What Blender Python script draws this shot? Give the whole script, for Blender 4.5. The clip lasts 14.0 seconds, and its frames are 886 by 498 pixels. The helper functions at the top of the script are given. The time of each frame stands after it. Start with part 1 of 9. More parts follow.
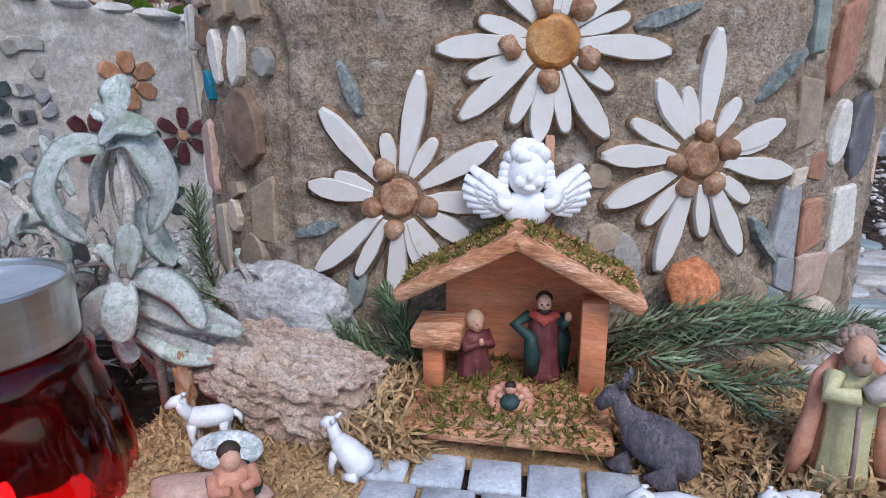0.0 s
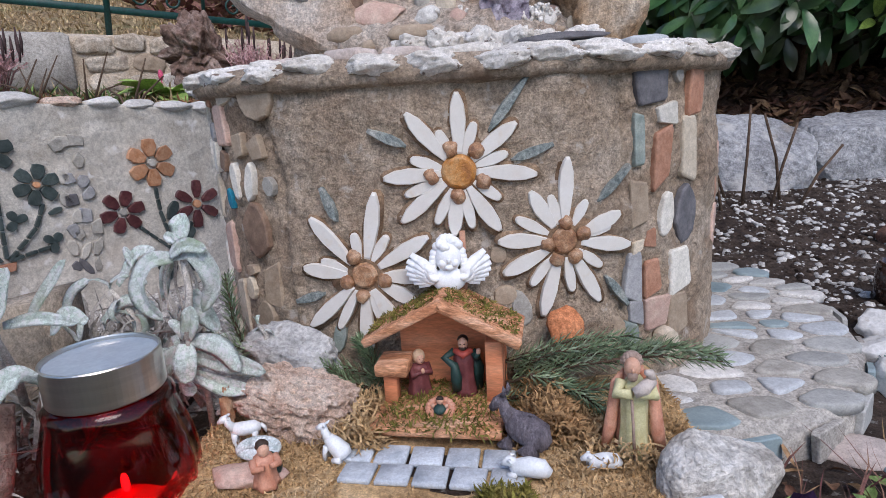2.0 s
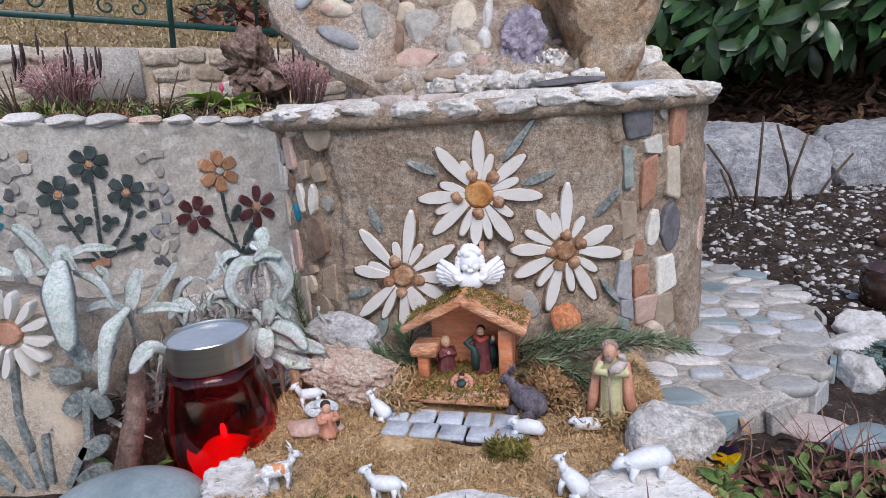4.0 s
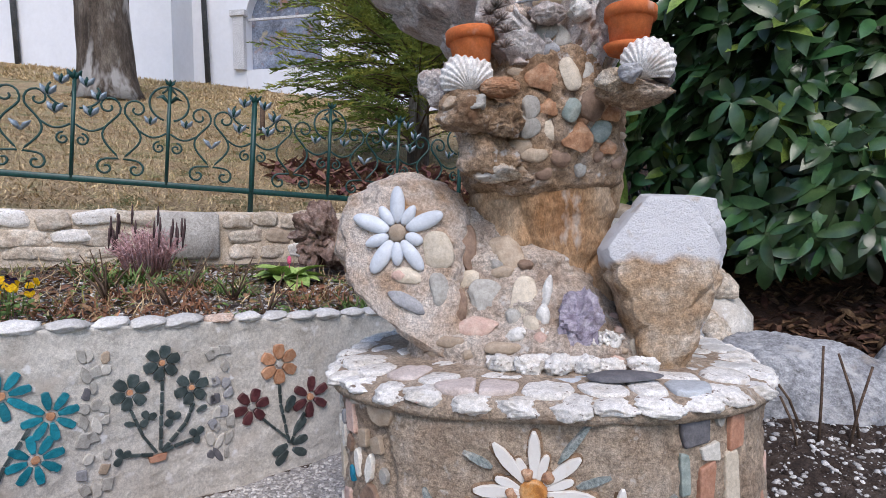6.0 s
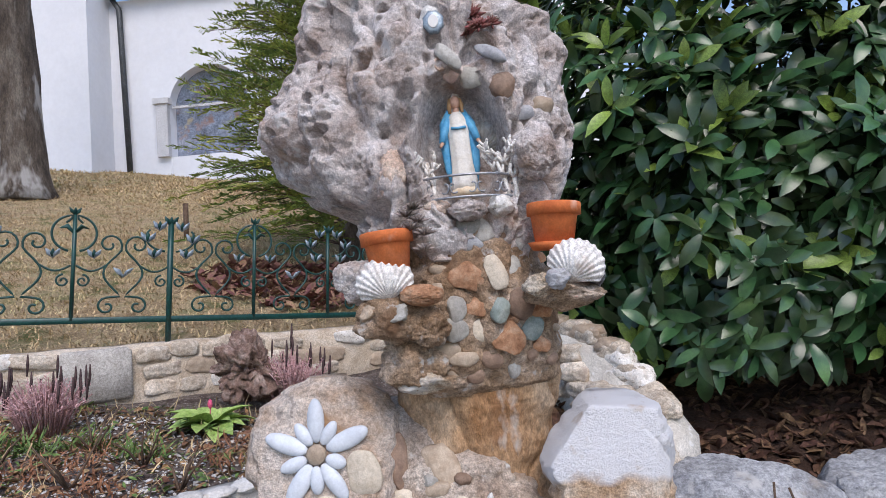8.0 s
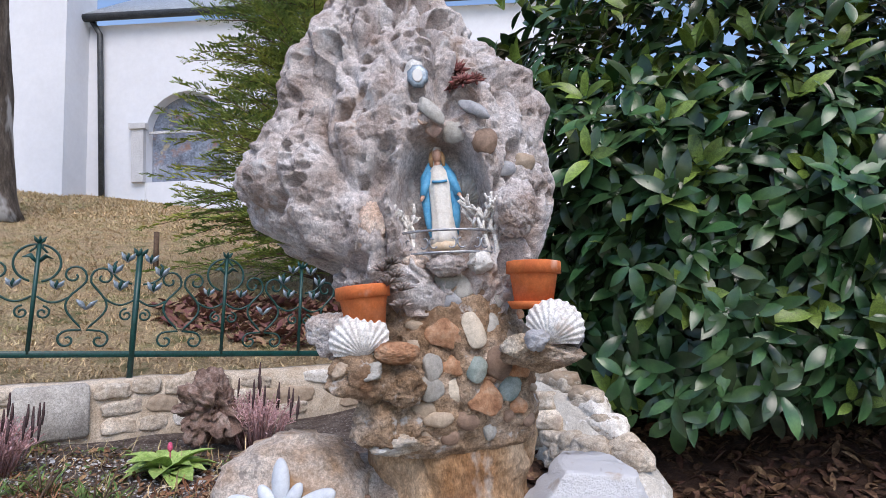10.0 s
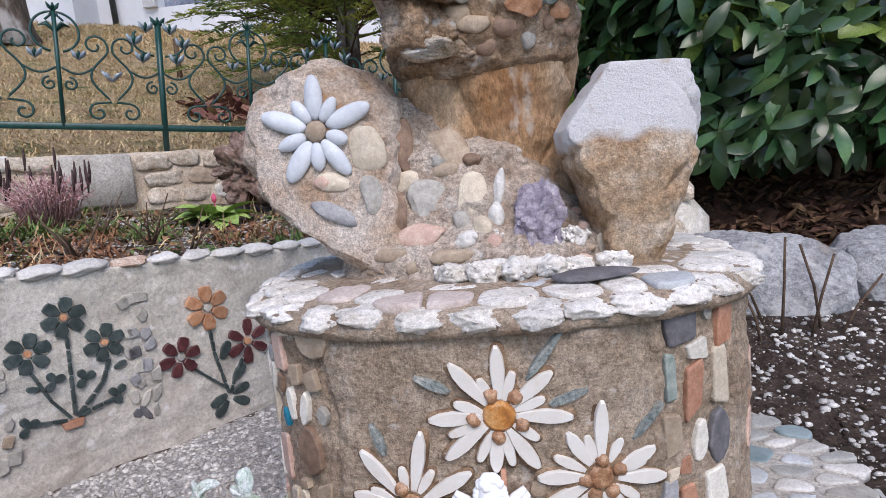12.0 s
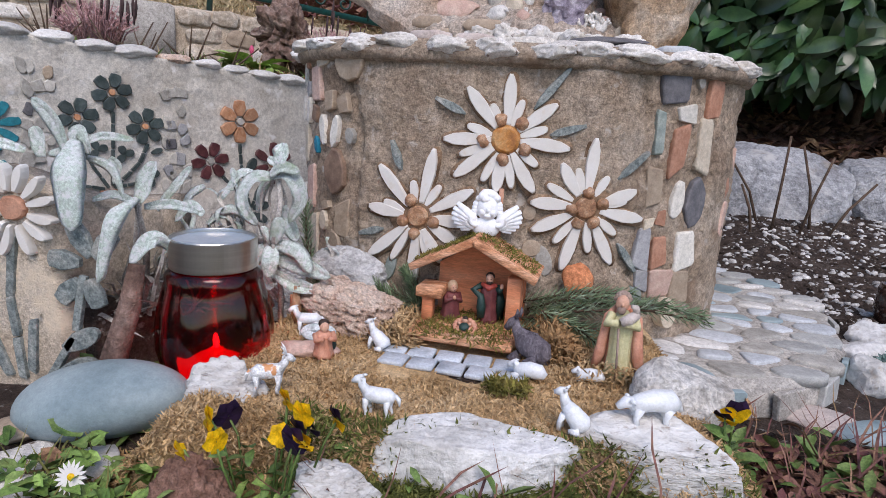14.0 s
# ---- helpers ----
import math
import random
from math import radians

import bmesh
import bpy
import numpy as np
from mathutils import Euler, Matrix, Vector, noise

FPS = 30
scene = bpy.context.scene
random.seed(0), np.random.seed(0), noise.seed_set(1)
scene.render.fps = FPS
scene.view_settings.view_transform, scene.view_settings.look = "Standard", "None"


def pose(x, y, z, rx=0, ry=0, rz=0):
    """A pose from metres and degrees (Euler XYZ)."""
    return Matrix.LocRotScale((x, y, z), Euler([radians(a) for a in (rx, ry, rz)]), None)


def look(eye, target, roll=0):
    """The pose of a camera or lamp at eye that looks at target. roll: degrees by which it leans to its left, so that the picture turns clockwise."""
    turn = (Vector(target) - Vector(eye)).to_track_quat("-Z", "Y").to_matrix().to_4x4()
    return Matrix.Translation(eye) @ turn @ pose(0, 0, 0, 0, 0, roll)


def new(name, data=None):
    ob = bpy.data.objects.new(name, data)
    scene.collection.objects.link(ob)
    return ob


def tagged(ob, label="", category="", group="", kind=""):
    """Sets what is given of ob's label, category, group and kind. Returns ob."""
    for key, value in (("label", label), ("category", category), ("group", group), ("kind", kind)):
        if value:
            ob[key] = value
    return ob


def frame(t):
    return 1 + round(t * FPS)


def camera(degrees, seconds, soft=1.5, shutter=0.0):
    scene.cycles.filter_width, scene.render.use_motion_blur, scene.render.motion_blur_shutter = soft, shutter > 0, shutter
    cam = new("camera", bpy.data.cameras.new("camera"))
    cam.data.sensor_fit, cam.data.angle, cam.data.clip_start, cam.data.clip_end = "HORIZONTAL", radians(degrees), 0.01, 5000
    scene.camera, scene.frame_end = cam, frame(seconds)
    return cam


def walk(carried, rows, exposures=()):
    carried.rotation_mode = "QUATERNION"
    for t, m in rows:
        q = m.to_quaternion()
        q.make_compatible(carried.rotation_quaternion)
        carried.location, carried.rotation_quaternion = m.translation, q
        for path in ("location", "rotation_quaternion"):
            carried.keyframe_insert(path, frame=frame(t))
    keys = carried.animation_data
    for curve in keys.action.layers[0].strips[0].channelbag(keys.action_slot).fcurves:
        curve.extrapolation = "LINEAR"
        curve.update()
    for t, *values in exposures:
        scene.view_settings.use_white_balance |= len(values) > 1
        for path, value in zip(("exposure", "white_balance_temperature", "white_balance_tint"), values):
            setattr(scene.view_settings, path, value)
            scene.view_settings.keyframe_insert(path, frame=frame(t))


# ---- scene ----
cam = camera(73.9, 14.0, 0.6)
PATH = [
    (0, (0.018, 0.053, 0.432), (-0.043, 1.977, -0.11), -0.6),
    (0.5, (0.033, -0.015, 0.462), (0.012, 1.919, -0.046), -0.6),
    (1, (0.047, -0.086, 0.509), (0.006, 1.856, 0.036), -1.5),
    (1.5, (0.077, -0.141, 0.546), (0.057, 1.805, 0.085), -4.1),
    (2, (0.096, -0.196, 0.552), (0.038, 1.748, 0.087), -3.4),
    (2.2, (0.102, -0.217, 0.559), (0.042, 1.724, 0.08), -3.1),
    (4.3, (0.13, -0.408, 0.636), (-0.07, 1.522, 0.155), -4.0),
    (4.5, (0.13, -0.418, 0.651), (-0.067, 1.514, 0.174), -4.2),
    (5, (0.126, -0.416, 0.744), (-0.089, 1.533, 0.352), -3.0),
    (5.5, (0.117, -0.41, 0.843), (-0.219, 1.545, 0.592), -1.9),
    (6, (0.118, -0.392, 0.927), (-0.215, 1.578, 0.844), -0.8),
    (6.5, (0.118, -0.365, 0.993), (-0.2, 1.609, 0.935), -1.9),
    (7, (0.125, -0.338, 1.076), (-0.158, 1.642, 1.068), -2.9),
    (7.5, (0.142, -0.296, 1.161), (-0.043, 1.695, 1.215), -3.6),
    (8, (0.147, -0.276, 1.215), (0.027, 1.717, 1.343), -4.3),
    (8.5, (0.144, -0.262, 1.274), (0.073, 1.724, 1.502), -4.2),
    (8.7, (0.143, -0.265, 1.284), (0.088, 1.718, 1.539), -3.8),
    (10.8, (0.142, -0.236, 1.18), (0.102, 1.755, 1.359), -2.4),
    (11, (0.135, -0.228, 1.129), (0.062, 1.768, 1.23), -2.1),
    (11.5, (0.12, -0.212, 0.986), (-0.023, 1.78, 0.88), -4.6),
    (12, (0.109, -0.204, 0.839), (-0.061, 1.766, 0.543), -4.9),
    (12.5, (0.092, -0.256, 0.719), (-0.136, 1.697, 0.357), -4.8),
    (13, (0.093, -0.306, 0.62), (-0.174, 1.628, 0.186), -1.9),
    (13.5, (0.107, -0.365, 0.546), (-0.174, 1.565, 0.104), 0.8),
    (14, (0.109, -0.392, 0.494), (-0.091, 1.551, 0.063), 3.4),
]
walk(cam, [(t, look(eye, target, roll)) for t, eye, target, roll in PATH], [(0.0, 0.26, 5950.0, 14.0), (2.0, 0.26, 6280.0, 15.5), (4.5, 0.31, 6350.0, 16.0), (5.5, 0.46, 6350.0, 15.5), (7.0, 0.46, 6300.0, 15.0), (8.5, 0.58, 6350.0, 15.5), (11.0, 0.62, 6300.0, 15.5), (12.0, 0.49, 6400.0, 16.0), (14.0, 0.31, 6450.0, 17.0)])

from mathutils.bvhtree import BVHTree

# ---- light ----
SUN_ELEV, SUN_AZ = 50.0, 162.0
world = bpy.data.worlds.new("world")
scene.world = world
world.use_nodes = True
wn = world.node_tree.nodes
sky = wn.new("ShaderNodeTexSky")
sky.sky_type, sky.sun_disc = "NISHITA", False
sky.sun_elevation, sky.sun_rotation = radians(SUN_ELEV), radians(SUN_AZ)
sky.dust_density, sky.air_density = 0.6, 1.0
world.node_tree.links.new(sky.outputs[0], wn["Background"].inputs[0])
wn["Background"].inputs[1].default_value = 0.15
sun_data = bpy.data.lights.new("sun", "SUN")
sun_data.energy, sun_data.angle, sun_data.color = 2.0, radians(35), (1.0, 0.93, 0.84)
sun = new("sun", sun_data)
sun.matrix_world = pose(0, 0, 6, 90 - SUN_ELEV, 0, 180 - SUN_AZ)


# ---- helpers of this scene ----
def smooth(a, b, t):
    u = min(1.0, max(0.0, (t - a) / (b - a)))
    return u * u * (3 - 2 * u)


class Geo:
    """Collects vertices and faces of one mesh, each face with a material slot."""

    def __init__(self):
        self.v, self.f, self.m = [], [], []

    def add(self, vs, fs, mat=0, m=None):
        n = len(self.v)
        self.v += [tuple(m @ Vector(p)) for p in vs] if m is not None else [tuple(p) for p in vs]
        self.f += [tuple(i + n for i in q) for q in fs]
        self.m += [mat] * len(fs)
        return self

    def rings(self, rs, mat=0, caps=True, m=None):
        k = len(rs[0])
        vs = [p for r in rs for p in r]
        fs = [(i * k + j, i * k + (j + 1) % k, (i + 1) * k + (j + 1) % k, (i + 1) * k + j) for i in range(len(rs) - 1) for j in range(k)]
        if caps:
            fs += [tuple(range(k))[::-1], tuple((len(rs) - 1) * k + j for j in range(k))]
        return self.add(vs, fs, mat, m)

    def ball(self, c, r, mat=0, seg=10, n=6, m=None):
        r = (r, r, r) if isinstance(r, (int, float)) else r
        rs = []
        for i in range(n + 1):
            a = math.pi * (i + 0.02 * (i == 0) - 0.02 * (i == n)) / n
            rs.append([(c[0] + r[0] * math.sin(a) * math.cos(2 * math.pi * j / seg), c[1] + r[1] * math.sin(a) * math.sin(2 * math.pi * j / seg), c[2] - r[2] * math.cos(a)) for j in range(seg)])
        return self.rings(rs, mat, True, m)

    def tube(self, pts, rad, mat=0, seg=6, m=None, flat=1.0):
        pts = [Vector(p) for p in pts]
        rad = [rad] * len(pts) if isinstance(rad, (int, float)) else list(rad)
        rs, side = [], None
        for i, p in enumerate(pts):
            d = (pts[min(i + 1, len(pts) - 1)] - pts[max(i - 1, 0)]).normalized()
            if side is None:
                side = d.orthogonal().normalized()
            else:
                side = (side - d * side.dot(d))
                side = side.normalized() if side.length > 1e-6 else d.orthogonal().normalized()
            up = d.cross(side)
            rs.append([p + side * rad[i] * math.cos(2 * math.pi * j / seg) + up * rad[i] * flat * math.sin(2 * math.pi * j / seg) for j in range(seg)])
        return self.rings(rs, mat, True, m)

    def box(self, c, s, mat=0, m=None, bev=0.0):
        x, y, z = s[0] / 2, s[1] / 2, s[2] / 2
        b = min(bev, x * 0.9, y * 0.9, z * 0.9)
        if b <= 0:
            rs = [[(-x, -y, k), (x, -y, k), (x, y, k), (-x, y, k)] for k in (-z, z)]
        else:
            rs = []
            for k, q in ((-z, b), (-z + b, 0), (z - b, 0), (z, b)):
                xx, yy = x - q, y - q
                c2 = b * 0.6
                rs.append([(-xx + c2, -yy, k), (xx - c2, -yy, k), (xx, -yy + c2, k), (xx, yy - c2, k), (xx - c2, yy, k), (-xx + c2, yy, k), (-xx, yy - c2, k), (-xx, -yy + c2, k)])
        t = Matrix.Translation(c)
        return self.rings(rs, mat, True, (m @ t) if m is not None else t)

    def mesh(self, name, mats, flat=False):
        me = bpy.data.meshes.new(name)
        me.from_pydata(self.v, [], self.f)
        for mt in mats if isinstance(mats, (list, tuple)) else [mats]:
            me.materials.append(mt)
        me.polygons.foreach_set("material_index", self.m)
        me.polygons.foreach_set("use_smooth", [not flat] * len(self.f))
        me.update()
        return me


def part(name, geo, mats, parent=None, label="", m=None, flat=False):
    """One mesh object, at top level or under a thing."""
    ob = new(name, geo if isinstance(geo, bpy.types.Mesh) else geo.mesh(name, mats, flat))
    if parent is not None:
        ob.parent = parent
    if m is not None:
        ob.matrix_basis = m
    return tagged(ob, label)


def thing(name, label, category, m=None, group="", kind=""):
    ob = new(name)
    ob.empty_display_size = 0.05
    if m is not None:
        ob.matrix_basis = m
    return tagged(ob, label, category, group, kind)


ICO = {}


def ico(sub):
    if sub not in ICO:
        bm = bmesh.new()
        bmesh.ops.create_icosphere(bm, subdivisions=sub, radius=1.0)
        bm.verts.index_update()
        ICO[sub] = ([v.co.copy() for v in bm.verts], [tuple(v.index for v in f.verts) for f in bm.faces])
        bm.free()
    return ICO[sub]


def rock(seed, radii, amp=0.15, freq=1.5, cuts=8, sub=4, fine=0.03, pits=0.0, pit_freq=5.0, m=None, geo=None, mat=0):
    """A stone: a ball cut by planes, then roughened."""
    rnd = random.Random(seed)
    vs, fs = ico(sub)
    planes = []
    for _ in range(cuts):
        n = Vector((rnd.gauss(0, 1), rnd.gauss(0, 1), rnd.gauss(0, 1))).normalized()
        planes.append((n, rnd.uniform(0.62, 0.92)))
    off = Vector((rnd.uniform(-50, 50), rnd.uniform(-50, 50), rnd.uniform(-50, 50)))
    out = []
    for p in vs:
        q = p.copy()
        for n, d in planes:
            k = q.dot(n) - d
            if k > 0:
                q -= n * k * 0.9
        s = 1 + amp * noise.noise(q * freq + off) + fine * noise.noise(q * freq * 5 + off) + 0.6 * fine * noise.noise(q * freq * 13 + off) - 1.6 * fine * (1 - abs(noise.noise(q * freq * 2.6 - off))) ** 5
        if pits:
            w = noise.noise(q * pit_freq + off)
            w2 = noise.noise(q * pit_freq * 2.3 - off)
            s -= pits * (smooth(0.12, 0.45, w) + 0.6 * smooth(0.15, 0.5, w2))
        q *= s
        out.append((q.x * radii[0], q.y * radii[1], q.z * radii[2]))
    return (geo or Geo()).add(out, fs, mat, m)


# ---- materials ----
def mat(name, cols, scale=20.0, rough=0.8, bump=0.3, bump_scale=None, dist=0.003, vary=0.0, metal=0.0, spots=None, spec=0.3, stretch=(1, 1, 1), patch=None, hue=0.0, island=False, grain=1.0):
    """A surface from noise at two scales: cols run over a coarse noise, fine grain darkens and bumps it, spots add stains."""
    mt = bpy.data.materials.new(name)
    mt.use_nodes = True
    nt = mt.node_tree
    n, l = nt.nodes, nt.links
    b = n["Principled BSDF"]
    b.inputs["Roughness"].default_value, b.inputs["Metallic"].default_value = rough, metal
    b.inputs["Specular IOR Level"].default_value = spec
    g = n.new("ShaderNodeNewGeometry")
    mp = n.new("ShaderNodeMapping")
    mp.inputs["Scale"].default_value = stretch
    l.new(g.outputs["Position"], mp.inputs["Vector"])
    info = n.new("ShaderNodeObjectInfo")
    shift = n.new("ShaderNodeVectorMath")
    shift.operation = "ADD"
    l.new(mp.outputs[0], shift.inputs[0])
    l.new(info.outputs["Random"], shift.inputs[1])

    def nz(sc, det=5.0, ro=0.6):
        t = n.new("ShaderNodeTexNoise")
        t.inputs["Scale"].default_value, t.inputs["Detail"].default_value, t.inputs["Roughness"].default_value = sc, det, ro
        l.new(shift.outputs[0], t.inputs["Vector"])
        return t

    c = nz(scale)
    rp = n.new("ShaderNodeValToRGB")
    el = rp.color_ramp.elements
    k = len(cols)
    el[0].position, el[0].color = 0.32, (*cols[0], 1)
    el[1].position, el[1].color = 0.68, (*cols[-1], 1)
    for i in range(1, k - 1):
        e = el.new(0.32 + 0.36 * i / (k - 1))
        e.color = (*cols[i], 1)
    l.new(c.outputs["Fac"], rp.inputs["Fac"])
    colour = rp.outputs["Color"]
    fine = nz(bump_scale or scale * 6, 6.0, 0.7)

    def mix(kind, fac, a, bb):
        x = n.new("ShaderNodeMix")
        x.data_type, x.blend_type = "RGBA", kind
        for val, sock in ((fac, x.inputs["Factor"]), (a, x.inputs["A"]), (bb, x.inputs["B"])):
            if isinstance(val, (int, float, tuple)):
                sock.default_value = val
            else:
                l.new(val, sock)
        return x.outputs["Result"]

    gr = n.new("ShaderNodeMapRange")
    gr.inputs["From Min"].default_value, gr.inputs["From Max"].default_value = 0.36, 0.62
    gr.inputs["To Min"].default_value, gr.inputs["To Max"].default_value = 1 - 0.4 * grain, 1 + 0.18 * grain
    l.new(fine.outputs["Fac"], gr.inputs["Value"])
    colour = mix("MULTIPLY", 0.9, colour, gr.outputs["Result"])
    grit = nz((bump_scale or scale * 6) * 3.2, 3.0, 0.6)
    g2 = n.new("ShaderNodeMapRange")
    g2.inputs["From Min"].default_value, g2.inputs["From Max"].default_value = 0.38, 0.62
    g2.inputs["To Min"].default_value, g2.inputs["To Max"].default_value = 1 - 0.22 * grain, 1 + 0.16 * grain
    l.new(grit.outputs["Fac"], g2.inputs["Value"])
    colour = mix("MULTIPLY", 0.9, colour, g2.outputs["Result"])
    for col, sc, lo, hi in spots or ():
        t = nz(sc, 4.0)
        r = n.new("ShaderNodeMapRange")
        r.inputs["From Min"].default_value, r.inputs["From Max"].default_value = lo, hi
        l.new(t.outputs["Fac"], r.inputs["Value"])
        colour = mix("MIX", r.outputs["Result"], colour, (*col, 1))
    if vary or hue:
        hs = n.new("ShaderNodeHueSaturation")
        for amount, centre, sock in ((vary, 1.0, "Value"), (hue, 0.5, "Hue")):
            r = n.new("ShaderNodeMapRange")
            r.inputs["To Min"].default_value, r.inputs["To Max"].default_value = centre - amount, centre + amount
            l.new(g.outputs["Random Per Island"] if island else info.outputs["Random"], r.inputs["Value"])
            l.new(r.outputs["Result"], hs.inputs[sock])
        l.new(colour, hs.inputs["Color"])
        colour = hs.outputs["Color"]
    l.new(colour, b.inputs["Base Color"])
    if bump:
        bp = n.new("ShaderNodeBump")
        bp.inputs["Strength"].default_value, bp.inputs["Distance"].default_value = bump, dist
        l.new(fine.outputs["Fac"], bp.inputs["Height"])
        b2 = n.new("ShaderNodeBump")
        b2.inputs["Strength"].default_value, b2.inputs["Distance"].default_value = bump * 0.8, dist * 0.5
        l.new(grit.outputs["Fac"], b2.inputs["Height"])
        l.new(bp.outputs[0], b2.inputs["Normal"])
        l.new(b2.outputs[0], b.inputs["Normal"])
    return mt


M = {}
M["mortar"] = mat("mortar", [(0.31, 0.225, 0.16), (0.43, 0.335, 0.25), (0.53, 0.44, 0.355)], 9, 0.95, 1.0, 110, 0.006, grain=1.2, spots=[((0.2, 0.13, 0.085), 6, 0.56, 0.7), ((0.5, 0.44, 0.38), 30, 0.62, 0.7)])
M["mortar_grey"] = mat("mortar_grey", [(0.48, 0.44, 0.385), (0.59, 0.555, 0.5), (0.67, 0.635, 0.58)], 7, 0.95, 0.8, 90, 0.004, grain=0.7, spots=[((0.46, 0.4, 0.34), 5, 0.58, 0.75), ((0.72, 0.7, 0.68), 22, 0.6, 0.7)])
M["cement"] = mat("grey_cement", [(0.34, 0.31, 0.28), (0.44, 0.41, 0.37), (0.52, 0.49, 0.45)], 7, 0.95, 0.8, 90, 0.004)
M["shrine_mortar"] = mat("warm_rough_mortar", [(0.4, 0.3, 0.23), (0.55, 0.45, 0.37), (0.66, 0.58, 0.5)], 14, 0.95, 1.0, 100, 0.008, grain=1.2, spots=[((0.34, 0.23, 0.16), 9, 0.58, 0.7), ((0.66, 0.62, 0.58), 26, 0.62, 0.7)])
M["planter_render"] = mat("sandy_render", [(0.42, 0.33, 0.24), (0.54, 0.45, 0.35), (0.62, 0.54, 0.45)], 9, 0.95, 0.9, 110, 0.004, spots=[((0.66, 0.55, 0.42), 8, 0.6, 0.7)])
M["rubble_beige"] = mat("beige_rubble", [(0.4, 0.32, 0.24), (0.54, 0.46, 0.37), (0.64, 0.58, 0.5)], 14, 0.95, 1.0, 60, 0.006, vary=0.16, spots=[((0.3, 0.24, 0.2), 9, 0.6, 0.72)])
M["bed_soil"] = mat("bed_soil", [(0.07, 0.05, 0.042), (0.14, 0.105, 0.088), (0.23, 0.185, 0.16)], 14, 1.0, 1.0, 70, 0.02, spots=[((0.4, 0.37, 0.34), 60, 0.58, 0.66)])
M["gravel_ground"] = mat("grey_gravel_ground", [(0.3, 0.28, 0.27), (0.45, 0.43, 0.42), (0.6, 0.58, 0.57)], 60, 1.0, 1.0, 90, 0.01)
M["cap"] = mat("cap_stone", [(0.6, 0.55, 0.48), (0.75, 0.71, 0.66), (0.81, 0.78, 0.74)], 16, 0.85, 0.9, 110, 0.004, vary=0.1, grain=0.7, spots=[((0.2, 0.15, 0.12), 70, 0.62, 0.68), ((0.5, 0.4, 0.31), 9, 0.62, 0.78)])
M["rim_grey"] = mat("blue_grey_flat_stone", [(0.42, 0.44, 0.46), (0.56, 0.58, 0.6)], 14, 0.7, 0.4, 120, 0.002, vary=0.1, grain=0.5)
M["rim_pink"] = mat("pinkish_flat_stone", [(0.46, 0.38, 0.34), (0.6, 0.52, 0.48)], 14, 0.75, 0.5, 120, 0.002, vary=0.1, grain=0.6)
M["cobble_grey"] = mat("grey_river_cobble", [(0.3, 0.3, 0.29), (0.42, 0.42, 0.4)], 14, 0.65, 0.3, 120, 0.002, vary=0.18, grain=0.5)
M["pebble_white"] = mat("pebble_white", [(0.52, 0.5, 0.47), (0.7, 0.68, 0.65)], 14, 0.65, 0.4, 120, 0.003, vary=0.16, grain=0.6, spots=[((0.46, 0.4, 0.33), 12, 0.62, 0.72)])
M["petal"] = mat("petal_ceramic", [(0.66, 0.62, 0.57), (0.71, 0.69, 0.66)], 20, 0.28, 0.03, 120, 0.001, spec=0.5, grain=0.1, spots=[((0.6, 0.5, 0.38), 26, 0.62, 0.8)])
M["petal_blue"] = mat("petal_pebble", [(0.5, 0.53, 0.58), (0.62, 0.65, 0.69)], 25, 0.5, 0.1, 120, vary=0.08, grain=0.2)
M["amber"] = mat("amber_stone", [(0.3, 0.11, 0.03), (0.52, 0.22, 0.05), (0.6, 0.36, 0.16)], 40, 0.35, 0.5, 150, spec=0.5, grain=0.6)
M["knob"] = mat("rust_knob", [(0.2, 0.09, 0.045), (0.36, 0.19, 0.1), (0.5, 0.34, 0.22)], 60, 0.4, 0.4, 200, vary=0.15, spec=0.5)
M["leaf_slate"] = mat("slate_leaf", [(0.12, 0.15, 0.15), (0.24, 0.27, 0.26), (0.36, 0.36, 0.33)], 40, 0.6, 0.5, 160, vary=0.15)
M["tan_rock"] = mat("tan_rock", [(0.36, 0.21, 0.11), (0.52, 0.38, 0.25), (0.64, 0.56, 0.46)], 12, 0.85, 1.0, 110, 0.007, grain=1.25, spots=[((0.3, 0.18, 0.1), 17, 0.57, 0.68), ((0.6, 0.58, 0.55), 7, 0.56, 0.66)])
M["ochre_rock"] = mat("ochre_rock", [(0.33, 0.17, 0.075), (0.47, 0.3, 0.17), (0.56, 0.42, 0.29)], 8, 0.85, 0.9, 110, 0.006, grain=1.0, stretch=(1, 1, 0.5), spots=[((0.26, 0.13, 0.06), 12, 0.58, 0.7), ((0.58, 0.53, 0.47), 9, 0.6, 0.7)])
M["crust_rock"] = mat("pale_crusted_rock", [(0.46, 0.32, 0.22), (0.6, 0.5, 0.42), (0.7, 0.65, 0.6)], 10, 0.9, 1.0, 110, 0.006, grain=1.1, spots=[((0.4, 0.24, 0.13), 5, 0.52, 0.62), ((0.34, 0.29, 0.26), 40, 0.62, 0.68)])
M["column_mortar"] = mat("brown_rough_mortar", [(0.26, 0.16, 0.09), (0.42, 0.29, 0.19), (0.56, 0.45, 0.36)], 12, 0.95, 1.0, 100, 0.008, grain=1.2, spots=[((0.2, 0.11, 0.06), 7, 0.57, 0.7), ((0.58, 0.54, 0.5), 24, 0.61, 0.68)])
M["white_rock"] = mat("white_rock", [(0.52, 0.5, 0.47), (0.68, 0.67, 0.65), (0.74, 0.73, 0.72)], 12, 0.8, 0.8, 45, 0.007, grain=0.5, spots=[((0.45, 0.4, 0.35), 30, 0.63, 0.72)])
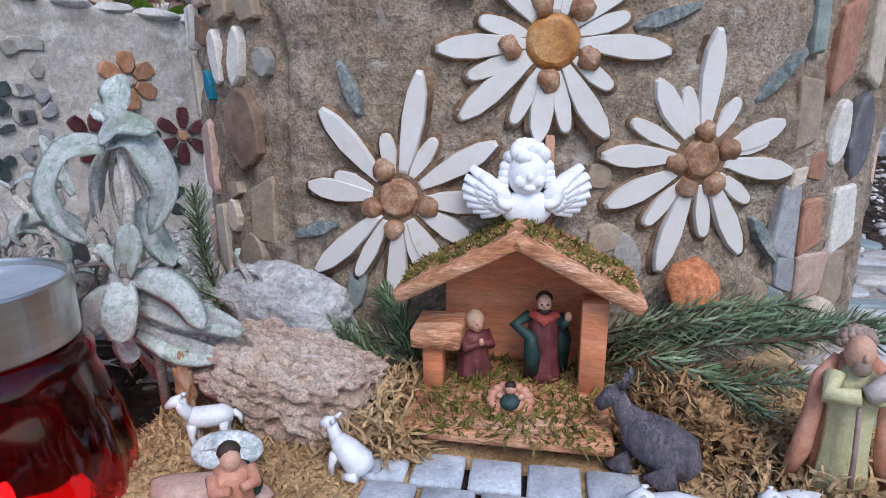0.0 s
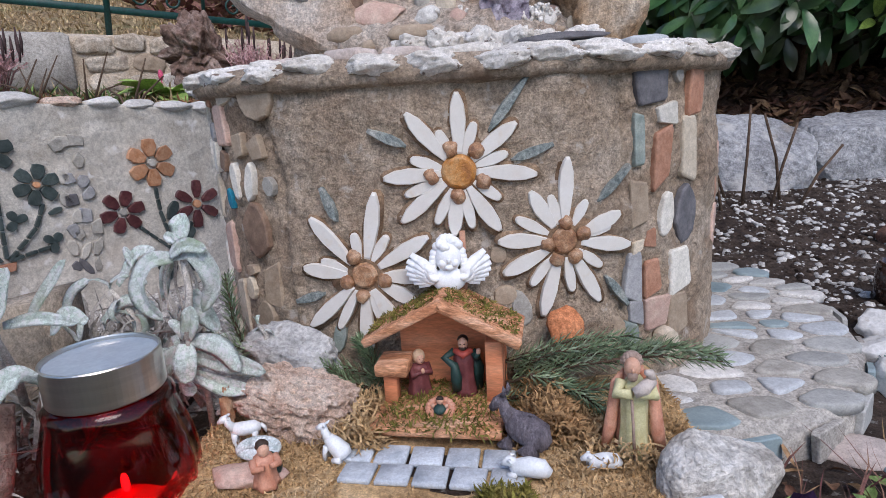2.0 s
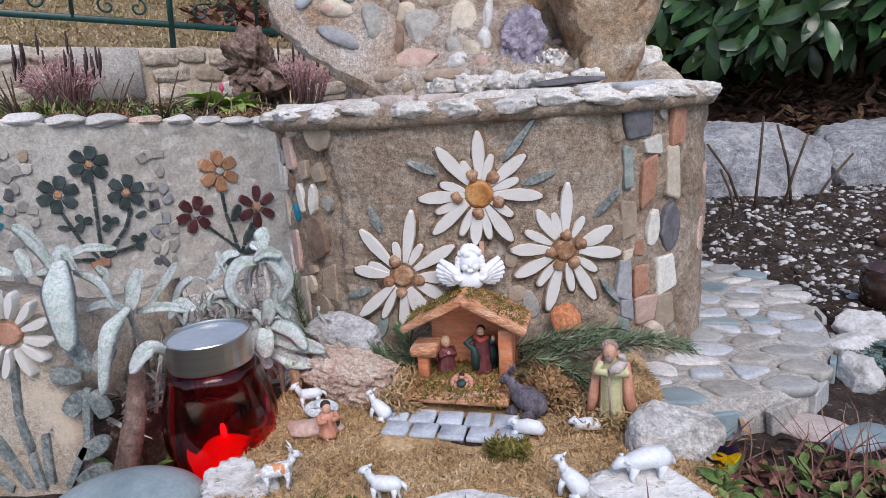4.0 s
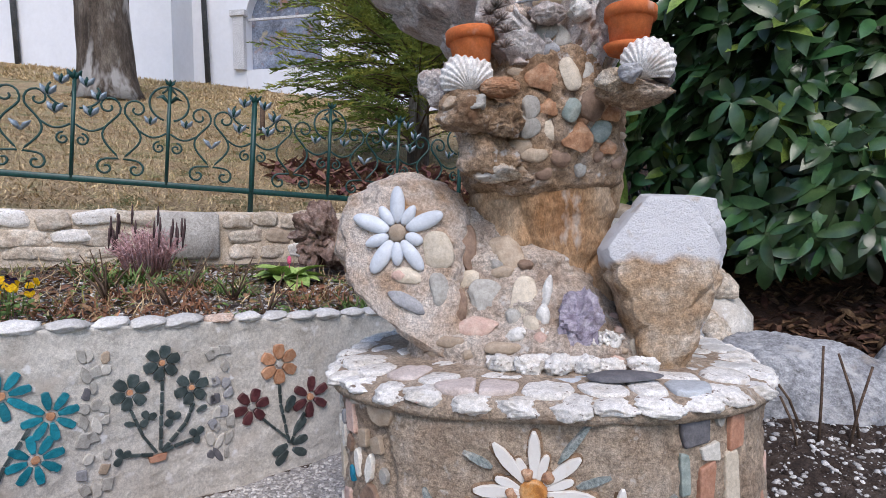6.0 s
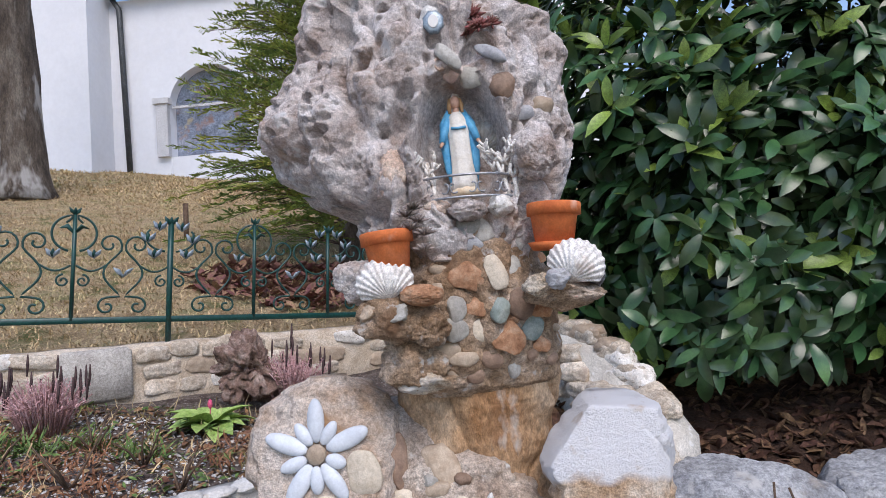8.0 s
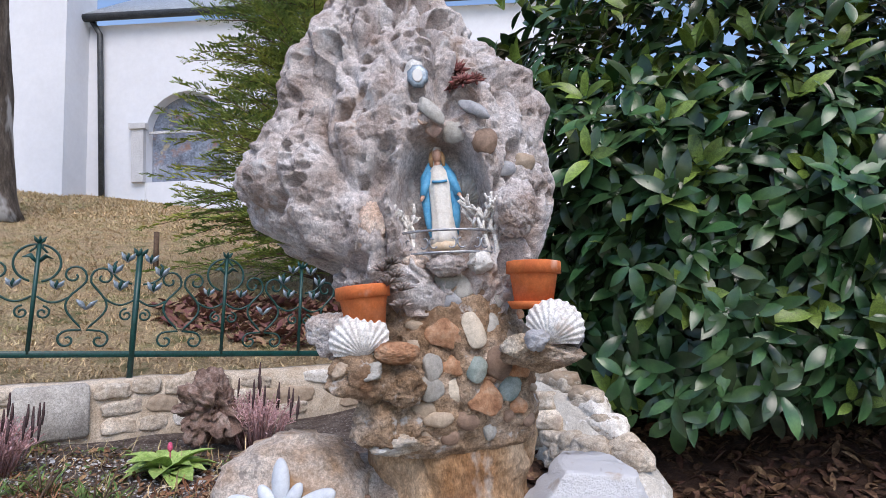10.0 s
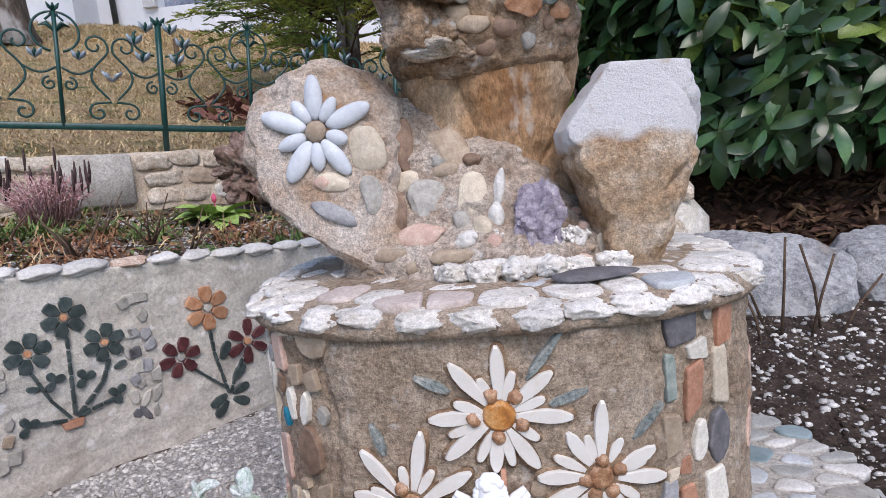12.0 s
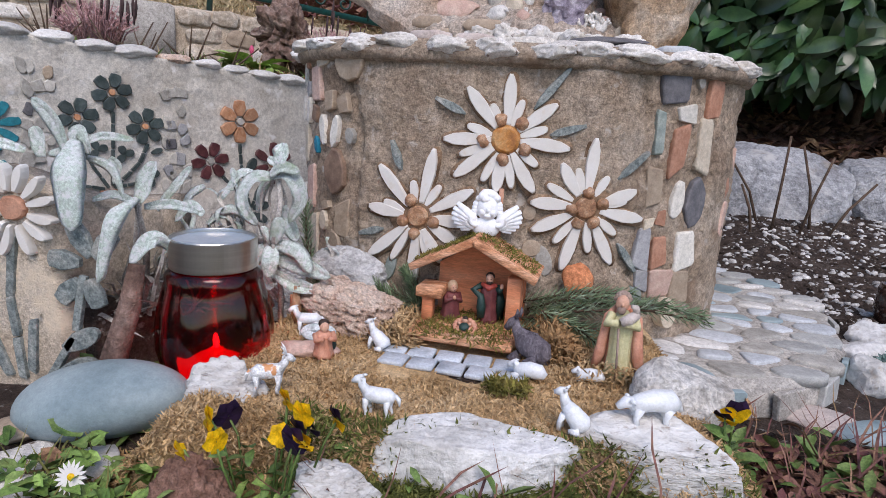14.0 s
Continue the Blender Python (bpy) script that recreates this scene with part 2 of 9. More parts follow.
M["grey_rock"] = mat("grey_rock", [(0.27, 0.27, 0.28), (0.39, 0.395, 0.41), (0.48, 0.48, 0.49)], 5, 0.85, 1.0, 40, 0.012, spots=[((0.52, 0.51, 0.5), 9, 0.58, 0.68), ((0.34, 0.29, 0.24), 4, 0.6, 0.7), ((0.26, 0.29, 0.33), 3, 0.62, 0.68)])
M["tufa"] = mat("tufa", [(0.4, 0.31, 0.27), (0.59, 0.52, 0.49), (0.74, 0.7, 0.69)], 13, 0.95, 1.0, 90, 0.007, spots=[((0.4, 0.25, 0.16), 6, 0.56, 0.7), ((0.62, 0.6, 0.59), 20, 0.6, 0.7)])
M["tufa_light"] = mat("tufa_light", [(0.54, 0.37, 0.28), (0.74, 0.56, 0.45), (0.8, 0.67, 0.57)], 30, 0.95, 1.0, 150, 0.005)
M["slab_slate"] = mat("slate_stone", [(0.17, 0.23, 0.25), (0.26, 0.33, 0.35), (0.34, 0.41, 0.43)], 8, 0.5, 0.2, 120, vary=0.1, grain=0.3)
M["soil"] = mat("soil", [(0.045, 0.03, 0.024), (0.09, 0.063, 0.05), (0.14, 0.105, 0.085)], 14, 1.0, 1.0, 70, 0.02, spots=[((0.3, 0.28, 0.26), 60, 0.62, 0.68)])
M["lawn"] = mat("dry_lawn", [(0.36, 0.25, 0.14), (0.54, 0.4, 0.24), (0.4, 0.35, 0.18)], 5, 1.0, 1.0, 60, 0.03, spots=[((0.13, 0.15, 0.05), 3, 0.55, 0.7)])
M["litter"] = mat("leaf_litter_ground", [(0.045, 0.025, 0.018), (0.1, 0.055, 0.035)], 12, 1.0, 1.0, 50, 0.03)
M["moss_dry"] = mat("dry_moss", [(0.4, 0.25, 0.12), (0.58, 0.39, 0.2), (0.68, 0.5, 0.3)], 14, 1.0, 0.6, 140, 0.006, vary=0.25, island=True)
M["moss_green"] = mat("green_moss", [(0.1, 0.095, 0.02), (0.2, 0.18, 0.04), (0.36, 0.28, 0.09)], 40, 1.0, 0.6, 200, 0.004, vary=0.3, island=True)
M["wood"] = mat("orange_pine", [(0.6, 0.19, 0.085), (0.72, 0.27, 0.13), (0.78, 0.36, 0.2)], 22, 0.7, 0.2, 200, 0.001, stretch=(0.15, 1, 1), grain=0.5)
M["bark"] = mat("rough_sawn_wood", [(0.46, 0.18, 0.085), (0.66, 0.32, 0.17), (0.74, 0.45, 0.3)], 50, 0.85, 0.9, 200, 0.003, stretch=(0.2, 1, 1))
M["terracotta"] = mat("terracotta", [(0.5, 0.12, 0.035), (0.62, 0.17, 0.05), (0.66, 0.23, 0.1)], 14, 0.8, 0.2, 90, 0.001, grain=0.35, spots=[((0.6, 0.4, 0.3), 9, 0.62, 0.75)])
M["metal_green"] = mat("green_painted_iron", [(0.004, 0.04, 0.035), (0.008, 0.065, 0.055)], 20, 0.4, 0.2, 90, 0.001, spec=0.5)
M["metal_pale"] = mat("worn_silver_paint", [(0.2, 0.27, 0.33), (0.4, 0.45, 0.5)], 30, 0.4, 0.2, 90, 0.001, metal=0.3)
M["wire"] = mat("grey_wire", [(0.28, 0.29, 0.31), (0.42, 0.43, 0.45)], 30, 0.4, 0.2, 90, 0.001, metal=0.6)
M["steel"] = mat("brushed_steel", [(0.55, 0.53, 0.5), (0.66, 0.64, 0.6)], 6, 0.28, 0.1, 300, 0.0005, metal=1.0, stretch=(0.2, 0.2, 20), grain=0.3)
M["solar"] = mat("solar_top", [(0.3, 0.36, 0.42), (0.4, 0.45, 0.52)], 5, 0.2, 0.0, 60, spec=0.6, grain=0.2)
M["plaster"] = mat("white_plaster", [(0.63, 0.645, 0.69), (0.68, 0.695, 0.74)], 0.6, 0.9, 0.0, 3, 0.01, grain=0.08)
M["stachys"] = mat("woolly_leaf", [(0.52, 0.64, 0.55), (0.68, 0.77, 0.71), (0.82, 0.86, 0.84)], 60, 0.95, 1.0, 240, 0.004, vary=0.14, grain=0.8, spots=[((0.8, 0.82, 0.82), 110, 0.52, 0.62), ((0.36, 0.46, 0.3), 16, 0.6, 0.72)])
for nm in ("Sheen Weight", "Sheen Roughness"):
    M["stachys"].node_tree.nodes["Principled BSDF"].inputs[nm].default_value = 0.4
M["stachys_dry"] = mat("withered_leaf", [(0.4, 0.36, 0.32), (0.58, 0.55, 0.51)], 40, 0.95, 0.8, 200, 0.002, vary=0.25)
M["laurel"] = mat("laurel_leaf", [(0.018, 0.048, 0.017), (0.036, 0.08, 0.028), (0.07, 0.13, 0.042)], 7, 0.3, 0.1, 60, 0.001, vary=0.45, grain=0.4, spec=0.5, island=True, hue=0.025)
# light green of young shoots, also used for skylight on the crown's top
M["laurel_young_or_lit"] = mat("young_or_lit_laurel_leaf", [(0.11, 0.18, 0.03), (0.19, 0.27, 0.05)], 7, 0.4, 0.1, 60, 0.001, vary=0.3, spec=0.4, island=True)
M["conifer"] = mat("conifer_needles", [(0.07, 0.13, 0.035), (0.19, 0.25, 0.05), (0.42, 0.42, 0.08)], 2.2, 0.7, 0.2, 60, 0.002, vary=0.3, island=True)
M["rosemary"] = mat("rosemary_needles", [(0.13, 0.2, 0.1), (0.25, 0.33, 0.19), (0.44, 0.5, 0.37)], 30, 0.6, 0.2, 200, 0.001, vary=0.35, island=True)
M["twig"] = mat("brown_twig", [(0.07, 0.045, 0.03), (0.15, 0.1, 0.07)], 30, 0.9, 0.6, 150, 0.002)
M["trunk"] = mat("rough_bark", [(0.05, 0.038, 0.03), (0.12, 0.095, 0.075), (0.21, 0.18, 0.15)], 5, 0.95, 1.0, 22, 0.05, stretch=(1, 1, 0.3), spots=[((0.42, 0.4, 0.38), 2.2, 0.54, 0.62)])
M["white_figure"] = mat("white_figurine", [(0.74, 0.76, 0.78), (0.8, 0.82, 0.84)], 30, 0.4, 0.4, 130, 0.002, spec=0.5, grain=0.3)
M["plaster_figure"] = mat("chalk_white_plaster", [(0.82, 0.83, 0.85), (0.86, 0.87, 0.88)], 30, 0.7, 0.15, 150, 0.001, grain=0.2)

# ---- ground: one sheet with the raised bed and the hill ----
WP, WD, WN = Vector((-1.0, 1.293, 0)), Vector((0.629, 0.777, 0)), Vector((0.777, -0.629, 0))  # face of the mosaic wall


def ground_h(x, y):
    d1 = -((x - WP.x) * WN.x + (y - WP.y) * WN.y)
    d = max(d1, y - 2.2) - 0.05
    n = 0.012 * noise.noise(Vector((x * 5, y * 5, 0))) + 0.006 * noise.noise(Vector((x * 17, y * 17, 3)))
    low = 0.06 + 0.035 * smooth(0.5, 0.9, x) * smooth(0.5, 0.9, y) + 0.12 * smooth(1.2, 1.95, y) * smooth(0.6, 1.0, x) - 0.02 * smooth(0.35, 0.0, y)
    if d <= 0:
        return low + n
    k = smooth(0.1, 0.9, x)
    up = (0.56 + 0.1 * min(d, 1.7)) * (1 - k) + (0.3 + 0.42 * min(d, 1.2)) * k
    e = (x + 2.064) * -0.565 + (y - 2.76) * 0.825 - 0.08
    e2 = e * (1 - k) + (y - 3.3) * k
    if e2 > 0:
        up = max(up, (0.97 + 0.29 * min(e2, 16)) * (1 - k) + up * k + 0.29 * min(e2, 16) * k)
    return up + n * (1 if d < 6 else 3)


def spread(lo, hi, step, far, grow=1.35):
    xs = list(np.arange(lo, hi, step))
    a, b, s = lo, hi, step
    while a > -far:
        s *= grow
        a -= s
        b += s
        xs = [a] + xs + [b]
    return xs


gx, gy = spread(-3.2, 2.6, 0.045, 220), spread(-1.2, 4.2, 0.045, 220)
g = Geo()
vs = [(x, y, ground_h(x, y)) for y in gy for x in gx]
nx = len(gx)
fs, ms = [], []
for j in range(len(gy) - 1):
    for i in range(nx - 1):
        fs.append((j * nx + i, j * nx + i + 1, (j + 1) * nx + i + 1, (j + 1) * nx + i))
        x, y = (gx[i] + gx[i + 1]) / 2, (gy[j] + gy[j + 1]) / 2
        e = (x + 2.064) * -0.565 + (y - 2.76) * 0.825
        ms.append(1 if (e > 0 and x < 0.6) or max(abs(x), abs(y)) > 6 else 2 if y > 2.3 and x > 0.3 else 3 if x < 0.2 and max(-((x - WP.x) * WN.x + (y - WP.y) * WN.y), y - 2.2) > 0 else 4 if x < -0.2 and y > 0.75 else 0)
g.add(vs, fs)
g.m = ms
tagged(part("ground", g, [M["soil"], M["lawn"], M["litter"], M["bed_soil"], M["gravel_ground"]]), "brown garden soil rising to a dry lawn", "ground", kind="structure")

# ---- mosaic wall of the raised bed ----
def wall_top(s):
    return 0.637 - 0.068 * s


def on_wall(s, z, out=0.0):
    return WP + WD * s + WN * out + Vector((0, 0, z))


g = Geo()
S0, S1, NS, NZ = -2.2, 0.95, 320, 70
front = [[on_wall(S0 + (S1 - S0) * i / NS, (wall_top(S0 + (S1 - S0) * i / NS) - 0.01) * j / NZ, 0.006 * noise.noise(Vector((i * 0.07, j * 0.08, 0))) + 0.004 * noise.noise(Vector((i * 0.22, j * 0.27, 5))) + 0.002 * noise.noise(Vector((i * 0.6, j * 0.6, 5)))) for j in range(NZ + 1)] for i in range(NS + 1)]
g.rings([c + [on_wall(S0 + (S1 - S0) * i / NS, (wall_top(S0 + (S1 - S0) * i / NS) - 0.01), -0.13), on_wall(S0 + (S1 - S0) * i / NS, 0, -0.13)] for i, c in enumerate(front)])
mosaic_wall = tagged(part("wall_west", g, [M["mortar_grey"]]), "grey rendered garden wall with stone flower mosaics", "garden wall", kind="structure")

# ---- round pedestal ----
PC, PA, PB = Vector((0.115, 1.015, 0)), 0.44, 0.40


def outline(a, off=0.0):
    """A point of the pedestal's plan; a in radians, -pi/2 is the front."""
    c, s = math.cos(a), math.sin(a)
    n = 2.4 if c > 0 else 2.8
    x = math.copysign(abs(c) ** (2 / n), c) * (PA + off + (0.02 if c > 0 else 0.014))
    y = math.copysign(abs(s) ** (2 / n), s) * (PB + off)
    return Vector((PC.x + x, PC.y + y, 0))


def face_y(x):
    n = 2.8 if x < PC.x else 2.4
    u = min(abs(x - PC.x) / (PA + 0.014 if x < PC.x else PA + 0.02), 0.9999)
    return PC.y - PB * (1 - u ** n) ** (1 / n)


def face_pose(x, z, out=0.0):
    """A pose on the pedestal's front: x along the face, z up, y into the wall."""
    y, e = face_y(x), 0.004
    t = Vector((2 * e, face_y(x + e) - face_y(x - e), 0)).normalized()
    nrm = Vector((t.y, -t.x, 0))
    p = Vector((x, y, z)) + nrm * out
    return Matrix(((t.x, -nrm.x, 0, p.x), (t.y, -nrm.y, 0, p.y), (0, 0, 1, p.z), (0, 0, 0, 1)))


pedestal = thing("pedestal", "round rendered stone pedestal with edelweiss mosaics and a flagstone rim", "pedestal")
g = Geo()
NA, NZ = 420, 110
rs = []
for j in range(NZ + 1):
    z = 0.02 + 0.57 * j / NZ
    ring = []
    for i in range(NA):
        a = 2 * math.pi * i / NA
        p = outline(a)
        r = 0.008 * noise.noise(Vector((p.x * 9, p.y * 9, z * 9))) + 0.0045 * noise.noise(Vector((p.x * 26, p.y * 26, z * 32))) + 0.0025 * noise.noise(Vector((p.x * 60, p.y * 60, z * 80))) + 0.0015 * noise.noise(Vector((p.x * 120, p.y * 120, z * 150)))
        if p.y < PC.y:
            for gxx, wd in ((-0.163 - 0.04 * smooth(0.45, 0.6, z), 0.006), (0.336 - 0.02 * smooth(0.5, 0.6, z), 0.006)):
                r -= 0.008 * math.exp(-((p.x - gxx) / wd) ** 2)
            if p.x < -0.17 or 0.345 < p.x < 0.475:
                r -= 0.004
        q = outline(a, r)
        ring.append((q.x, q.y, z))
    rs.append(ring)
g.rings(rs)
body = part("body", g, [M["mortar"]], pedestal)
g = Geo()
rs = []
for off, z in ((-0.02, 0.58), (0.012, 0.588), (0.018, 0.6), (0.0, 0.622), (-0.12, 0.635), (-0.3, 0.64)):
    rs.append([tuple(outline(2 * math.pi * i / 96, off + 0.004 * noise.noise(Vector((i * 0.4, z * 40, 0)))) + Vector((0, 0, z + 0.004 * noise.noise(Vector((i * 0.7, z * 90, 7)))))) for i in range(96)])
g.rings(rs)
slab = part("rim", g, [M["mortar"]], pedestal, "mortar bed of the flagstone rim")
cap_meshes = [rock(100 + k, (0.056, 0.05, 0.019), 0.16, 1.6, 12, 4, 0.07, pits=0.05, pit_freq=6).mesh("flagstone", [M["cap"]]) for k in range(6)]
rnd = random.Random(5)
acc, k = -math.pi, 0
while acc < math.pi - 0.08:
    p = outline(acc, 0.0)
    w = rnd.uniform(0.8, 1.15)
    q = outline(acc + 0.05, 0.0)
    t = (q - p).normalized()
    yaw = math.degrees(math.atan2(t.y, t.x))
    c = outline(acc, -0.016 - 0.012 * smooth(0.7, 1.0, math.cos(acc)) + rnd.uniform(-0.004, 0.004))
    part("flagstone", cap_meshes[k % 6], None, slab, m=pose(c.x, c.y, 0.612 + rnd.uniform(-0.003, 0.003), rnd.uniform(-5, 5), rnd.uniform(-5, 5), yaw + rnd.uniform(-6, 6)) @ Matrix.Diagonal((w, rnd.uniform(0.9, 1.1), rnd.uniform(0.9, 1.15), 1)))
    acc += 0.08 * w / max(0.2, (outline(acc + 0.01) - outline(acc)).length / 0.01)
    k += 1
def cells(seeds, reach, gap, rnd):
    """Outlines of stones packed against each other: each seed's own ground, corners cut, less half a joint."""
    out = []
    for i, (x, y) in enumerate(seeds):
        poly = [Vector((x + reach * math.cos(2 * math.pi * k / 12), y + reach * math.sin(2 * math.pi * k / 12))) for k in range(12)]
        for j, (u, v) in enumerate(seeds):
            if i == j or abs(u - x) > 2 * reach or abs(v - y) > 2 * reach:
                continue
            n = Vector((u - x, v - y))
            half = n.length / 2 - gap / 2
            n.normalize()
            nxt = []
            for k, p in enumerate(poly):
                q = poly[(k + 1) % len(poly)]
                dp, dq = (p - Vector((x, y))).dot(n) - half, (q - Vector((x, y))).dot(n) - half
                if dp <= 0:
                    nxt.append(p)
                if dp * dq < 0:
                    nxt.append(p + (q - p) * (dp / (dp - dq)))
            poly = nxt
            if len(poly) < 3:
                break
        if len(poly) >= 3:
            for v in (0.2, 0.12):
                poly = [r for k, p in enumerate(poly) for r in (p * (1 - v) + poly[(k + 1) % len(poly)] * v, p * v + poly[(k + 1) % len(poly)] * (1 - v))]
            c = sum(poly, Vector((0, 0))) / len(poly)
            out.append((c, [p - c for p in poly]))
    return out


def flat_stone(poly, h, rnd, rough=0.0):
    """A flat set stone from its outline, standing h proud, edges rounded."""
    off = Vector((rnd.uniform(-9, 9), rnd.uniform(-9, 9), 0))
    tilt = Vector((rnd.uniform(-0.04, 0.04), rnd.uniform(-0.04, 0.04)))
    rs = []
    for k, z in ((1.0, -0.014), (1.0, h * 0.35), (0.95, h * 0.75), (0.85, h * 0.96), (0.55, h * 1.05), (0.2, h * 1.06)):
        rs.append([(p.x * k, p.y * k, z + tilt.dot(p) * k + rough * noise.noise(Vector((p.x * k * 40, p.y * k * 40, 0)) + off)) for p in poly])
    return Geo().rings(rs)


seeds = []
for trial in range(2600):
    a, off = rnd.uniform(-math.pi, 0.8), rnd.uniform(-0.26, -0.05)
    p = outline(a, off)
    if all((p.x - u) ** 2 + (p.y - v) ** 2 > 0.056 ** 2 for u, v in seeds):
        seeds.append((p.x, p.y))
rim_mats = [M["cap"], M["cap"], M["cap"], M["pebble_white"], M["rim_grey"], M["rim_pink"], M["cap"]]
for c, poly in cells(seeds, 0.05, 0.007, rnd):
    part("flagstone", flat_stone(poly, rnd.uniform(0.005, 0.01), rnd, 0.0025), [rim_mats[rnd.randrange(7)]], slab, m=pose(c.x, c.y, 0.625 + 0.004 * rnd.random()))

# ---- shrine rock: column, grotto head and mortar mound ----
def lerp_rows(rows, z):
    for a, b in zip(rows, rows[1:]):
        if z <= b[0]:
            u = smooth(a[0], b[0], z)
            return [p + (q - p) * u for p, q in zip(a[1:], b[1:])]
    return list(rows[-1][1:])


def lofted(rows, z0, z1, na, nz, rough, seed, carve=None, cuts=()):
    """A standing stone: left, right, front and back against height, roughened."""
    rs = []
    off = Vector((seed * 7.1, seed * 3.3, seed))
    turns = [2 * i / na - 1 for i in range(na)]
    turns = [-math.pi / 2 + math.pi * (0.55 * u + 0.45 * u ** 3) for u in turns]
    for j in range(nz + 1):
        z = z0 + (z1 - z0) * j / nz
        xl, xr, yf, yb = lerp_rows(rows, z)
        cx, cy, rx, ry = (xl + xr) / 2, (yf + yb) / 2, (xr - xl) / 2, (yb - yf) / 2
        ring = []
        for a in turns:
            c, s = math.cos(a), math.sin(a)
            x = cx + rx * math.copysign(abs(c) ** 0.8, c)
            y = cy + ry * math.copysign(abs(s) ** 0.8, s)
            d = rough(Vector((x, y, z)) + off)
            p = Vector((x + c * d, y + s * d, z + 0.3 * d))
            for c0, nrm in cuts:
                k = (p - Vector(c0)).dot(Vector(nrm).normalized())
                if k > 0:
                    p -= Vector(nrm).normalized() * k * 0.85
            if carve:
                p = carve(p)
            ring.append(tuple(p))
        rs.append(ring)
    g = Geo().rings(rs)
    return g


def pits_of(p, freq, size, depth, seed):
    """Round-edged hollows of uneven size, one to a cell."""
    d, pts = noise.voronoi(p * freq + Vector((seed, 0, 0)))
    r = size * max(0.0, 0.55 + 1.1 * noise.noise(pts[0] * 5.3))
    return -depth * math.sqrt(1 - (d[0] / r) ** 2) if d[0] < r else 0.0


def tufa_rough(p):
    w = Vector((p.x + 0.02 * noise.noise(p * 9), p.y, p.z + 0.03 * noise.noise(p * 7 + Vector((4, 4, 4)))))
    flute = Vector((w.x * 11, w.y * 8, w.z * 2.6))
    d = 0.03 + 0.03 * noise.noise(p * 5) + 0.016 * noise.noise(p * 13) + 0.007 * noise.noise(p * 30) + 0.0035 * noise.noise(p * 70)
    d -= 0.042 * (1 - abs(noise.noise(flute + Vector((5, 2, 8))))) ** 5 + 0.012 * (1 - abs(noise.noise(Vector((w.x * 24, w.y * 20, w.z * 8))))) ** 6
    return d + pits_of(Vector((w.x, w.y, w.z * 0.6)), 9, 0.42, 0.06, 7) + pits_of(w, 16, 0.44, 0.036, 3) + pits_of(w, 31, 0.42, 0.017, 9) + pits_of(p, 52, 0.42, 0.009, 5)


def niche(p):
    u, w = (p.x - 0.128) / 0.092, (p.z - 1.49) / 0.145
    k = smooth(1.1, 0.75, math.sqrt(u * u + w * w))
    if p.y < 1.05:
        p.y += (0.968 - p.y) * k * 0.88
    return p


shrine = thing("shrine_rock", "tall pitted tufa grotto on a mortared stone column", "grotto")
head_rows = [(1.26, -0.03, 0.27, 0.90, 1.2), (1.36, -0.115, 0.325, 0.87, 1.24), (1.42, -0.2, 0.335, 0.87, 1.26), (1.48, -0.26, 0.35, 0.87, 1.27), (1.57, -0.315, 0.36, 0.87, 1.27), (1.63, -0.285, 0.365, 0.87, 1.27), (1.7, -0.25, 0.36, 0.88, 1.26), (1.76, -0.22, 0.32, 0.89, 1.25), (1.83, -0.19, 0.25, 0.9, 1.22), (1.9, -0.15, 0.2, 0.92, 1.18), (1.98, -0.11, 0.15, 0.94, 1.15), (2.06, -0.05, 0.1, 0.98, 1.1)]
head_geo = lofted(head_rows, 1.26, 2.06, 400, 300, tufa_rough, 1, niche)
part("grotto_head", head_geo, [M["tufa"]], shrine)


def column_rough(p):
    return 0.02 * noise.noise(p * 6) + 0.012 * noise.noise(p * 15) + 0.006 * noise.noise(p * 38) + 0.004 * noise.noise(p * 80) - 0.014 * (1 - abs(noise.noise(p * 9))) ** 7 + pits_of(p, 24, 0.3, 0.012, 2)


col_rows = [(0.99, -0.05, 0.285, 0.93, 1.15), (1.02, -0.065, 0.3, 0.9, 1.15), (1.07, -0.075, 0.305, 0.882, 1.15), (1.12, -0.082, 0.3, 0.875, 1.16), (1.18, -0.1, 0.305, 0.868, 1.17), (1.23, -0.085, 0.31, 0.872, 1.17), (1.27, -0.06, 0.29, 0.88, 1.17), (1.33, -0.02, 0.27, 0.89, 1.18)]
col_geo = lofted(col_rows, 0.99, 1.34, 260, 130, column_rough, 2)
part("column", col_geo, [M["column_mortar"]], shrine, "rough brown mortar column set with coloured pebbles")
low_rows = [(0.62, -0.12, 0.36, 0.83, 1.25), (0.75, -0.1, 0.34, 0.9, 1.22), (0.85, -0.07, 0.31, 0.945, 1.2), (0.92, -0.045, 0.285, 0.95, 1.18), (0.98, -0.05, 0.29, 0.935, 1.16), (1.03, -0.05, 0.29, 0.93, 1.16)]
part("boulder", lofted(low_rows, 0.62, 1.03, 220, 120, lambda p: 0.024 * noise.noise(p * 5) + 0.009 * noise.noise(p * 18) + 0.004 * noise.noise(p * 50) + 0.002 * noise.noise(p * 110) - 0.02 * (1 - abs(noise.noise(p * 4.5))) ** 12, 3), [M["ochre_rock"]], shrine, "tan boulder carrying the column")
mound_rows = [(0.6, -0.2, 0.38, 0.77, 1.2), (0.66, -0.19, 0.37, 0.795, 1.2), (0.74, -0.2, 0.3, 0.85, 1.2), (0.84, -0.16, 0.2, 0.905, 1.15), (0.9, -0.12, 0.1, 0.94, 1.12), (0.97, -0.1, 0.0, 0.97, 1.1)]
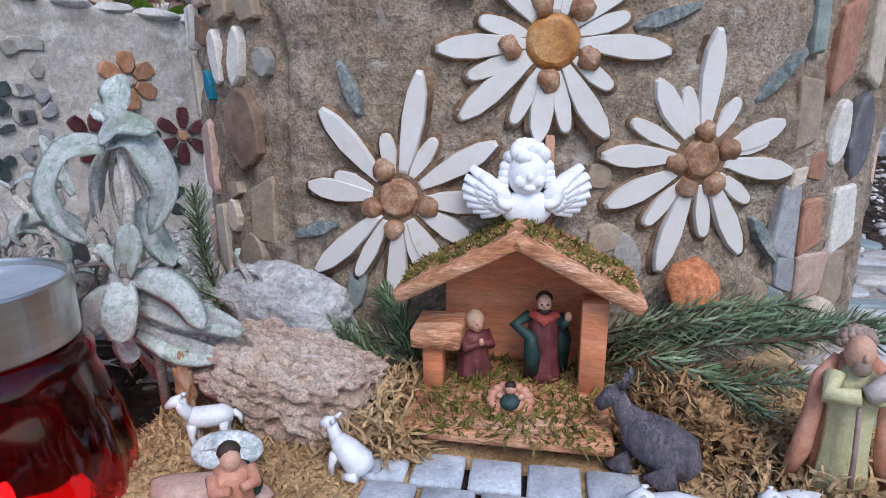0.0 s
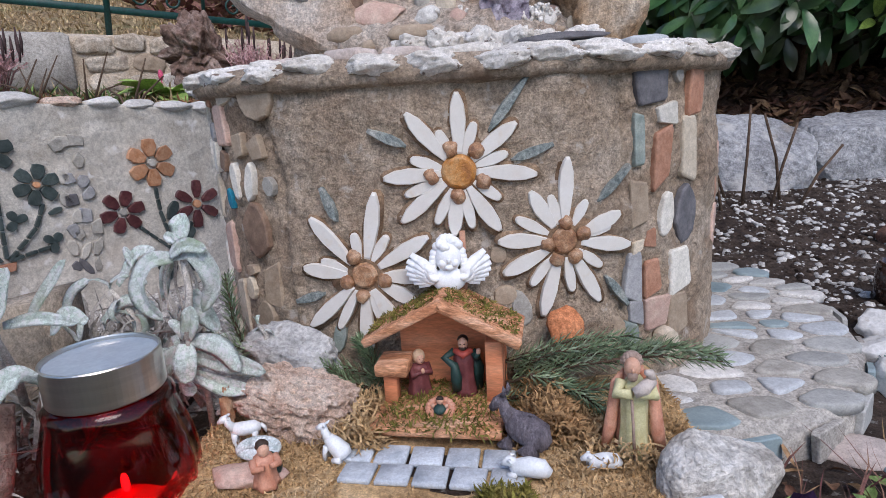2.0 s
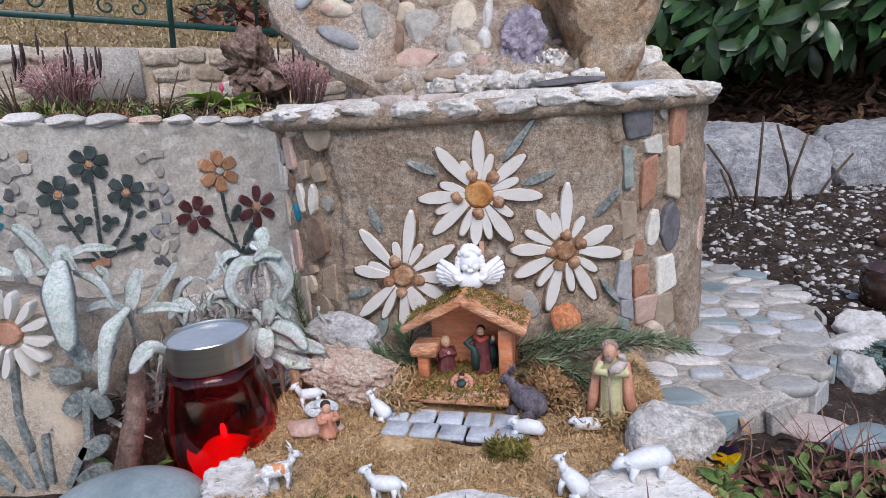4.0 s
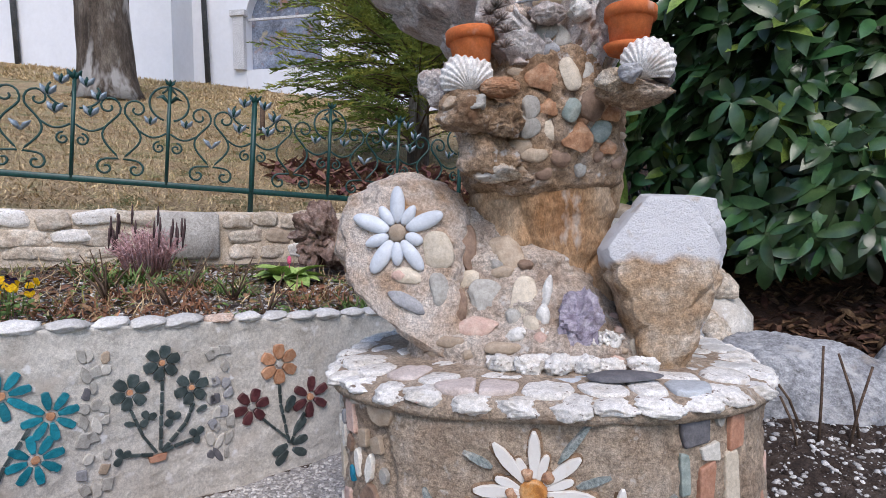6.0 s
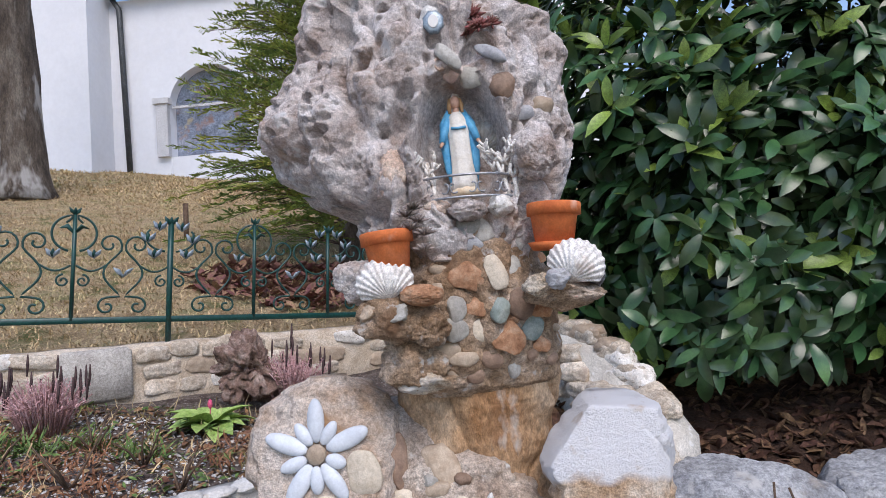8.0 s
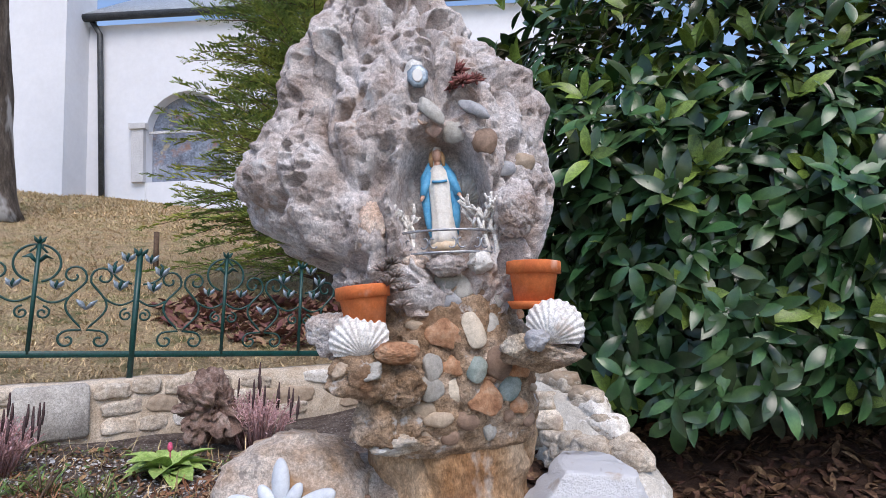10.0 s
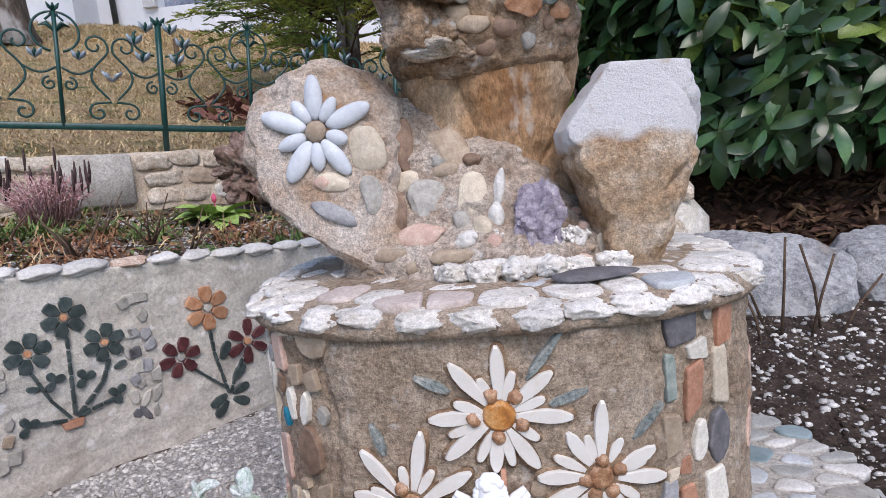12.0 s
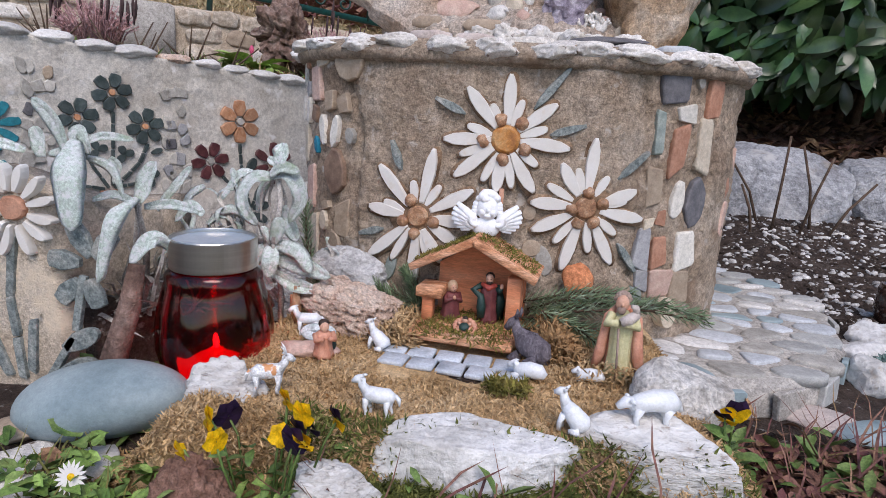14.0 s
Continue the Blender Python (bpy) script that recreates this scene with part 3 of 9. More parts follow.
mound_geo = lofted(mound_rows, 0.6, 0.97, 220, 120, lambda p: 0.018 * noise.noise(p * 8) + 0.009 * noise.noise(p * 25) + 0.005 * noise.noise(p * 60) + 0.0025 * noise.noise(p * 130), 4)
mound = part("mortar_mound", mound_geo, [M["shrine_mortar"]], shrine, "mortar slope set with pebbles")
left_rows = [(0.645, -0.15, -0.05, 0.83, 1.0), (0.7, -0.215, -0.04, 0.81, 1.03), (0.75, -0.28, -0.04, 0.81, 1.05), (0.81, -0.34, -0.045, 0.82, 1.07), (0.88, -0.366, -0.05, 0.84, 1.08), (0.94, -0.366, -0.06, 0.86, 1.08), (0.99, -0.34, -0.075, 0.885, 1.08), (1.02, -0.3, -0.1, 0.9, 1.07), (1.045, -0.24, -0.14, 0.93, 1.04)]
left_geo = lofted(left_rows, 0.645, 1.046, 220, 130, lambda p: 0.014 * noise.noise(p * 8) + 0.008 * noise.noise(p * 24) + 0.004 * noise.noise(p * 60) + 0.002 * noise.noise(p * 120) - 0.012 * (1 - abs(noise.noise(p * 7))) ** 9, 5, None, (((-0.2, 0.874, 0.9), (0.0, -1, 0.2)), ((-0.345, 0.9, 0.9), (-1, -0.45, 0.25)), ((-0.29, 0.86, 0.775), (-0.75, -0.35, -0.8)), ((-0.2, 0.835, 0.71), (-0.5, -0.8, -0.8))))
lrock = part("edelweiss_boulder", left_geo, [M["crust_rock"]], shrine, "pale crusted boulder bearing a pebble edelweiss")
right_rows = [(0.63, 0.292, 0.422, 0.815, 0.95), (0.7, 0.28, 0.432, 0.795, 0.98), (0.77, 0.262, 0.452, 0.782, 1.0), (0.82, 0.24, 0.476, 0.77, 1.0), (0.87, 0.234, 0.488, 0.775, 1.0), (0.91, 0.242, 0.482, 0.785, 0.99), (0.935, 0.27, 0.474, 0.79, 0.98), (0.97, 0.3, 0.462, 0.795, 0.97), (0.99, 0.325, 0.44, 0.8, 0.96)]
M["split_rock"] = mat("split_white_and_tan_rock", [(0.34, 0.2, 0.1), (0.5, 0.36, 0.24), (0.6, 0.52, 0.43)], 13, 0.8, 0.9, 90, 0.006, grain=1.1)
sp = M["split_rock"].node_tree
gp, sx, rr = sp.nodes.new("ShaderNodeNewGeometry"), sp.nodes.new("ShaderNodeSeparateXYZ"), sp.nodes.new("ShaderNodeMapRange")
nn, ad, mx = sp.nodes.new("ShaderNodeTexNoise"), sp.nodes.new("ShaderNodeMath"), sp.nodes.new("ShaderNodeMix")
nn.inputs["Scale"].default_value = 9
ad.operation, ad.inputs[2].default_value = "MULTIPLY_ADD", 0.0
ad.inputs[1].default_value = 0.12
sp.links.new(gp.outputs["Position"], sx.inputs[0])
sp.links.new(gp.outputs["Position"], nn.inputs["Vector"])
sp.links.new(nn.outputs["Fac"], ad.inputs[0])
sp.links.new(sx.outputs["Z"], ad.inputs[2])
rr.inputs["From Min"].default_value, rr.inputs["From Max"].default_value = 0.893, 0.908
sp.links.new(ad.outputs[0], rr.inputs["Value"])
mx.data_type = "RGBA"
pb = sp.nodes["Principled BSDF"]
src = pb.inputs["Base Color"].links[0].from_socket
sp.links.new(src, mx.inputs["A"])
wr = sp.nodes.new("ShaderNodeValToRGB")
wr.color_ramp.elements[0].position, wr.color_ramp.elements[0].color = 0.3, (0.46, 0.38, 0.32, 1)
wr.color_ramp.elements[1].position, wr.color_ramp.elements[1].color = 0.4, (0.62, 0.61, 0.62, 1)
n2 = sp.nodes.new("ShaderNodeTexNoise")
n2.inputs["Scale"].default_value, n2.inputs["Detail"].default_value = 22, 8
sp.links.new(gp.outputs["Position"], n2.inputs["Vector"])
sp.links.new(n2.outputs["Fac"], wr.inputs["Fac"])
sp.links.new(wr.outputs["Color"], mx.inputs["B"])
sp.links.new(rr.outputs[0], mx.inputs["Factor"])
sp.links.new(mx.outputs["Result"], pb.inputs["Base Color"])
part("split_boulder", lofted(right_rows, 0.63, 0.99, 220, 140, lambda p: 0.012 * noise.noise(p * 7) + 0.007 * noise.noise(p * 22) + 0.003 * noise.noise(p * 60) + 0.0015 * noise.noise(p * 120) - 0.012 * (1 - abs(noise.noise(p * 6))) ** 10, 6, None, (((0.35, 0.815, 0.9), (-0.14, -1, 0.24)), ((0.45, 0.812, 0.9), (0.6, -1, 0.1)), ((0.34, 0.8, 0.76), (-0.1, -1, -0.12)), ((0.42, 0.8, 0.968), (0.06, -0.1, 1)), ((0.29, 0.82, 0.93), (-1, -0.1, 0.8)))), [M["split_rock"]], shrine, "boulder with a white crystalline break over tan stone")


def set_in(geo):
    """A finder of places on the front of a body: x, z to the pose of its skin, y pointing in."""
    tree = BVHTree.FromPolygons(geo.v, geo.f)

    def at(x, z, out=0.0, turn=0.0):
        loc, nrm, _, _ = tree.ray_cast(Vector((x, 0.3, z)), Vector((0, 1, 0)), 2.0)
        if loc is None:
            return None
        if nrm.y > 0:
            nrm = -nrm
        nrm = (nrm * 0.6 + Vector((0, -1, 0.1))).normalized()
        ax = Vector((0, 0, 1)).cross(nrm).normalized()
        az = ax.cross(-nrm)
        p = loc + nrm * out
        return Matrix(((ax.x, -nrm.x, az.x, p.x), (ax.y, -nrm.y, az.y, p.y), (ax.z, -nrm.z, az.z, p.z), (0, 0, 0, 1))) @ pose(0, 0, 0, 0, turn, 0)
    return at


# ---- house, tree, conifer, bush: the distance ----
house = thing("church", "white rendered church with a round-arched painted niche", "church", pose(0, 14, 0))
g = Geo()
# wall with an arched opening
ax0, ax1, az0, azs = -7.4, -5.35, 5.0, 6.3
arch = [(ax0 + (ax1 - ax0) * (0.5 - 0.5 * math.cos(math.pi * i / 16)), azs + (ax1 - ax0) / 2 * math.sin(math.pi * i / 16)) for i in range(17)]
face = [(-9.2, 2.0), (ax0, 2.0)] + arch + [(ax1, 2.0), (4.0, 2.0), (4.0, 9.2), (-9.2, 9.2)]
nf = len(face)
g.add([(x, 0, z) for x, z in face] + [(x, 0.5, z) for x, z in face], [tuple(range(nf)), tuple(range(2 * nf - 1, nf - 1, -1))] + [(k, k + nf, (k + 1) % nf + nf, (k + 1) % nf) for k in range(nf)])
part("parapet", Geo().box(((ax0 + ax1) / 2, 0.25, 3.5), (ax1 - ax0 - 0.006, 0.49, 3.0)), [M["plaster"]], house, flat=True)
part("wall", g, [M["plaster"]], house, flat=True)
g = Geo().box((-12.2, -0.3, 6.5), (6.6, 1.2, 9.5))
part("wall", g, [M["plaster"]], house, "projecting white wall", flat=True)
M["fresco"] = mat("weathered_fresco", [(0.12, 0.13, 0.17), (0.22, 0.26, 0.34), (0.3, 0.32, 0.38)], 1.6, 0.9, 0.1, 8, 0.01, spots=[((0.3, 0.17, 0.12), 1.4, 0.58, 0.68), ((0.42, 0.36, 0.24), 1.9, 0.6, 0.68)])
part("niche_painting", Geo().box((-6.37, 0.35, 6.2), (2.05, 0.06, 2.6)), [M["fresco"]], house, "weathered blue fresco in the niche", flat=True)
M["grey_paint"] = mat("grey_stone_trim", [(0.5, 0.5, 0.52), (0.6, 0.6, 0.62)], 4, 0.9, 0.2, 40, 0.005)
g = Geo().box((-7.55, -0.06, 5.7), (0.3, 0.14, 1.4)).box((-7.55, -0.08, 6.42), (0.42, 0.2, 0.14))
part("pilaster", g, [M["grey_paint"]], house, flat=True)
part("niche_rail", Geo().box((-6.37, 0.1, 6.3), (2.0, 0.06, 0.06)), [M["grey_paint"]], house, flat=True)
M["dark_metal"] = mat("dark_sheet_metal", [(0.05, 0.055, 0.06), (0.09, 0.095, 0.1)], 5, 0.5, 0.1, 40, 0.002, metal=0.4)
part("downpipe", Geo().tube([(-8.78, -0.12, 9.3), (-8.55, -0.12, 8.9), (-8.42, -0.12, 4.4)], 0.07, seg=8), [M["dark_metal"]], house, "dark grey downpipe")
part("downpipe", Geo().tube([(-13.45, -1.0, 9.5), (-13.2, -1.0, 4.8)], 0.07, seg=8), [M["dark_metal"]], house, "dark grey downpipe")
part("gutter", Geo().tube([(-9.0, -0.25, 9.3), (4, -0.25, 9.3)], 0.1, seg=8), [M["dark_metal"]], house, "sheet metal gutter")
M["roof_metal"] = mat("pale_sheet_roof", [(0.5, 0.54, 0.58), (0.6, 0.64, 0.68)], 3, 0.45, 0.2, 30, 0.004, metal=0.3)
part("roof", Geo().box((0, 0, 0), (13.0, 9.0, 0.12), m=pose(-2.45, 3.46, 12.05, 36, 0, 0)), [M["roof_metal"]], house, "pale sheet metal roof")

tree = thing("tree", "old broad tree trunk with furrowed grey bark", "tree", pose(-7.0, 8.5, ground_h(-7.0, 8.5) - 0.1))
rs = []
for j in range(26):
    z = 6.5 * j / 25
    r = 0.42 * (1 - 0.035 * z) + 0.16 * math.exp(-z * 3.5)
    rs.append([((r + 0.05 * noise.noise(Vector((math.cos(a) * 3, math.sin(a) * 3, z * 1.2)))) * math.cos(a) - 0.05 * z, (r + 0.05 * noise.noise(Vector((math.cos(a) * 3, math.sin(a) * 3, z * 1.2)))) * math.sin(a), z) for a in [2 * math.pi * i / 28 for i in range(28)]])
part("trunk", Geo().rings(rs), [M["trunk"]], tree)
g = Geo()
rnd = random.Random(8)
for k in range(9):
    a, z = rnd.uniform(0, 6.28), rnd.uniform(4.6, 6.4)
    d = Vector((math.cos(a), math.sin(a), 0.8))
    b = Vector((-0.05 * z, 0, z))
    g.tube([b, b + d * 0.9, b + d * 1.9 + Vector((0, 0, 0.5)), b + d * 3 + Vector((rnd.uniform(-1, 1), 0, 1.6))], [0.16, 0.1, 0.06, 0.02], seg=7)
tagged(part("limb_wood", g, [M["trunk"]], tree), kind="stuff")


def leaf_shape(length, width, droop, fold=0.15, n=5):
    """A leaf along y from the origin: midrib folded, tip drooping; 4n triangles."""
    vs, fs = [], []
    for i in range(n + 1):
        t = i / n
        w = width * math.sin(math.pi * min(1, 0.05 + 0.95 * t ** 1.15)) ** 0.72 + 0.0005
        z, y = -droop * length * t * t, length * (t - 0.15 * droop * t * t)
        vs += [(-w / 2, y, z + fold * w), (0, y, z), (w / 2, y, z + fold * w)]
        if i:
            k = 3 * i
            fs += [(k - 3, k - 2, k + 1, k), (k - 2, k - 1, k + 2, k + 1)]
    return vs, fs


def bush_leaves(count, centre, radii, seed, length, young=0.06, floor=0.0):
    rnd = random.Random(seed)
    g = Geo()
    shapes = [leaf_shape(1, rnd.uniform(0.34, 0.42), rnd.uniform(0.05, 0.6), 0.12, 5) for _ in range(8)]
    k = 0
    while k < count:
        d = Vector((rnd.gauss(0, 1), rnd.gauss(0, 1) - 0.5, rnd.gauss(0, 1))).normalized()
        lump = 1 + 0.2 * noise.noise(d * 3.3 + Vector((seed, 0, 0))) + 0.16 * noise.noise(d * 8)
        shell = lump * (1 - abs(rnd.gauss(0, 0.16)))
        c = Vector((centre[0] + radii[0] * d.x * shell, centre[1] + radii[1] * d.y * shell, centre[2] + radii[2] * d.z * shell))
        if c.z < floor or (c.z > 1.5 and rnd.random() < 0.5 * smooth(1.5, 2.3, c.z)):
            continue
        # one whorl of leaves round a shoot tip
        up = (d + Vector((0, 0, 0.6)) + Vector((rnd.uniform(-0.5, 0.5), rnd.uniform(-0.5, 0.5), rnd.uniform(-0.3, 0.3)))).normalized()
        base = up.to_track_quat("Z", "Y").to_matrix().to_4x4()
        # young leaves made commoner with height, so colour brightens the crown's top like skylight
        fresh = 1 if rnd.random() < young * (0.4 + 1.6 * smooth(1.2, 2.4, c.z)) else 0
        for q in range(rnd.randint(3, 6)):
            s = length * rnd.uniform(0.7, 1.25)
            tilt = rnd.uniform(-30, 60) if not fresh else rnd.uniform(40, 75)
            mm = Matrix.Translation(c - up * rnd.uniform(0, 0.05)) @ base @ pose(0, 0, 0, 0, 0, q * 137 + rnd.uniform(-20, 20)) @ pose(0, 0.01, 0, tilt, rnd.uniform(-15, 15), 0) @ Matrix.Diagonal((s, s, s, 1))
            vs, fs = shapes[rnd.randrange(8)]
            g.add(vs, fs, fresh, mm)
            k += 1
    return g


laurel = thing("laurel_bush", "large glossy dark green cherry laurel bush", "bush", pose(1.9, 3.15, 0.35))
g = Geo()
rnd = random.Random(3)
for k in range(26):
    a = rnd.uniform(0, 6.28)
    r = rnd.uniform(0.2, 0.9)
    g.tube([(0.2 * math.cos(a), 0.2 * math.sin(a), 0), (r * 0.6 * math.cos(a), r * 0.5 * math.sin(a), 0.9), (r * 1.3 * math.cos(a), r * 0.9 * math.sin(a), 1.5 + rnd.uniform(0, 0.8))], [0.025, 0.016, 0.006], seg=6)
tagged(part("branch_wood", g, [M["twig"]], laurel), kind="stuff")
g = bush_leaves(13000, (-0.08, 0.0, 1.5), (1.62, 0.95, 1.95), 11, 0.15, 0.13, 0.42)
inner = bush_leaves(3600, (0.05, 0.1, 1.0), (1.15, 0.72, 1.15), 12, 0.17, 0.0, 0.4)
g.add(inner.v, inner.f)
part("crown", g, [M["laurel"], M["laurel_young_or_lit"]], laurel, "overlapping glossy leaves, some light green as fresh growth and as daylight on the top")

# ---- forecourt: cobbled apron, moss ground, stable, lantern ----
apron = thing("cobbled_apron", "low round apron of flat river cobbles in mortar", "paving")
g = Geo()
AC = Vector((0.36, 1.02, 0))


def apron_r(a):
    return 0.455 + 0.03 * math.cos(a - 0.3) + 0.012 * noise.noise(Vector((math.cos(a) * 2, math.sin(a) * 2, 0)))


rs = [[(AC.x + (apron_r(2 * math.pi * i / 90) + o) * math.cos(2 * math.pi * i / 90), AC.y + 1.2 * (apron_r(2 * math.pi * i / 90) + o) * math.sin(2 * math.pi * i / 90), z + 0.004 * noise.noise(Vector((i, z * 50, 0)))) for i in range(90)] for o, z in ((0.0, 0.0), (0.0, 0.1), (-0.015, 0.118), (-0.2, 0.12), (-0.42, 0.12))]
g.rings(rs)
apron_bed = part("mortar_bed", g, [M["cement"]], apron)

# lantern
lan = thing("grave_lantern", "red glass candle lantern with a brushed steel lid, lit", "lantern", pose(-0.314, 0.415, 0.07))
prof = [(0.05, 0.0), (0.06, 0.003), (0.067, 0.014), (0.076, 0.04), (0.0825, 0.07), (0.083, 0.1), (0.079, 0.13), (0.072, 0.156), (0.068, 0.172), (0.069, 0.182), (0.064, 0.188), (0.058, 0.192)]
M["red_glass"] = bpy.data.materials.new("red_glass")
M["red_glass"].use_nodes = True
pb = M["red_glass"].node_tree.nodes["Principled BSDF"]
pb.inputs["Base Color"].default_value, pb.inputs["Roughness"].default_value = (0.4, 0.004, 0.01, 1), 0.06
pb.inputs["Transmission Weight"].default_value, pb.inputs["IOR"].default_value = 1.0, 1.45
def swirl(r, a, z):
    return r * (1 + 0.03 * math.sin(9 * a + 18 * z + 2 * math.sin(3 * a)) * smooth(0.0, 0.05, z) * smooth(0.192, 0.16, z))
rs = [[(swirl(r, 2 * math.pi * i / 72, z) * math.cos(2 * math.pi * i / 72), swirl(r, 2 * math.pi * i / 72, z) * math.sin(2 * math.pi * i / 72), z) for i in range(72)] for r, z in prof]
rs += [[((r - 0.004) * math.cos(2 * math.pi * i / 72), (r - 0.004) * math.sin(2 * math.pi * i / 72), max(z, 0.006)) for i in range(72)] for r, z in prof[::-1]]
glass = part("glass", Geo().rings(rs), [M["red_glass"]], lan, "dark red ribbed glass")
glass.visible_shadow = False
lid = [(0.056, 0.192), (0.0615, 0.192), (0.0622, 0.1935), (0.0622, 0.2355), (0.0612, 0.237), (0.0595, 0.237), (0.0588, 0.235), (0.0588, 0.23)]
part("lid", Geo().rings([[(r * math.cos(2 * math.pi * i / 64), r * math.sin(2 * math.pi * i / 64), z) for i in range(64)] for r, z in lid], caps=False), [M["steel"]], lan, "brushed steel lid ring", flat=True)
part("lid_top", Geo().rings([[(r * math.cos(2 * math.pi * i / 64), r * math.sin(2 * math.pi * i / 64), z) for i in range(64)] for r, z in ((0.0585, 0.2), (0.0585, 0.2315), (0.0005, 0.232))]), [M["solar"]], lan, "pale glossy top", flat=True)
M["candle"] = mat("red_wax", [(0.5, 0.01, 0.008), (0.6, 0.02, 0.012)], 20, 0.5, 0.1, 80, 0.001)
cb = M["candle"].node_tree.nodes["Principled BSDF"]
cb.inputs["Emission Color"].default_value, cb.inputs["Emission Strength"].default_value = (1, 0.012, 0.006, 1), 1.1
part("candle", Geo().rings([[(r * math.cos(2 * math.pi * i / 32), r * math.sin(2 * math.pi * i / 32), z) for i in range(32)] for r, z in ((0.04, 0.007), (0.046, 0.015), (0.05, 0.04), (0.03, 0.047), (0.01, 0.062))]), [M["candle"]], lan, "glowing red candle")
M["flame"] = bpy.data.materials.new("flame")
M["flame"].use_nodes = True
fb = M["flame"].node_tree.nodes["Principled BSDF"]
fb.inputs["Emission Color"].default_value, fb.inputs["Emission Strength"].default_value = (1, 0.15, 0.03, 1), 14.0
part("flame", Geo().ball((0, 0, 0.072), (0.005, 0.005, 0.014)), [M["flame"]], lan, "orange electric flame")

# stable
stable = thing("stable", "small wooden nativity stable with a mossy gable roof", "stable", pose(0.062, 0.527, 0.15, 0, 0, -9))
part("base", Geo().box((0, 0.004, 0.011), (0.168, 0.15, 0.011), bev=0.002), [M["bark"]], stable, "wooden base board with bark edge")
g = Geo()
g.add([(-0.07, 0.066, 0.016), (0.082, 0.066, 0.016), (0.082, 0.066, 0.1), (0.003, 0.066, 0.146), (-0.07, 0.066, 0.1), (-0.07, 0.074, 0.016), (0.082, 0.074, 0.016), (0.082, 0.074, 0.1), (0.003, 0.074, 0.146), (-0.07, 0.074, 0.1)], [(0, 1, 2, 3, 4), (9, 8, 7, 6, 5), (0, 4, 9, 5), (1, 6, 7, 2)])
part("back_wall", g, [M["wood"]], stable, flat=True)
part("post", Geo().box((0.07, 0.02, 0.058), (0.022, 0.024, 0.086), bev=0.001), [M["wood"]], stable)
part("side_wall", Geo().box((0.078, 0.05, 0.058), (0.006, 0.04, 0.086)), [M["wood"]], stable)
part("post", Geo().box((-0.07, 0.005, 0.036), (0.018, 0.018, 0.042), bev=0.001), [M["wood"]], stable)
part("shelf", Geo().box((-0.066, 0.012, 0.066), (0.044, 0.05, 0.018), bev=0.002), [M["bark"]], stable)
for sgn, nm in ((-1, "roof_slab"), (1, "roof_slab")):
    part(nm, Geo().box((sgn * 0.057, 0.035, 0), (0.118, 0.1, 0.012), bev=0.0015), [M["bark"]], stable, m=pose(0.003, 0, 0.157, 0, sgn * 27, 0))

# ---- mosaics ----
def piece(pts, thick, inset=0.82, mats=None, name="piece", flat=True):
    """A flat stone or tile set in a face: outline in x and z, standing out towards -y."""
    n = len(pts)
    cx, cz = sum(p[0] for p in pts) / n, sum(p[1] for p in pts) / n
    rs = [[(x, 0.006, z) for x, z in pts], [(x, -thick * 0.45, z) for x, z in pts], [(cx + (x - cx) * (inset + 2) / 3, -thick * 0.85, cz + (z - cz) * (inset + 2) / 3) for x, z in pts], [(cx + (x - cx) * (inset + 0.6) / 1.6, -thick, cz + (z - cz) * (inset + 0.6) / 1.6) for x, z in pts]]
    return Geo().rings([r[::-1] for r in rs]).mesh(name, [mats], flat)


def petal_pts(length, width, start, ang, blunt=0.6, bend=0.0):
    a = radians(ang)
    prof = [(0.0, 0.4), (0.25, 0.75), (0.55, 1.0), (0.8, 0.85), (0.94, blunt * 0.8), (1.0, 0.25)]
    side = [(start + (length - start) * t, width / 2 * w + bend * t * t) for t, w in prof] + [(start + (length - start) * t, -width / 2 * w + bend * t * t) for t, w in prof[::-1]]
    return [(x * math.cos(a) - y * math.sin(a), x * math.sin(a) + y * math.cos(a)) for x, y in side]


def oval_pts(w, h, rnd=None, n=11, turn=0.0, jit=0.1):
    out = []
    for i in range(n):
        a = 2 * math.pi * i / n
        k = 1 + (rnd.uniform(-jit, jit) if rnd else 0)
        x, z = w / 2 * k * math.cos(a), h / 2 * k * math.sin(a)
        t = radians(turn)
        out.append((x * math.cos(t) - z * math.sin(t), x * math.sin(t) + z * math.cos(t)))
    return out


def rect_pts(w, h, rnd, jit=0.12, turn=0.0):
    base = [(-0.5, -0.42), (-0.42, -0.5), (0.42, -0.5), (0.5, -0.42), (0.5, 0.42), (0.42, 0.5), (-0.42, 0.5), (-0.5, 0.42)]
    t = radians(turn)
    out = []
    for i in range(0, 8, 2):
        dx, dz = rnd.uniform(-jit, jit), rnd.uniform(-jit, jit)
        for x, z in base[i:i + 2]:
            x, z = (x + dx * 0.5) * w, (z + dz * 0.5) * h
            out.append((x * math.cos(t) - z * math.sin(t), x * math.sin(t) + z * math.cos(t)))
    return out


rnd = random.Random(21)
M["grout"] = mat("rusty_grout", [(0.14, 0.085, 0.05), (0.27, 0.175, 0.11), (0.38, 0.27, 0.18)], 22, 0.95, 0.8, 120, 0.003)


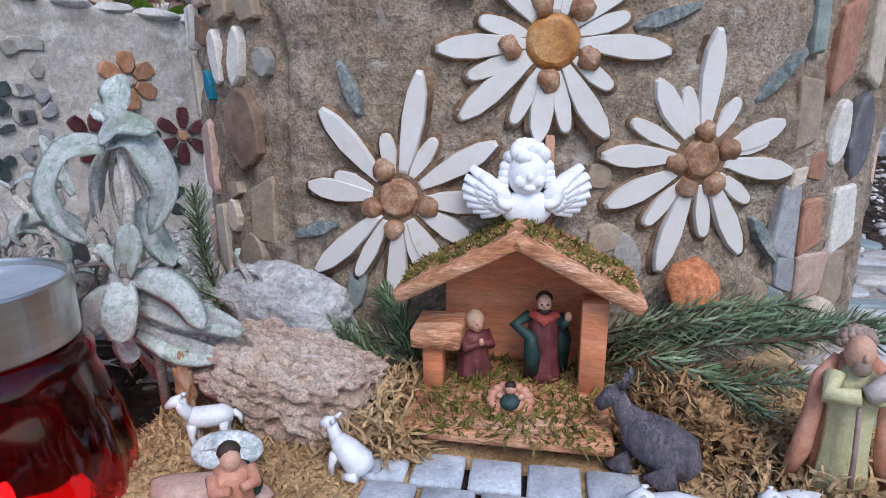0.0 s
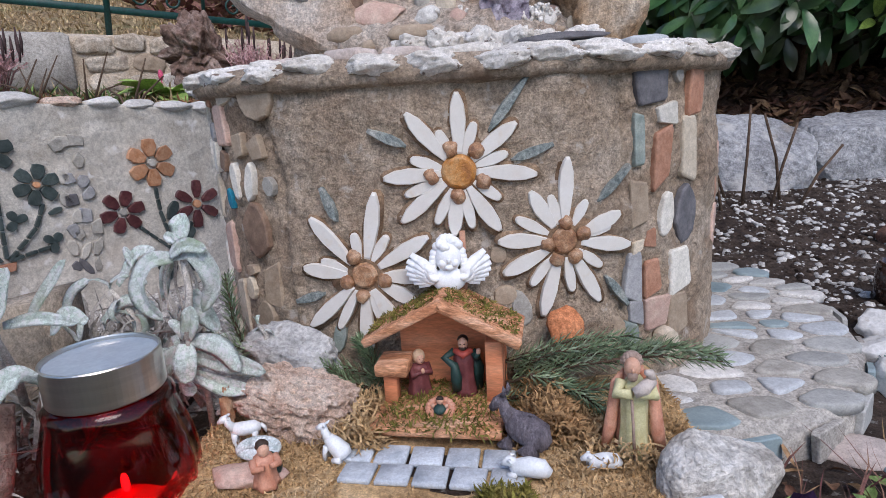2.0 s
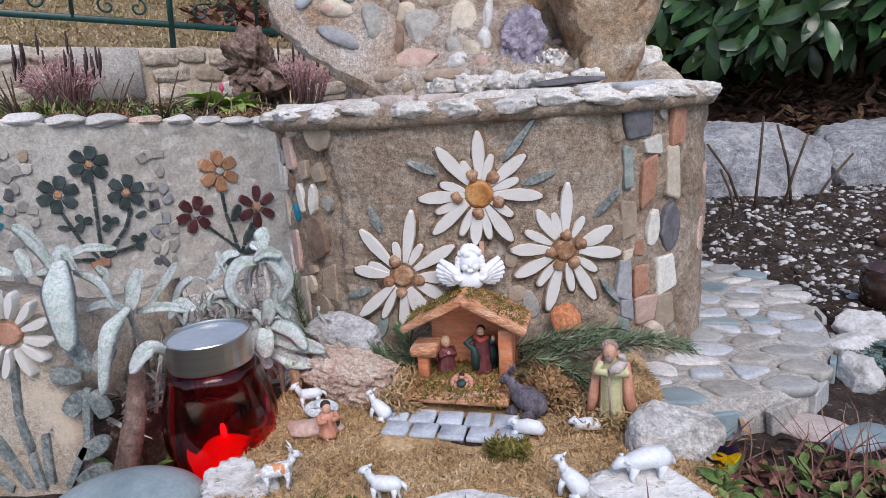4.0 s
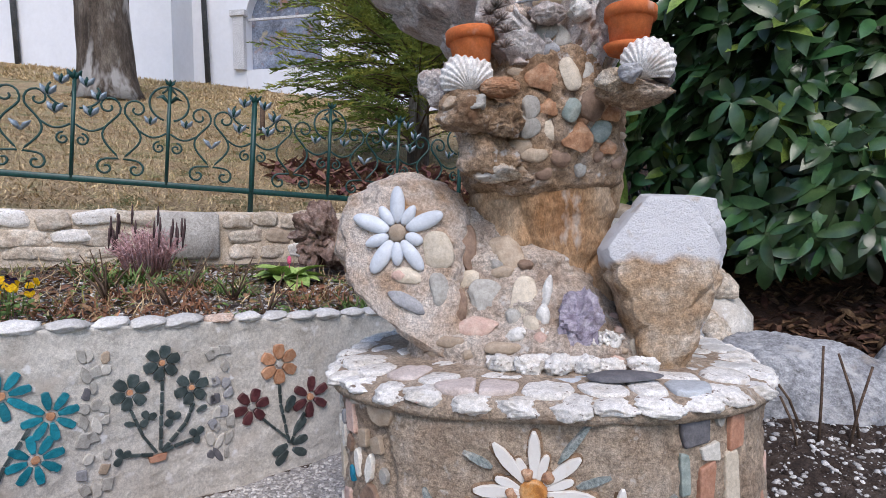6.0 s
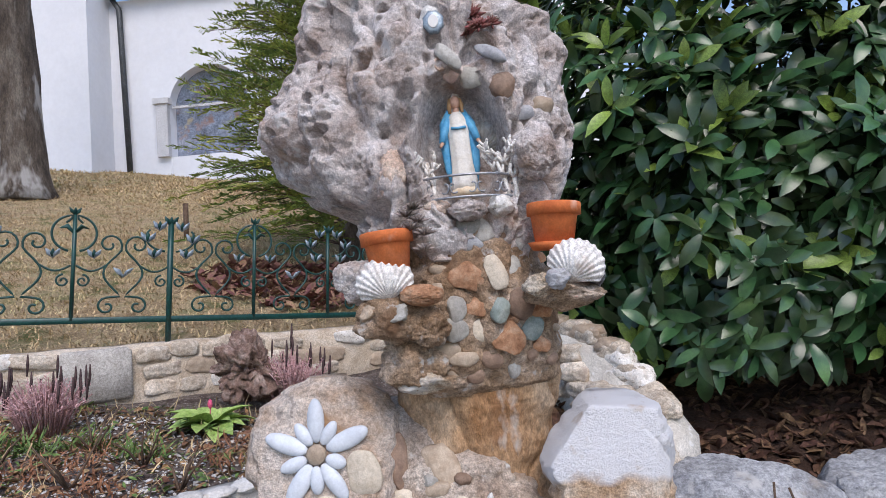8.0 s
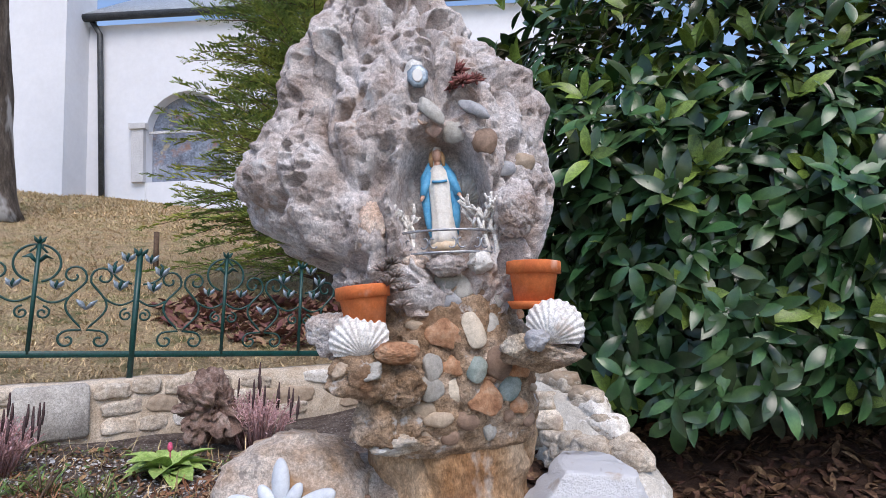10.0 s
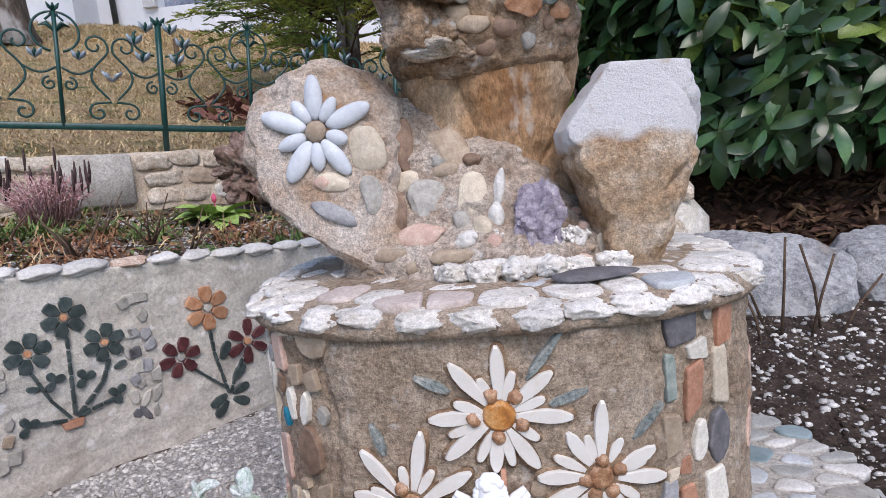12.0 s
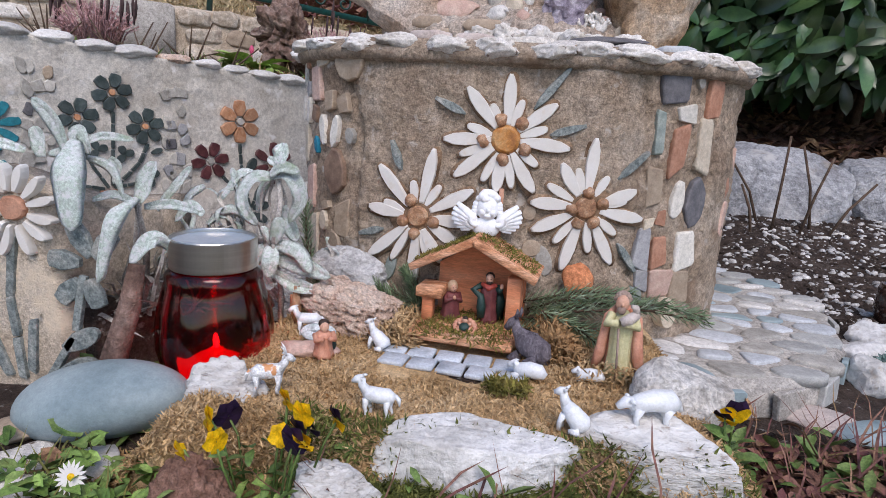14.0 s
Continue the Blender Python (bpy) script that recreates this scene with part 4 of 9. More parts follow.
def edelweiss(parent, at, big, small, knobs, leaves, centre_r, centre_mat):
    """Large ceramic petals, small ones between, rusty knobs round the middle; at(dx, dz) gives a pose."""
    heart = part("edelweiss", piece(oval_pts(centre_r * 2, centre_r * 2, rnd, 14, jit=0.05), 0.012, 0.6, centre_mat), None, parent, "white ceramic edelweiss with a rusty brown middle", m=at(0, 0))
    inv = heart.matrix_basis.inverted()
    grout = Geo()
    for (a, ln), wd in [(q, 0.0295) for q in big] + [(q, 0.022) for q in small]:
        pts, c, d = petal_pts(ln + 0.004, wd, 0.01, a, 0.8), radians(a), ln * 0.6
        mm = inv @ at(d * math.cos(c), d * math.sin(c))
        loc = [(x - d * math.cos(c), z - d * math.sin(c)) for x, z in pts]
        grout.rings([[(x, 0.004, z) for x, z in loc][::-1], [(x, -0.0012, z) for x, z in loc][::-1]], 0, True, mm)
    grout.rings([[(r * (1 + 0.12 * math.sin(3 * q + r * 90)) * math.cos(q), y, r * (1 + 0.12 * math.sin(3 * q + r * 90)) * math.sin(q)) for q in [-2 * math.pi * i / 24 for i in range(24)]] for r, y in ((0.05, 0.004), (0.048, -0.002), (0.03, -0.006))])
    tagged(part("grout_bed", grout, [M["grout"]], heart, "rust-stained grout round the petals"), kind="stuff")
    for a, ln in big:
        a2, d = radians(a), ln * 0.62
        ms = piece([(x - d * math.cos(a2), z - d * math.sin(a2)) for x, z in petal_pts(ln, 0.0225, 0.022, a, 0.6, rnd.uniform(-0.004, 0.004))], 0.008, 0.84, M["petal"], "petal")
        part("petal", ms, None, heart, m=inv @ at(d * math.cos(a2), d * math.sin(a2)))
    for a, ln in small:
        a2, d = radians(a), ln * 0.7
        ms = piece([(x - d * math.cos(a2), z - d * math.sin(a2)) for x, z in petal_pts(ln, 0.0165, 0.022, a, 0.8)], 0.0065, 0.82, M["petal"], "petal")
        part("petal", ms, None, heart, m=inv @ at(d * math.cos(a2), d * math.sin(a2)))
    for a, d in knobs:
        a2 = radians(a)
        part("knob", rock(int(a) + 400, (0.0115, 0.0085, 0.0115), 0.15, 1.4, 4, 3, 0.04, m=Matrix.Translation((0, -0.007, 0))), [M["knob"]], heart, m=inv @ at(d * math.cos(a2), d * math.sin(a2)))
    for x0, z0, x1, z1 in leaves:
        ln, a = math.hypot(x1 - x0, z1 - z0), math.degrees(math.atan2(z1 - z0, x1 - x0))
        ms = piece([(x - ln / 2 * math.cos(radians(a)), z - ln / 2 * math.sin(radians(a))) for x, z in petal_pts(ln, 0.0145, 0, a, 0.5)], 0.007, 0.75, M["leaf_slate"], "leaf")
        part("leaf", ms, None, heart, m=inv @ at((x0 + x1) / 2, (z0 + z1) / 2))


def face_at(cx, cz):
    return lambda dx, dz: face_pose(cx + dx, cz + dz, 0.001)


edelweiss(pedestal, face_at(0.1, 0.466), [(88, 0.106), (131, 0.107), (39, 0.101), (-3, 0.107), (-60, 0.101), (-98, 0.09), (-143, 0.107), (-178, 0.105)],
          [(115, 0.063), (70, 0.07), (163, 0.069), (-159, 0.082), (-116, 0.08), (-79, 0.082), (-36, 0.069), (18, 0.071)],
          [(108, 0.033), (48, 0.037), (-174, 0.038), (-96, 0.033), (-24, 0.035)], [(0.097, 0.122, 0.042, 0.052), (-0.122, 0.062, -0.07, 0.038), (0.13, 0.03, 0.072, 0.012)], 0.025, M["amber"])
edelweiss(pedestal, face_at(0.242, 0.361), [(88, 0.117), (125, 0.086), (176, 0.093), (-152, 0.098), (-107, 0.116), (-60, 0.111), (-11, 0.103), (19, 0.091)],
          [(106, 0.069), (152, 0.076), (-127, 0.080), (-81, 0.079), (-38, 0.072), (12, 0.072), (59, 0.065)],
          [(88, 0.025), (-170, 0.024), (-113, 0.028), (-58, 0.029), (16, 0.028)], [(0.1, 0.098, 0.046, 0.05), (0.1, -0.11, 0.062, -0.06)], 0.02, M["knob"])
edelweiss(pedestal, face_at(-0.042, 0.325), [(77, 0.121), (132, 0.113), (176, 0.094), (-137, 0.123), (-93, 0.13), (-63, 0.091), (-31, 0.087), (-4, 0.086), (29, 0.108)],
          [(101, 0.063), (57, 0.068), (162, 0.068), (-119, 0.096), (-74, 0.08)],
          [(115, 0.03), (-159, 0.027), (-98, 0.032), (-17, 0.03)], [(-0.054, 0.128, -0.034, 0.078), (-0.113, -0.044, -0.064, -0.03)], 0.02, M["knob"])

# pillars of set stones on both sides of the mosaic field
TILE = {"dark": [(0.09, 0.09, 0.1), (0.18, 0.17, 0.18)], "brick": [(0.33, 0.15, 0.09), (0.5, 0.27, 0.18)], "white": [(0.6, 0.57, 0.5), (0.72, 0.68, 0.62)], "green": [(0.18, 0.23, 0.21), (0.33, 0.36, 0.33)],
        "cream": [(0.5, 0.42, 0.32), (0.64, 0.56, 0.45)], "tan": [(0.32, 0.24, 0.17), (0.45, 0.36, 0.27)], "blue": [(0.27, 0.27, 0.285), (0.4, 0.395, 0.4)], "pink": [(0.5, 0.32, 0.26), (0.62, 0.46, 0.38)],
        "brown": [(0.16, 0.1, 0.07), (0.3, 0.2, 0.14)], "grey": [(0.3, 0.28, 0.25), (0.45, 0.43, 0.39)], "pale": [(0.46, 0.43, 0.38), (0.56, 0.53, 0.48)], "bead": [(0.0, 0.14, 0.24), (0.02, 0.25, 0.36)]}
TM = {k: mat("tile_" + k, c, 45, 0.65, 0.5, 150, 0.002, vary=0.12, spec=0.4, grain=0.5) for k, c in TILE.items()}


SET = []


def set_stone(kind, x, z, w, h, shape="rect", turn=0.0, out=0.0, thick=0.0045):
    SET.append((x, z, w, h))
    pts = rect_pts(w, h, rnd, 0.3, turn) if shape == "rect" else oval_pts(w, h, rnd, 11, turn)
    part("stone_tile", piece(pts, thick, 0.85, TM[kind], "stone_tile"), None, body, m=face_pose(x, z, out - 0.002))


for row in (("dark", 0.375, 0.572, 0.055, 0.058), ("brick", 0.457, 0.603, 0.04, 0.04), ("brick", 0.455, 0.55, 0.036, 0.07), ("white", 0.405, 0.525, 0.04, 0.03), ("green", 0.357, 0.49, 0.02, 0.085), ("brick", 0.397, 0.465, 0.03, 0.08), ("cream", 0.445, 0.472, 0.042, 0.08),
            ("tan", 0.359, 0.398, 0.032, 0.065), ("blue", 0.351, 0.292, 0.026, 0.07), ("brick", 0.385, 0.288, 0.028, 0.068), ("white", 0.438, 0.287, 0.048, 0.068), ("pink", 0.397, 0.228, 0.045, 0.046), ("blue", 0.355, 0.238, 0.028, 0.04), ("green", 0.351, 0.188, 0.03, 0.06), ("tan", 0.437, 0.21, 0.05, 0.07)):
    set_stone(*row)
set_stone("white", 0.407, 0.378, 0.028, 0.07, "oval", -8)
set_stone("dark", 0.446, 0.372, 0.055, 0.09, "oval", -8)
set_stone("cream", 0.407, 0.175, 0.04, 0.06, "oval", 10, 0.004, 0.016)
set_stone("brick", 0.523, 0.4, 0.03, 0.045, "rect", 20)
set_stone("pink", 0.528, 0.33, 0.03, 0.07, "rect", -15)
set_stone("pink", 0.545, 0.42, 0.024, 0.08, "rect", 5)
for row in (("brick", -0.298, 0.598, 0.04, 0.04), ("cream", -0.245, 0.596, 0.055, 0.045), ("pink", -0.265, 0.545, 0.035, 0.055), ("white", -0.311, 0.565, 0.04, 0.045), ("cream", -0.298, 0.43, 0.03, 0.06), ("pink", -0.279, 0.35, 0.05, 0.085), ("tan", -0.192, 0.3, 0.035, 0.065), ("cream", -0.265, 0.26, 0.03, 0.085), ("white", -0.311, 0.31, 0.03, 0.06), ("pink", -0.311, 0.24, 0.04, 0.06), ("tan", -0.213, 0.215, 0.04, 0.06)):
    set_stone(*row)
for kind, x, z, w, h, tn in (("tan", -0.185, 0.585, 0.075, 0.07, 10), ("white", -0.311, 0.5, 0.018, 0.05, 8), ("white", -0.286, 0.497, 0.018, 0.05, -8), ("white", -0.242, 0.462, 0.02, 0.055, 8), ("white", -0.213, 0.46, 0.02, 0.058, -10), ("bead", -0.259, 0.432, 0.016, 0.032, 10), ("brown", -0.213, 0.388, 0.06, 0.085, 0), ("cream", -0.238, 0.29, 0.024, 0.04, 0), ("tan", -0.213, 0.25, 0.04, 0.05, 0), ("blue", -0.286, 0.535, 0.02, 0.03, 0)):
    set_stone(kind, x, z, w, h, "oval", tn, 0.002)

# smaller stones filling the pillars
for x0, x1, kinds in ((-0.318, -0.18, ["cream", "pink", "tan", "white", "tan", "brown", "cream", "grey"]), (0.347, 0.465, ["tan", "brick", "grey", "green", "cream", "pink", "blue"])):
    for trial in range(900):
        big = 1.0 if trial < 450 else 0.62
        w, h, x, z = big * rnd.uniform(0.024, 0.036), big * rnd.uniform(0.03, 0.055), rnd.uniform(x0, x1), rnd.uniform(0.16, 0.595)
        if all(abs(x - a) > 0.52 * (w + c) or abs(z - b) > 0.52 * (h + d) for a, b, c, d in SET):
            set_stone(rnd.choice(kinds), x, z, w, h, rnd.choice(["rect", "oval", "rect"]), rnd.uniform(-18, 18), 0.0, 0.005)

# stones along the foot of the mosaic field
for kind, x, z, w, h, tn in (("grey", 0.182, 0.262, 0.028, 0.055, 10), ("tan", 0.158, 0.285, 0.036, 0.03, 20), ("tan", 0.15, 0.345, 0.026, 0.026, 0), ("green", -0.09, 0.23, 0.02, 0.06, -15), ("tan", 0.32, 0.215, 0.045, 0.04, 20), ("grey", 0.29, 0.235, 0.035, 0.03, 0)):
    set_stone(kind, x, z, w, h, "oval", tn)


# mosaic of the long wall
def wall_pose(s, z, out=0.0):
    p = on_wall(s, z, out)
    return Matrix(((WD.x, -WN.x, 0, p.x), (WD.y, -WN.y, 0, p.y), (0, 0, 1, p.z), (0, 0, 0, 1)))


GLAZE = {"green": [(0.025, 0.042, 0.042), (0.08, 0.1, 0.098)], "orange": [(0.34, 0.15, 0.07), (0.5, 0.29, 0.18)], "plum": [(0.06, 0.015, 0.02), (0.14, 0.05, 0.05)], "teal": [(0.0, 0.14, 0.19), (0.02, 0.24, 0.3)], "heart": [(0.45, 0.2, 0.1), (0.6, 0.34, 0.2)], "pale": [(0.4, 0.38, 0.35), (0.5, 0.47, 0.43)]}
GM = {k: mat("glaze_" + k, c, 60, 0.35, 0.3, 150, 0.001, vary=0.25, spec=0.5, grain=0.4) for k, c in GLAZE.items()}


def wall_flower(s, z, r, n, kind, heart, wide, turn=0.0, label=""):
    h = part("mosaic_flower", piece(oval_pts(r * 0.34, r * 0.34, rnd, 8), 0.006, 0.8, GM[heart]), None, mosaic_wall, label, m=wall_pose(s, z, 0.004))
    for k in range(n):
        a = turn + 360 * k / n
        part("petal", piece(petal_pts(r, wide, r * 0.26, a, 1.0), 0.006, 0.85, GM[kind], "petal"), None, h)


def wall_leaf(s, z, ln, w, a, kind="green"):
    part("mosaic_leaf", piece(petal_pts(ln, w, 0, a, 0.8), 0.004, 0.85, GM[kind]), None, mosaic_wall, m=wall_pose(s, z, 0.004))


def wall_stem(pts):
    for (s0, z0), (s1, z1) in zip(pts, pts[1:]):
        n = max(1, round(math.hypot(s1 - s0, z1 - z0) / 0.035))
        for k in range(n):
            u0, u1 = k / n, (k + 0.9) / n
            ln, a = math.hypot(s1 - s0, z1 - z0) * 0.9 / n, math.degrees(math.atan2(z1 - z0, s1 - s0))
            part("stem_tile", piece([(x, zz) for x, zz in rect_pts(ln, 0.009, rnd, 0.1, a)], 0.005, 0.85, GM["green"]), None, mosaic_wall, m=wall_pose(s0 + (s1 - s0) * (u0 + u1) / 2, z0 + (z1 - z0) * (u0 + u1) / 2, 0.004))


for s, z in ((-0.161, 0.439), (-0.069, 0.513), (0.016, 0.42)):
    wall_flower(s, z, 0.054, 6, "green", "heart", 0.033, 15, "dark green stone flower set in the wall")
wall_stem([(-0.161, 0.385), (-0.13, 0.3), (-0.09, 0.235)])
wall_stem([(-0.07, 0.46), (-0.082, 0.24)])
wall_stem([(0.022, 0.37), (-0.005, 0.31), (-0.08, 0.235)])
wall_stem([(-0.17, 0.25), (-0.1, 0.235)])
wall_stem([(-0.07, 0.24), (0.02, 0.255)])
for s, z in ((-0.116, 0.349), (-0.045, 0.335), (0.03, 0.265), (-0.19, 0.25)):
    for a in (20, 110, 230):
        wall_leaf(s, z, 0.028, 0.022, a + 30 * (s > 0))
wall_leaf(-0.15, 0.34, 0.03, 0.016, 165)
wall_leaf(0.03, 0.34, 0.035, 0.016, 20)
part("stone_tile", piece(rect_pts(0.05, 0.02, rnd), 0.008, 0.85, TM["brick"]), None, mosaic_wall, m=wall_pose(-0.09, 0.222, 0.004))
wall_flower(0.316, 0.445, 0.07, 6, "orange", "pale", 0.042, 30, "orange brown stone flower set in the wall")
wall_flower(0.212, 0.315, 0.062, 6, "plum", "pale", 0.034, 10, "plum coloured stone flower set in the wall")
wall_flower(0.435, 0.304, 0.075, 6, "plum", "heart", 0.032, 25, "plum coloured stone flower set in the wall")
wall_stem([(0.315, 0.37), (0.318, 0.3), (0.348, 0.15)])
wall_stem([(0.23, 0.285), (0.345, 0.17)])
wall_stem([(0.41, 0.25), (0.375, 0.2), (0.352, 0.15)])
for s, z, a in ((0.34, 0.15, 200), (0.34, 0.13, 225), (0.36, 0.13, 330), (0.36, 0.15, 10), (0.37, 0.19, 45), (0.34, 0.27, 60)):
    wall_leaf(s, z, 0.06, 0.032, a)
for s, z in ((-0.361, 0.413), (-0.47, 0.49), (-0.62, 0.36), (-0.4, 0.3)):
    wall_flower(s, z, 0.07, 8, "teal", "heart", 0.024, 10, "teal stone flower set in the wall")
wall_stem([(-0.41, 0.39), (-0.47, 0.3), (-0.5, 0.22)])
# columns of pebbles between the flower fields
for s0 in (-0.255, 0.1, -0.75):
    z = 0.56 if s0 < 0 else 0.52
    while z > 0.17:
        w = rnd.uniform(0.03, 0.05)
        for dx in (-0.026, 0.0, 0.026):
            h = rnd.uniform(0.03, 0.055)
            kind = rnd.choice(["grey", "pale", "grey", "dark", "blue", "grey", "pale", "blue", "tan"])
            if rnd.random() < 0.15:
                continue
            shape = oval_pts(w * 0.7, h, rnd, 9, rnd.uniform(-30, 30), 0.25) if rnd.random() < 0.78 else rect_pts(w * 0.75, h * 0.9, rnd, 0.3, rnd.uniform(-20, 20))
            part("stone_tile", piece(shape, 0.005, 0.75, TM[kind]), None, mosaic_wall, m=wall_pose(s0 + dx + rnd.uniform(-0.01, 0.01), z + rnd.uniform(-0.01, 0.01), 0.003))
        z -= 0.048
# coping stones
cop = [rock(300 + k, (0.064, 0.05, 0.022), 0.16, 1.4, 8, 4, 0.04).mesh("coping_stone", [M["pebble_white"] if k != 2 else M["tufa_light"]]) for k in range(5)]
s = -1.7
while s < 0.85:
    w = rnd.uniform(0.85, 1.2)
    p = on_wall(s, wall_top(s) - 0.005, -0.03)
    part("coping_stone", cop[rnd.choice([0, 1, 3, 4, 0, 1, 3, 2])], None, mosaic_wall, m=pose(p.x, p.y, p.z, rnd.uniform(-5, 5), rnd.uniform(-4, 4), 51 + rnd.uniform(-5, 5)) @ Matrix.Diagonal((w, 1, rnd.uniform(0.85, 1.1), 1)))
    s += 0.108 * w

# ---- small planter with the daisy mosaic ----
PY = 0.372
g = Geo()
cols = []
for i in range(71):
    u = i / 70
    x = -1.5 + 1.03 * u
    yb = PY + 0.16 * smooth(0.9, 1.0, u) ** 2
    top = 0.385 - 0.05 * smooth(0.8, 1.0, u) + 0.008 * noise.noise(Vector((x * 9, 0, 0)))
    col = [(x + 0.012 * (1 - (j / 16)) * smooth(0.8, 1, u) * 4 * 0.3, yb + 0.006 * noise.noise(Vector((x * 8, j * 0.4, 2))) + 0.003 * noise.noise(Vector((x * 25, j, 2))), top * j / 16) for j in range(17)]
    cols.append(col + [(x, yb + 0.1, top), (x, yb + 0.1, 0)])
g.rings(cols)
planter_wall = tagged(part("wall_planter", g, [M["planter_render"]]), "low rendered planter wall with a daisy mosaic", "planter wall", kind="structure")



def plant_piece(name, x, z, pts, m, thick=0.008, label=""):
    return part(name, piece(pts, thick, 0.82, m), None, planter_wall, label, m=pose(x, PY - 0.004, z))


heart = plant_piece("daisy", -0.588, 0.334, oval_pts(0.042, 0.036, rnd, 12), TM["brick"], 0.008, "white petalled daisy with a brown tile middle")
for k in range(13):
    a = 12 + 360 * k / 13 + rnd.uniform(-5, 5)
    part("petal", piece(petal_pts(0.07 + rnd.uniform(-0.006, 0.006), 0.014, 0.024, a, 0.7, rnd.uniform(-0.008, 0.008)), 0.009, 0.8, M["petal"]), None, heart)
for x, z, a, ln, w in ((-0.518, 0.263, 175, 0.05, 0.03), (-0.515, 0.217, 230, 0.045, 0.03), (-0.475, 0.216, 290, 0.045, 0.03), (-0.49, 0.295, 120, 0.055, 0.03), (-0.455, 0.29, 50, 0.05, 0.028)):
    plant_piece("petal", x - ln / 2 * math.cos(radians(a)), z - ln / 2 * math.sin(radians(a)), petal_pts(ln, w, 0, a, 1.0), M["leaf_slate"], 0.003)


def slat_row(pts, w):
    for (x0, z0), (x1, z1) in zip(pts, pts[1:]):
        n = max(1, round(math.hypot(x1 - x0, z1 - z0) / 0.07))
        ln, a = math.hypot(x1 - x0, z1 - z0) / n * 0.96, math.degrees(math.atan2(z1 - z0, x1 - x0))
        for k in range(n):
            u = (k + 0.5) / n
            plant_piece("stem_tile", x0 + (x1 - x0) * u, z0 + (z1 - z0) * u, rect_pts(ln, w, rnd, 0.1, a), M["leaf_slate"], 0.002)


slat_row([(-0.596, 0.295), (-0.61, 0.2), (-0.6, 0.07)], 0.013)
slat_row([(-0.49, 0.24), (-0.51, 0.15), (-0.56, 0.07)], 0.012)
slat_row([(-0.66, 0.16), (-0.62, 0.07)], 0.016)
slat_row([(-0.575, 0.17), (-0.585, 0.08)], 0.014)
slat_row([(-0.7, 0.12), (-0.65, 0.07)], 0.016)
for x, z, a in ((-0.53, 0.125, 30), (-0.54, 0.085, 20), (-0.68, 0.08, 170)):
    plant_piece("leaf", x, z, petal_pts(0.065, 0.03, 0, a, 0.7), M["leaf_slate"], 0.002)

# ---- stones of the forecourt ----
def slab_rock(seed, radii):
    """A quarried boulder with flat broken faces and a levelled top."""
    rn = random.Random(seed)
    off = Vector((seed, 0.7 * seed, 3))
    planes = [(Vector((rn.uniform(-0.12, 0.12), rn.uniform(-0.1, 0.25) - 0.2, 1)).normalized(), 0.62), (Vector((0.15, -1, 0.45)).normalized(), 0.66), (Vector((-0.35, -1, 0.15)).normalized(), 0.7)] + [(Vector((rn.gauss(0, 1), rn.gauss(0, 1), rn.gauss(0, 0.7))).normalized(), rn.uniform(0.6, 0.85)) for _ in range(7)]
    vs, fs = ico(6)
    out = []
    for p in vs:
        q = p.copy()
        for n, d in planes:
            k = q.dot(n) - d
            if k > 0:
                q -= n * k * 0.96
        q *= 1 + 0.05 * noise.noise(q * 2 + off) + 0.025 * noise.noise(q * 6 + off) + 0.014 * noise.noise(q * 15 + off) + 0.007 * noise.noise(q * 34 + off) - 0.03 * (1 - abs(noise.noise(q * 2.5 - off))) ** 8
        out.append((q.x * radii[0], q.y * radii[1], q.z * radii[2]))
    return Geo().add(out, fs)


def stone(name, label, seed, centre, radii, material, turn=(0, 0, 0), **kw):
    ob = part(name, rock(seed, radii, **kw), [material], m=pose(*centre, *turn))
    return tagged(ob, label, "stone")


M["oyster_rock"] = mat("layered_white_rock", [(0.5, 0.46, 0.42), (0.67, 0.65, 0.62), (0.75, 0.74, 0.72)], 30, 0.75, 0.9, 32, 0.009, stretch=(0.7, 0.7, 3), grain=0.4, spots=[((0.36, 0.31, 0.27), 50, 0.62, 0.7)])
M["pale_grey_rock"] = mat("pale_grey_rock", [(0.42, 0.41, 0.4), (0.58, 0.57, 0.56), (0.68, 0.67, 0.66)], 14, 0.85, 1.0, 60, 0.008, spots=[((0.3, 0.28, 0.26), 30, 0.6, 0.7)])
M["beige_rock"] = mat("pale_beige_rock", [(0.52, 0.48, 0.43), (0.68, 0.65, 0.61), (0.76, 0.74, 0.71)], 16, 0.85, 1.0, 60, 0.008, spots=[((0.36, 0.3, 0.25), 30, 0.6, 0.7)])
M["brown_rock"] = mat("brown_tuff", [(0.2, 0.1, 0.07), (0.33, 0.19, 0.14)], 40, 0.95, 1.0, 120, 0.005)
M["orange_shard"] = mat("orange_stone", [(0.5, 0.17, 0.07), (0.62, 0.27, 0.13)], 30, 0.85, 0.7, 120, 0.003)
stone("tufa_stone", "porous pinkish tufa stone on the moss", 31, (-0.128, 0.525, 0.178), (0.098, 0.055, 0.056), M["tufa_light"], (0, 8, -12), sub=6, amp=0.22, cuts=6, fine=0.05, pits=0.17, pit_freq=5.5)
stone("white_stone", "grey-white rough stone leaning on the pedestal", 32, (-0.155, 0.6, 0.215), (0.1, 0.04, 0.044), M["pale_grey_rock"], (0, 10, -12), cuts=12, sub=5, fine=0.05)
tagged(part("white_stone", slab_rock(133, (0.135, 0.055, 0.062)), [M["white_rock"]], m=pose(0.106, 0.212, 0.112, 0, 2, 3)), "long white chalky stone edging the moss", "stone")
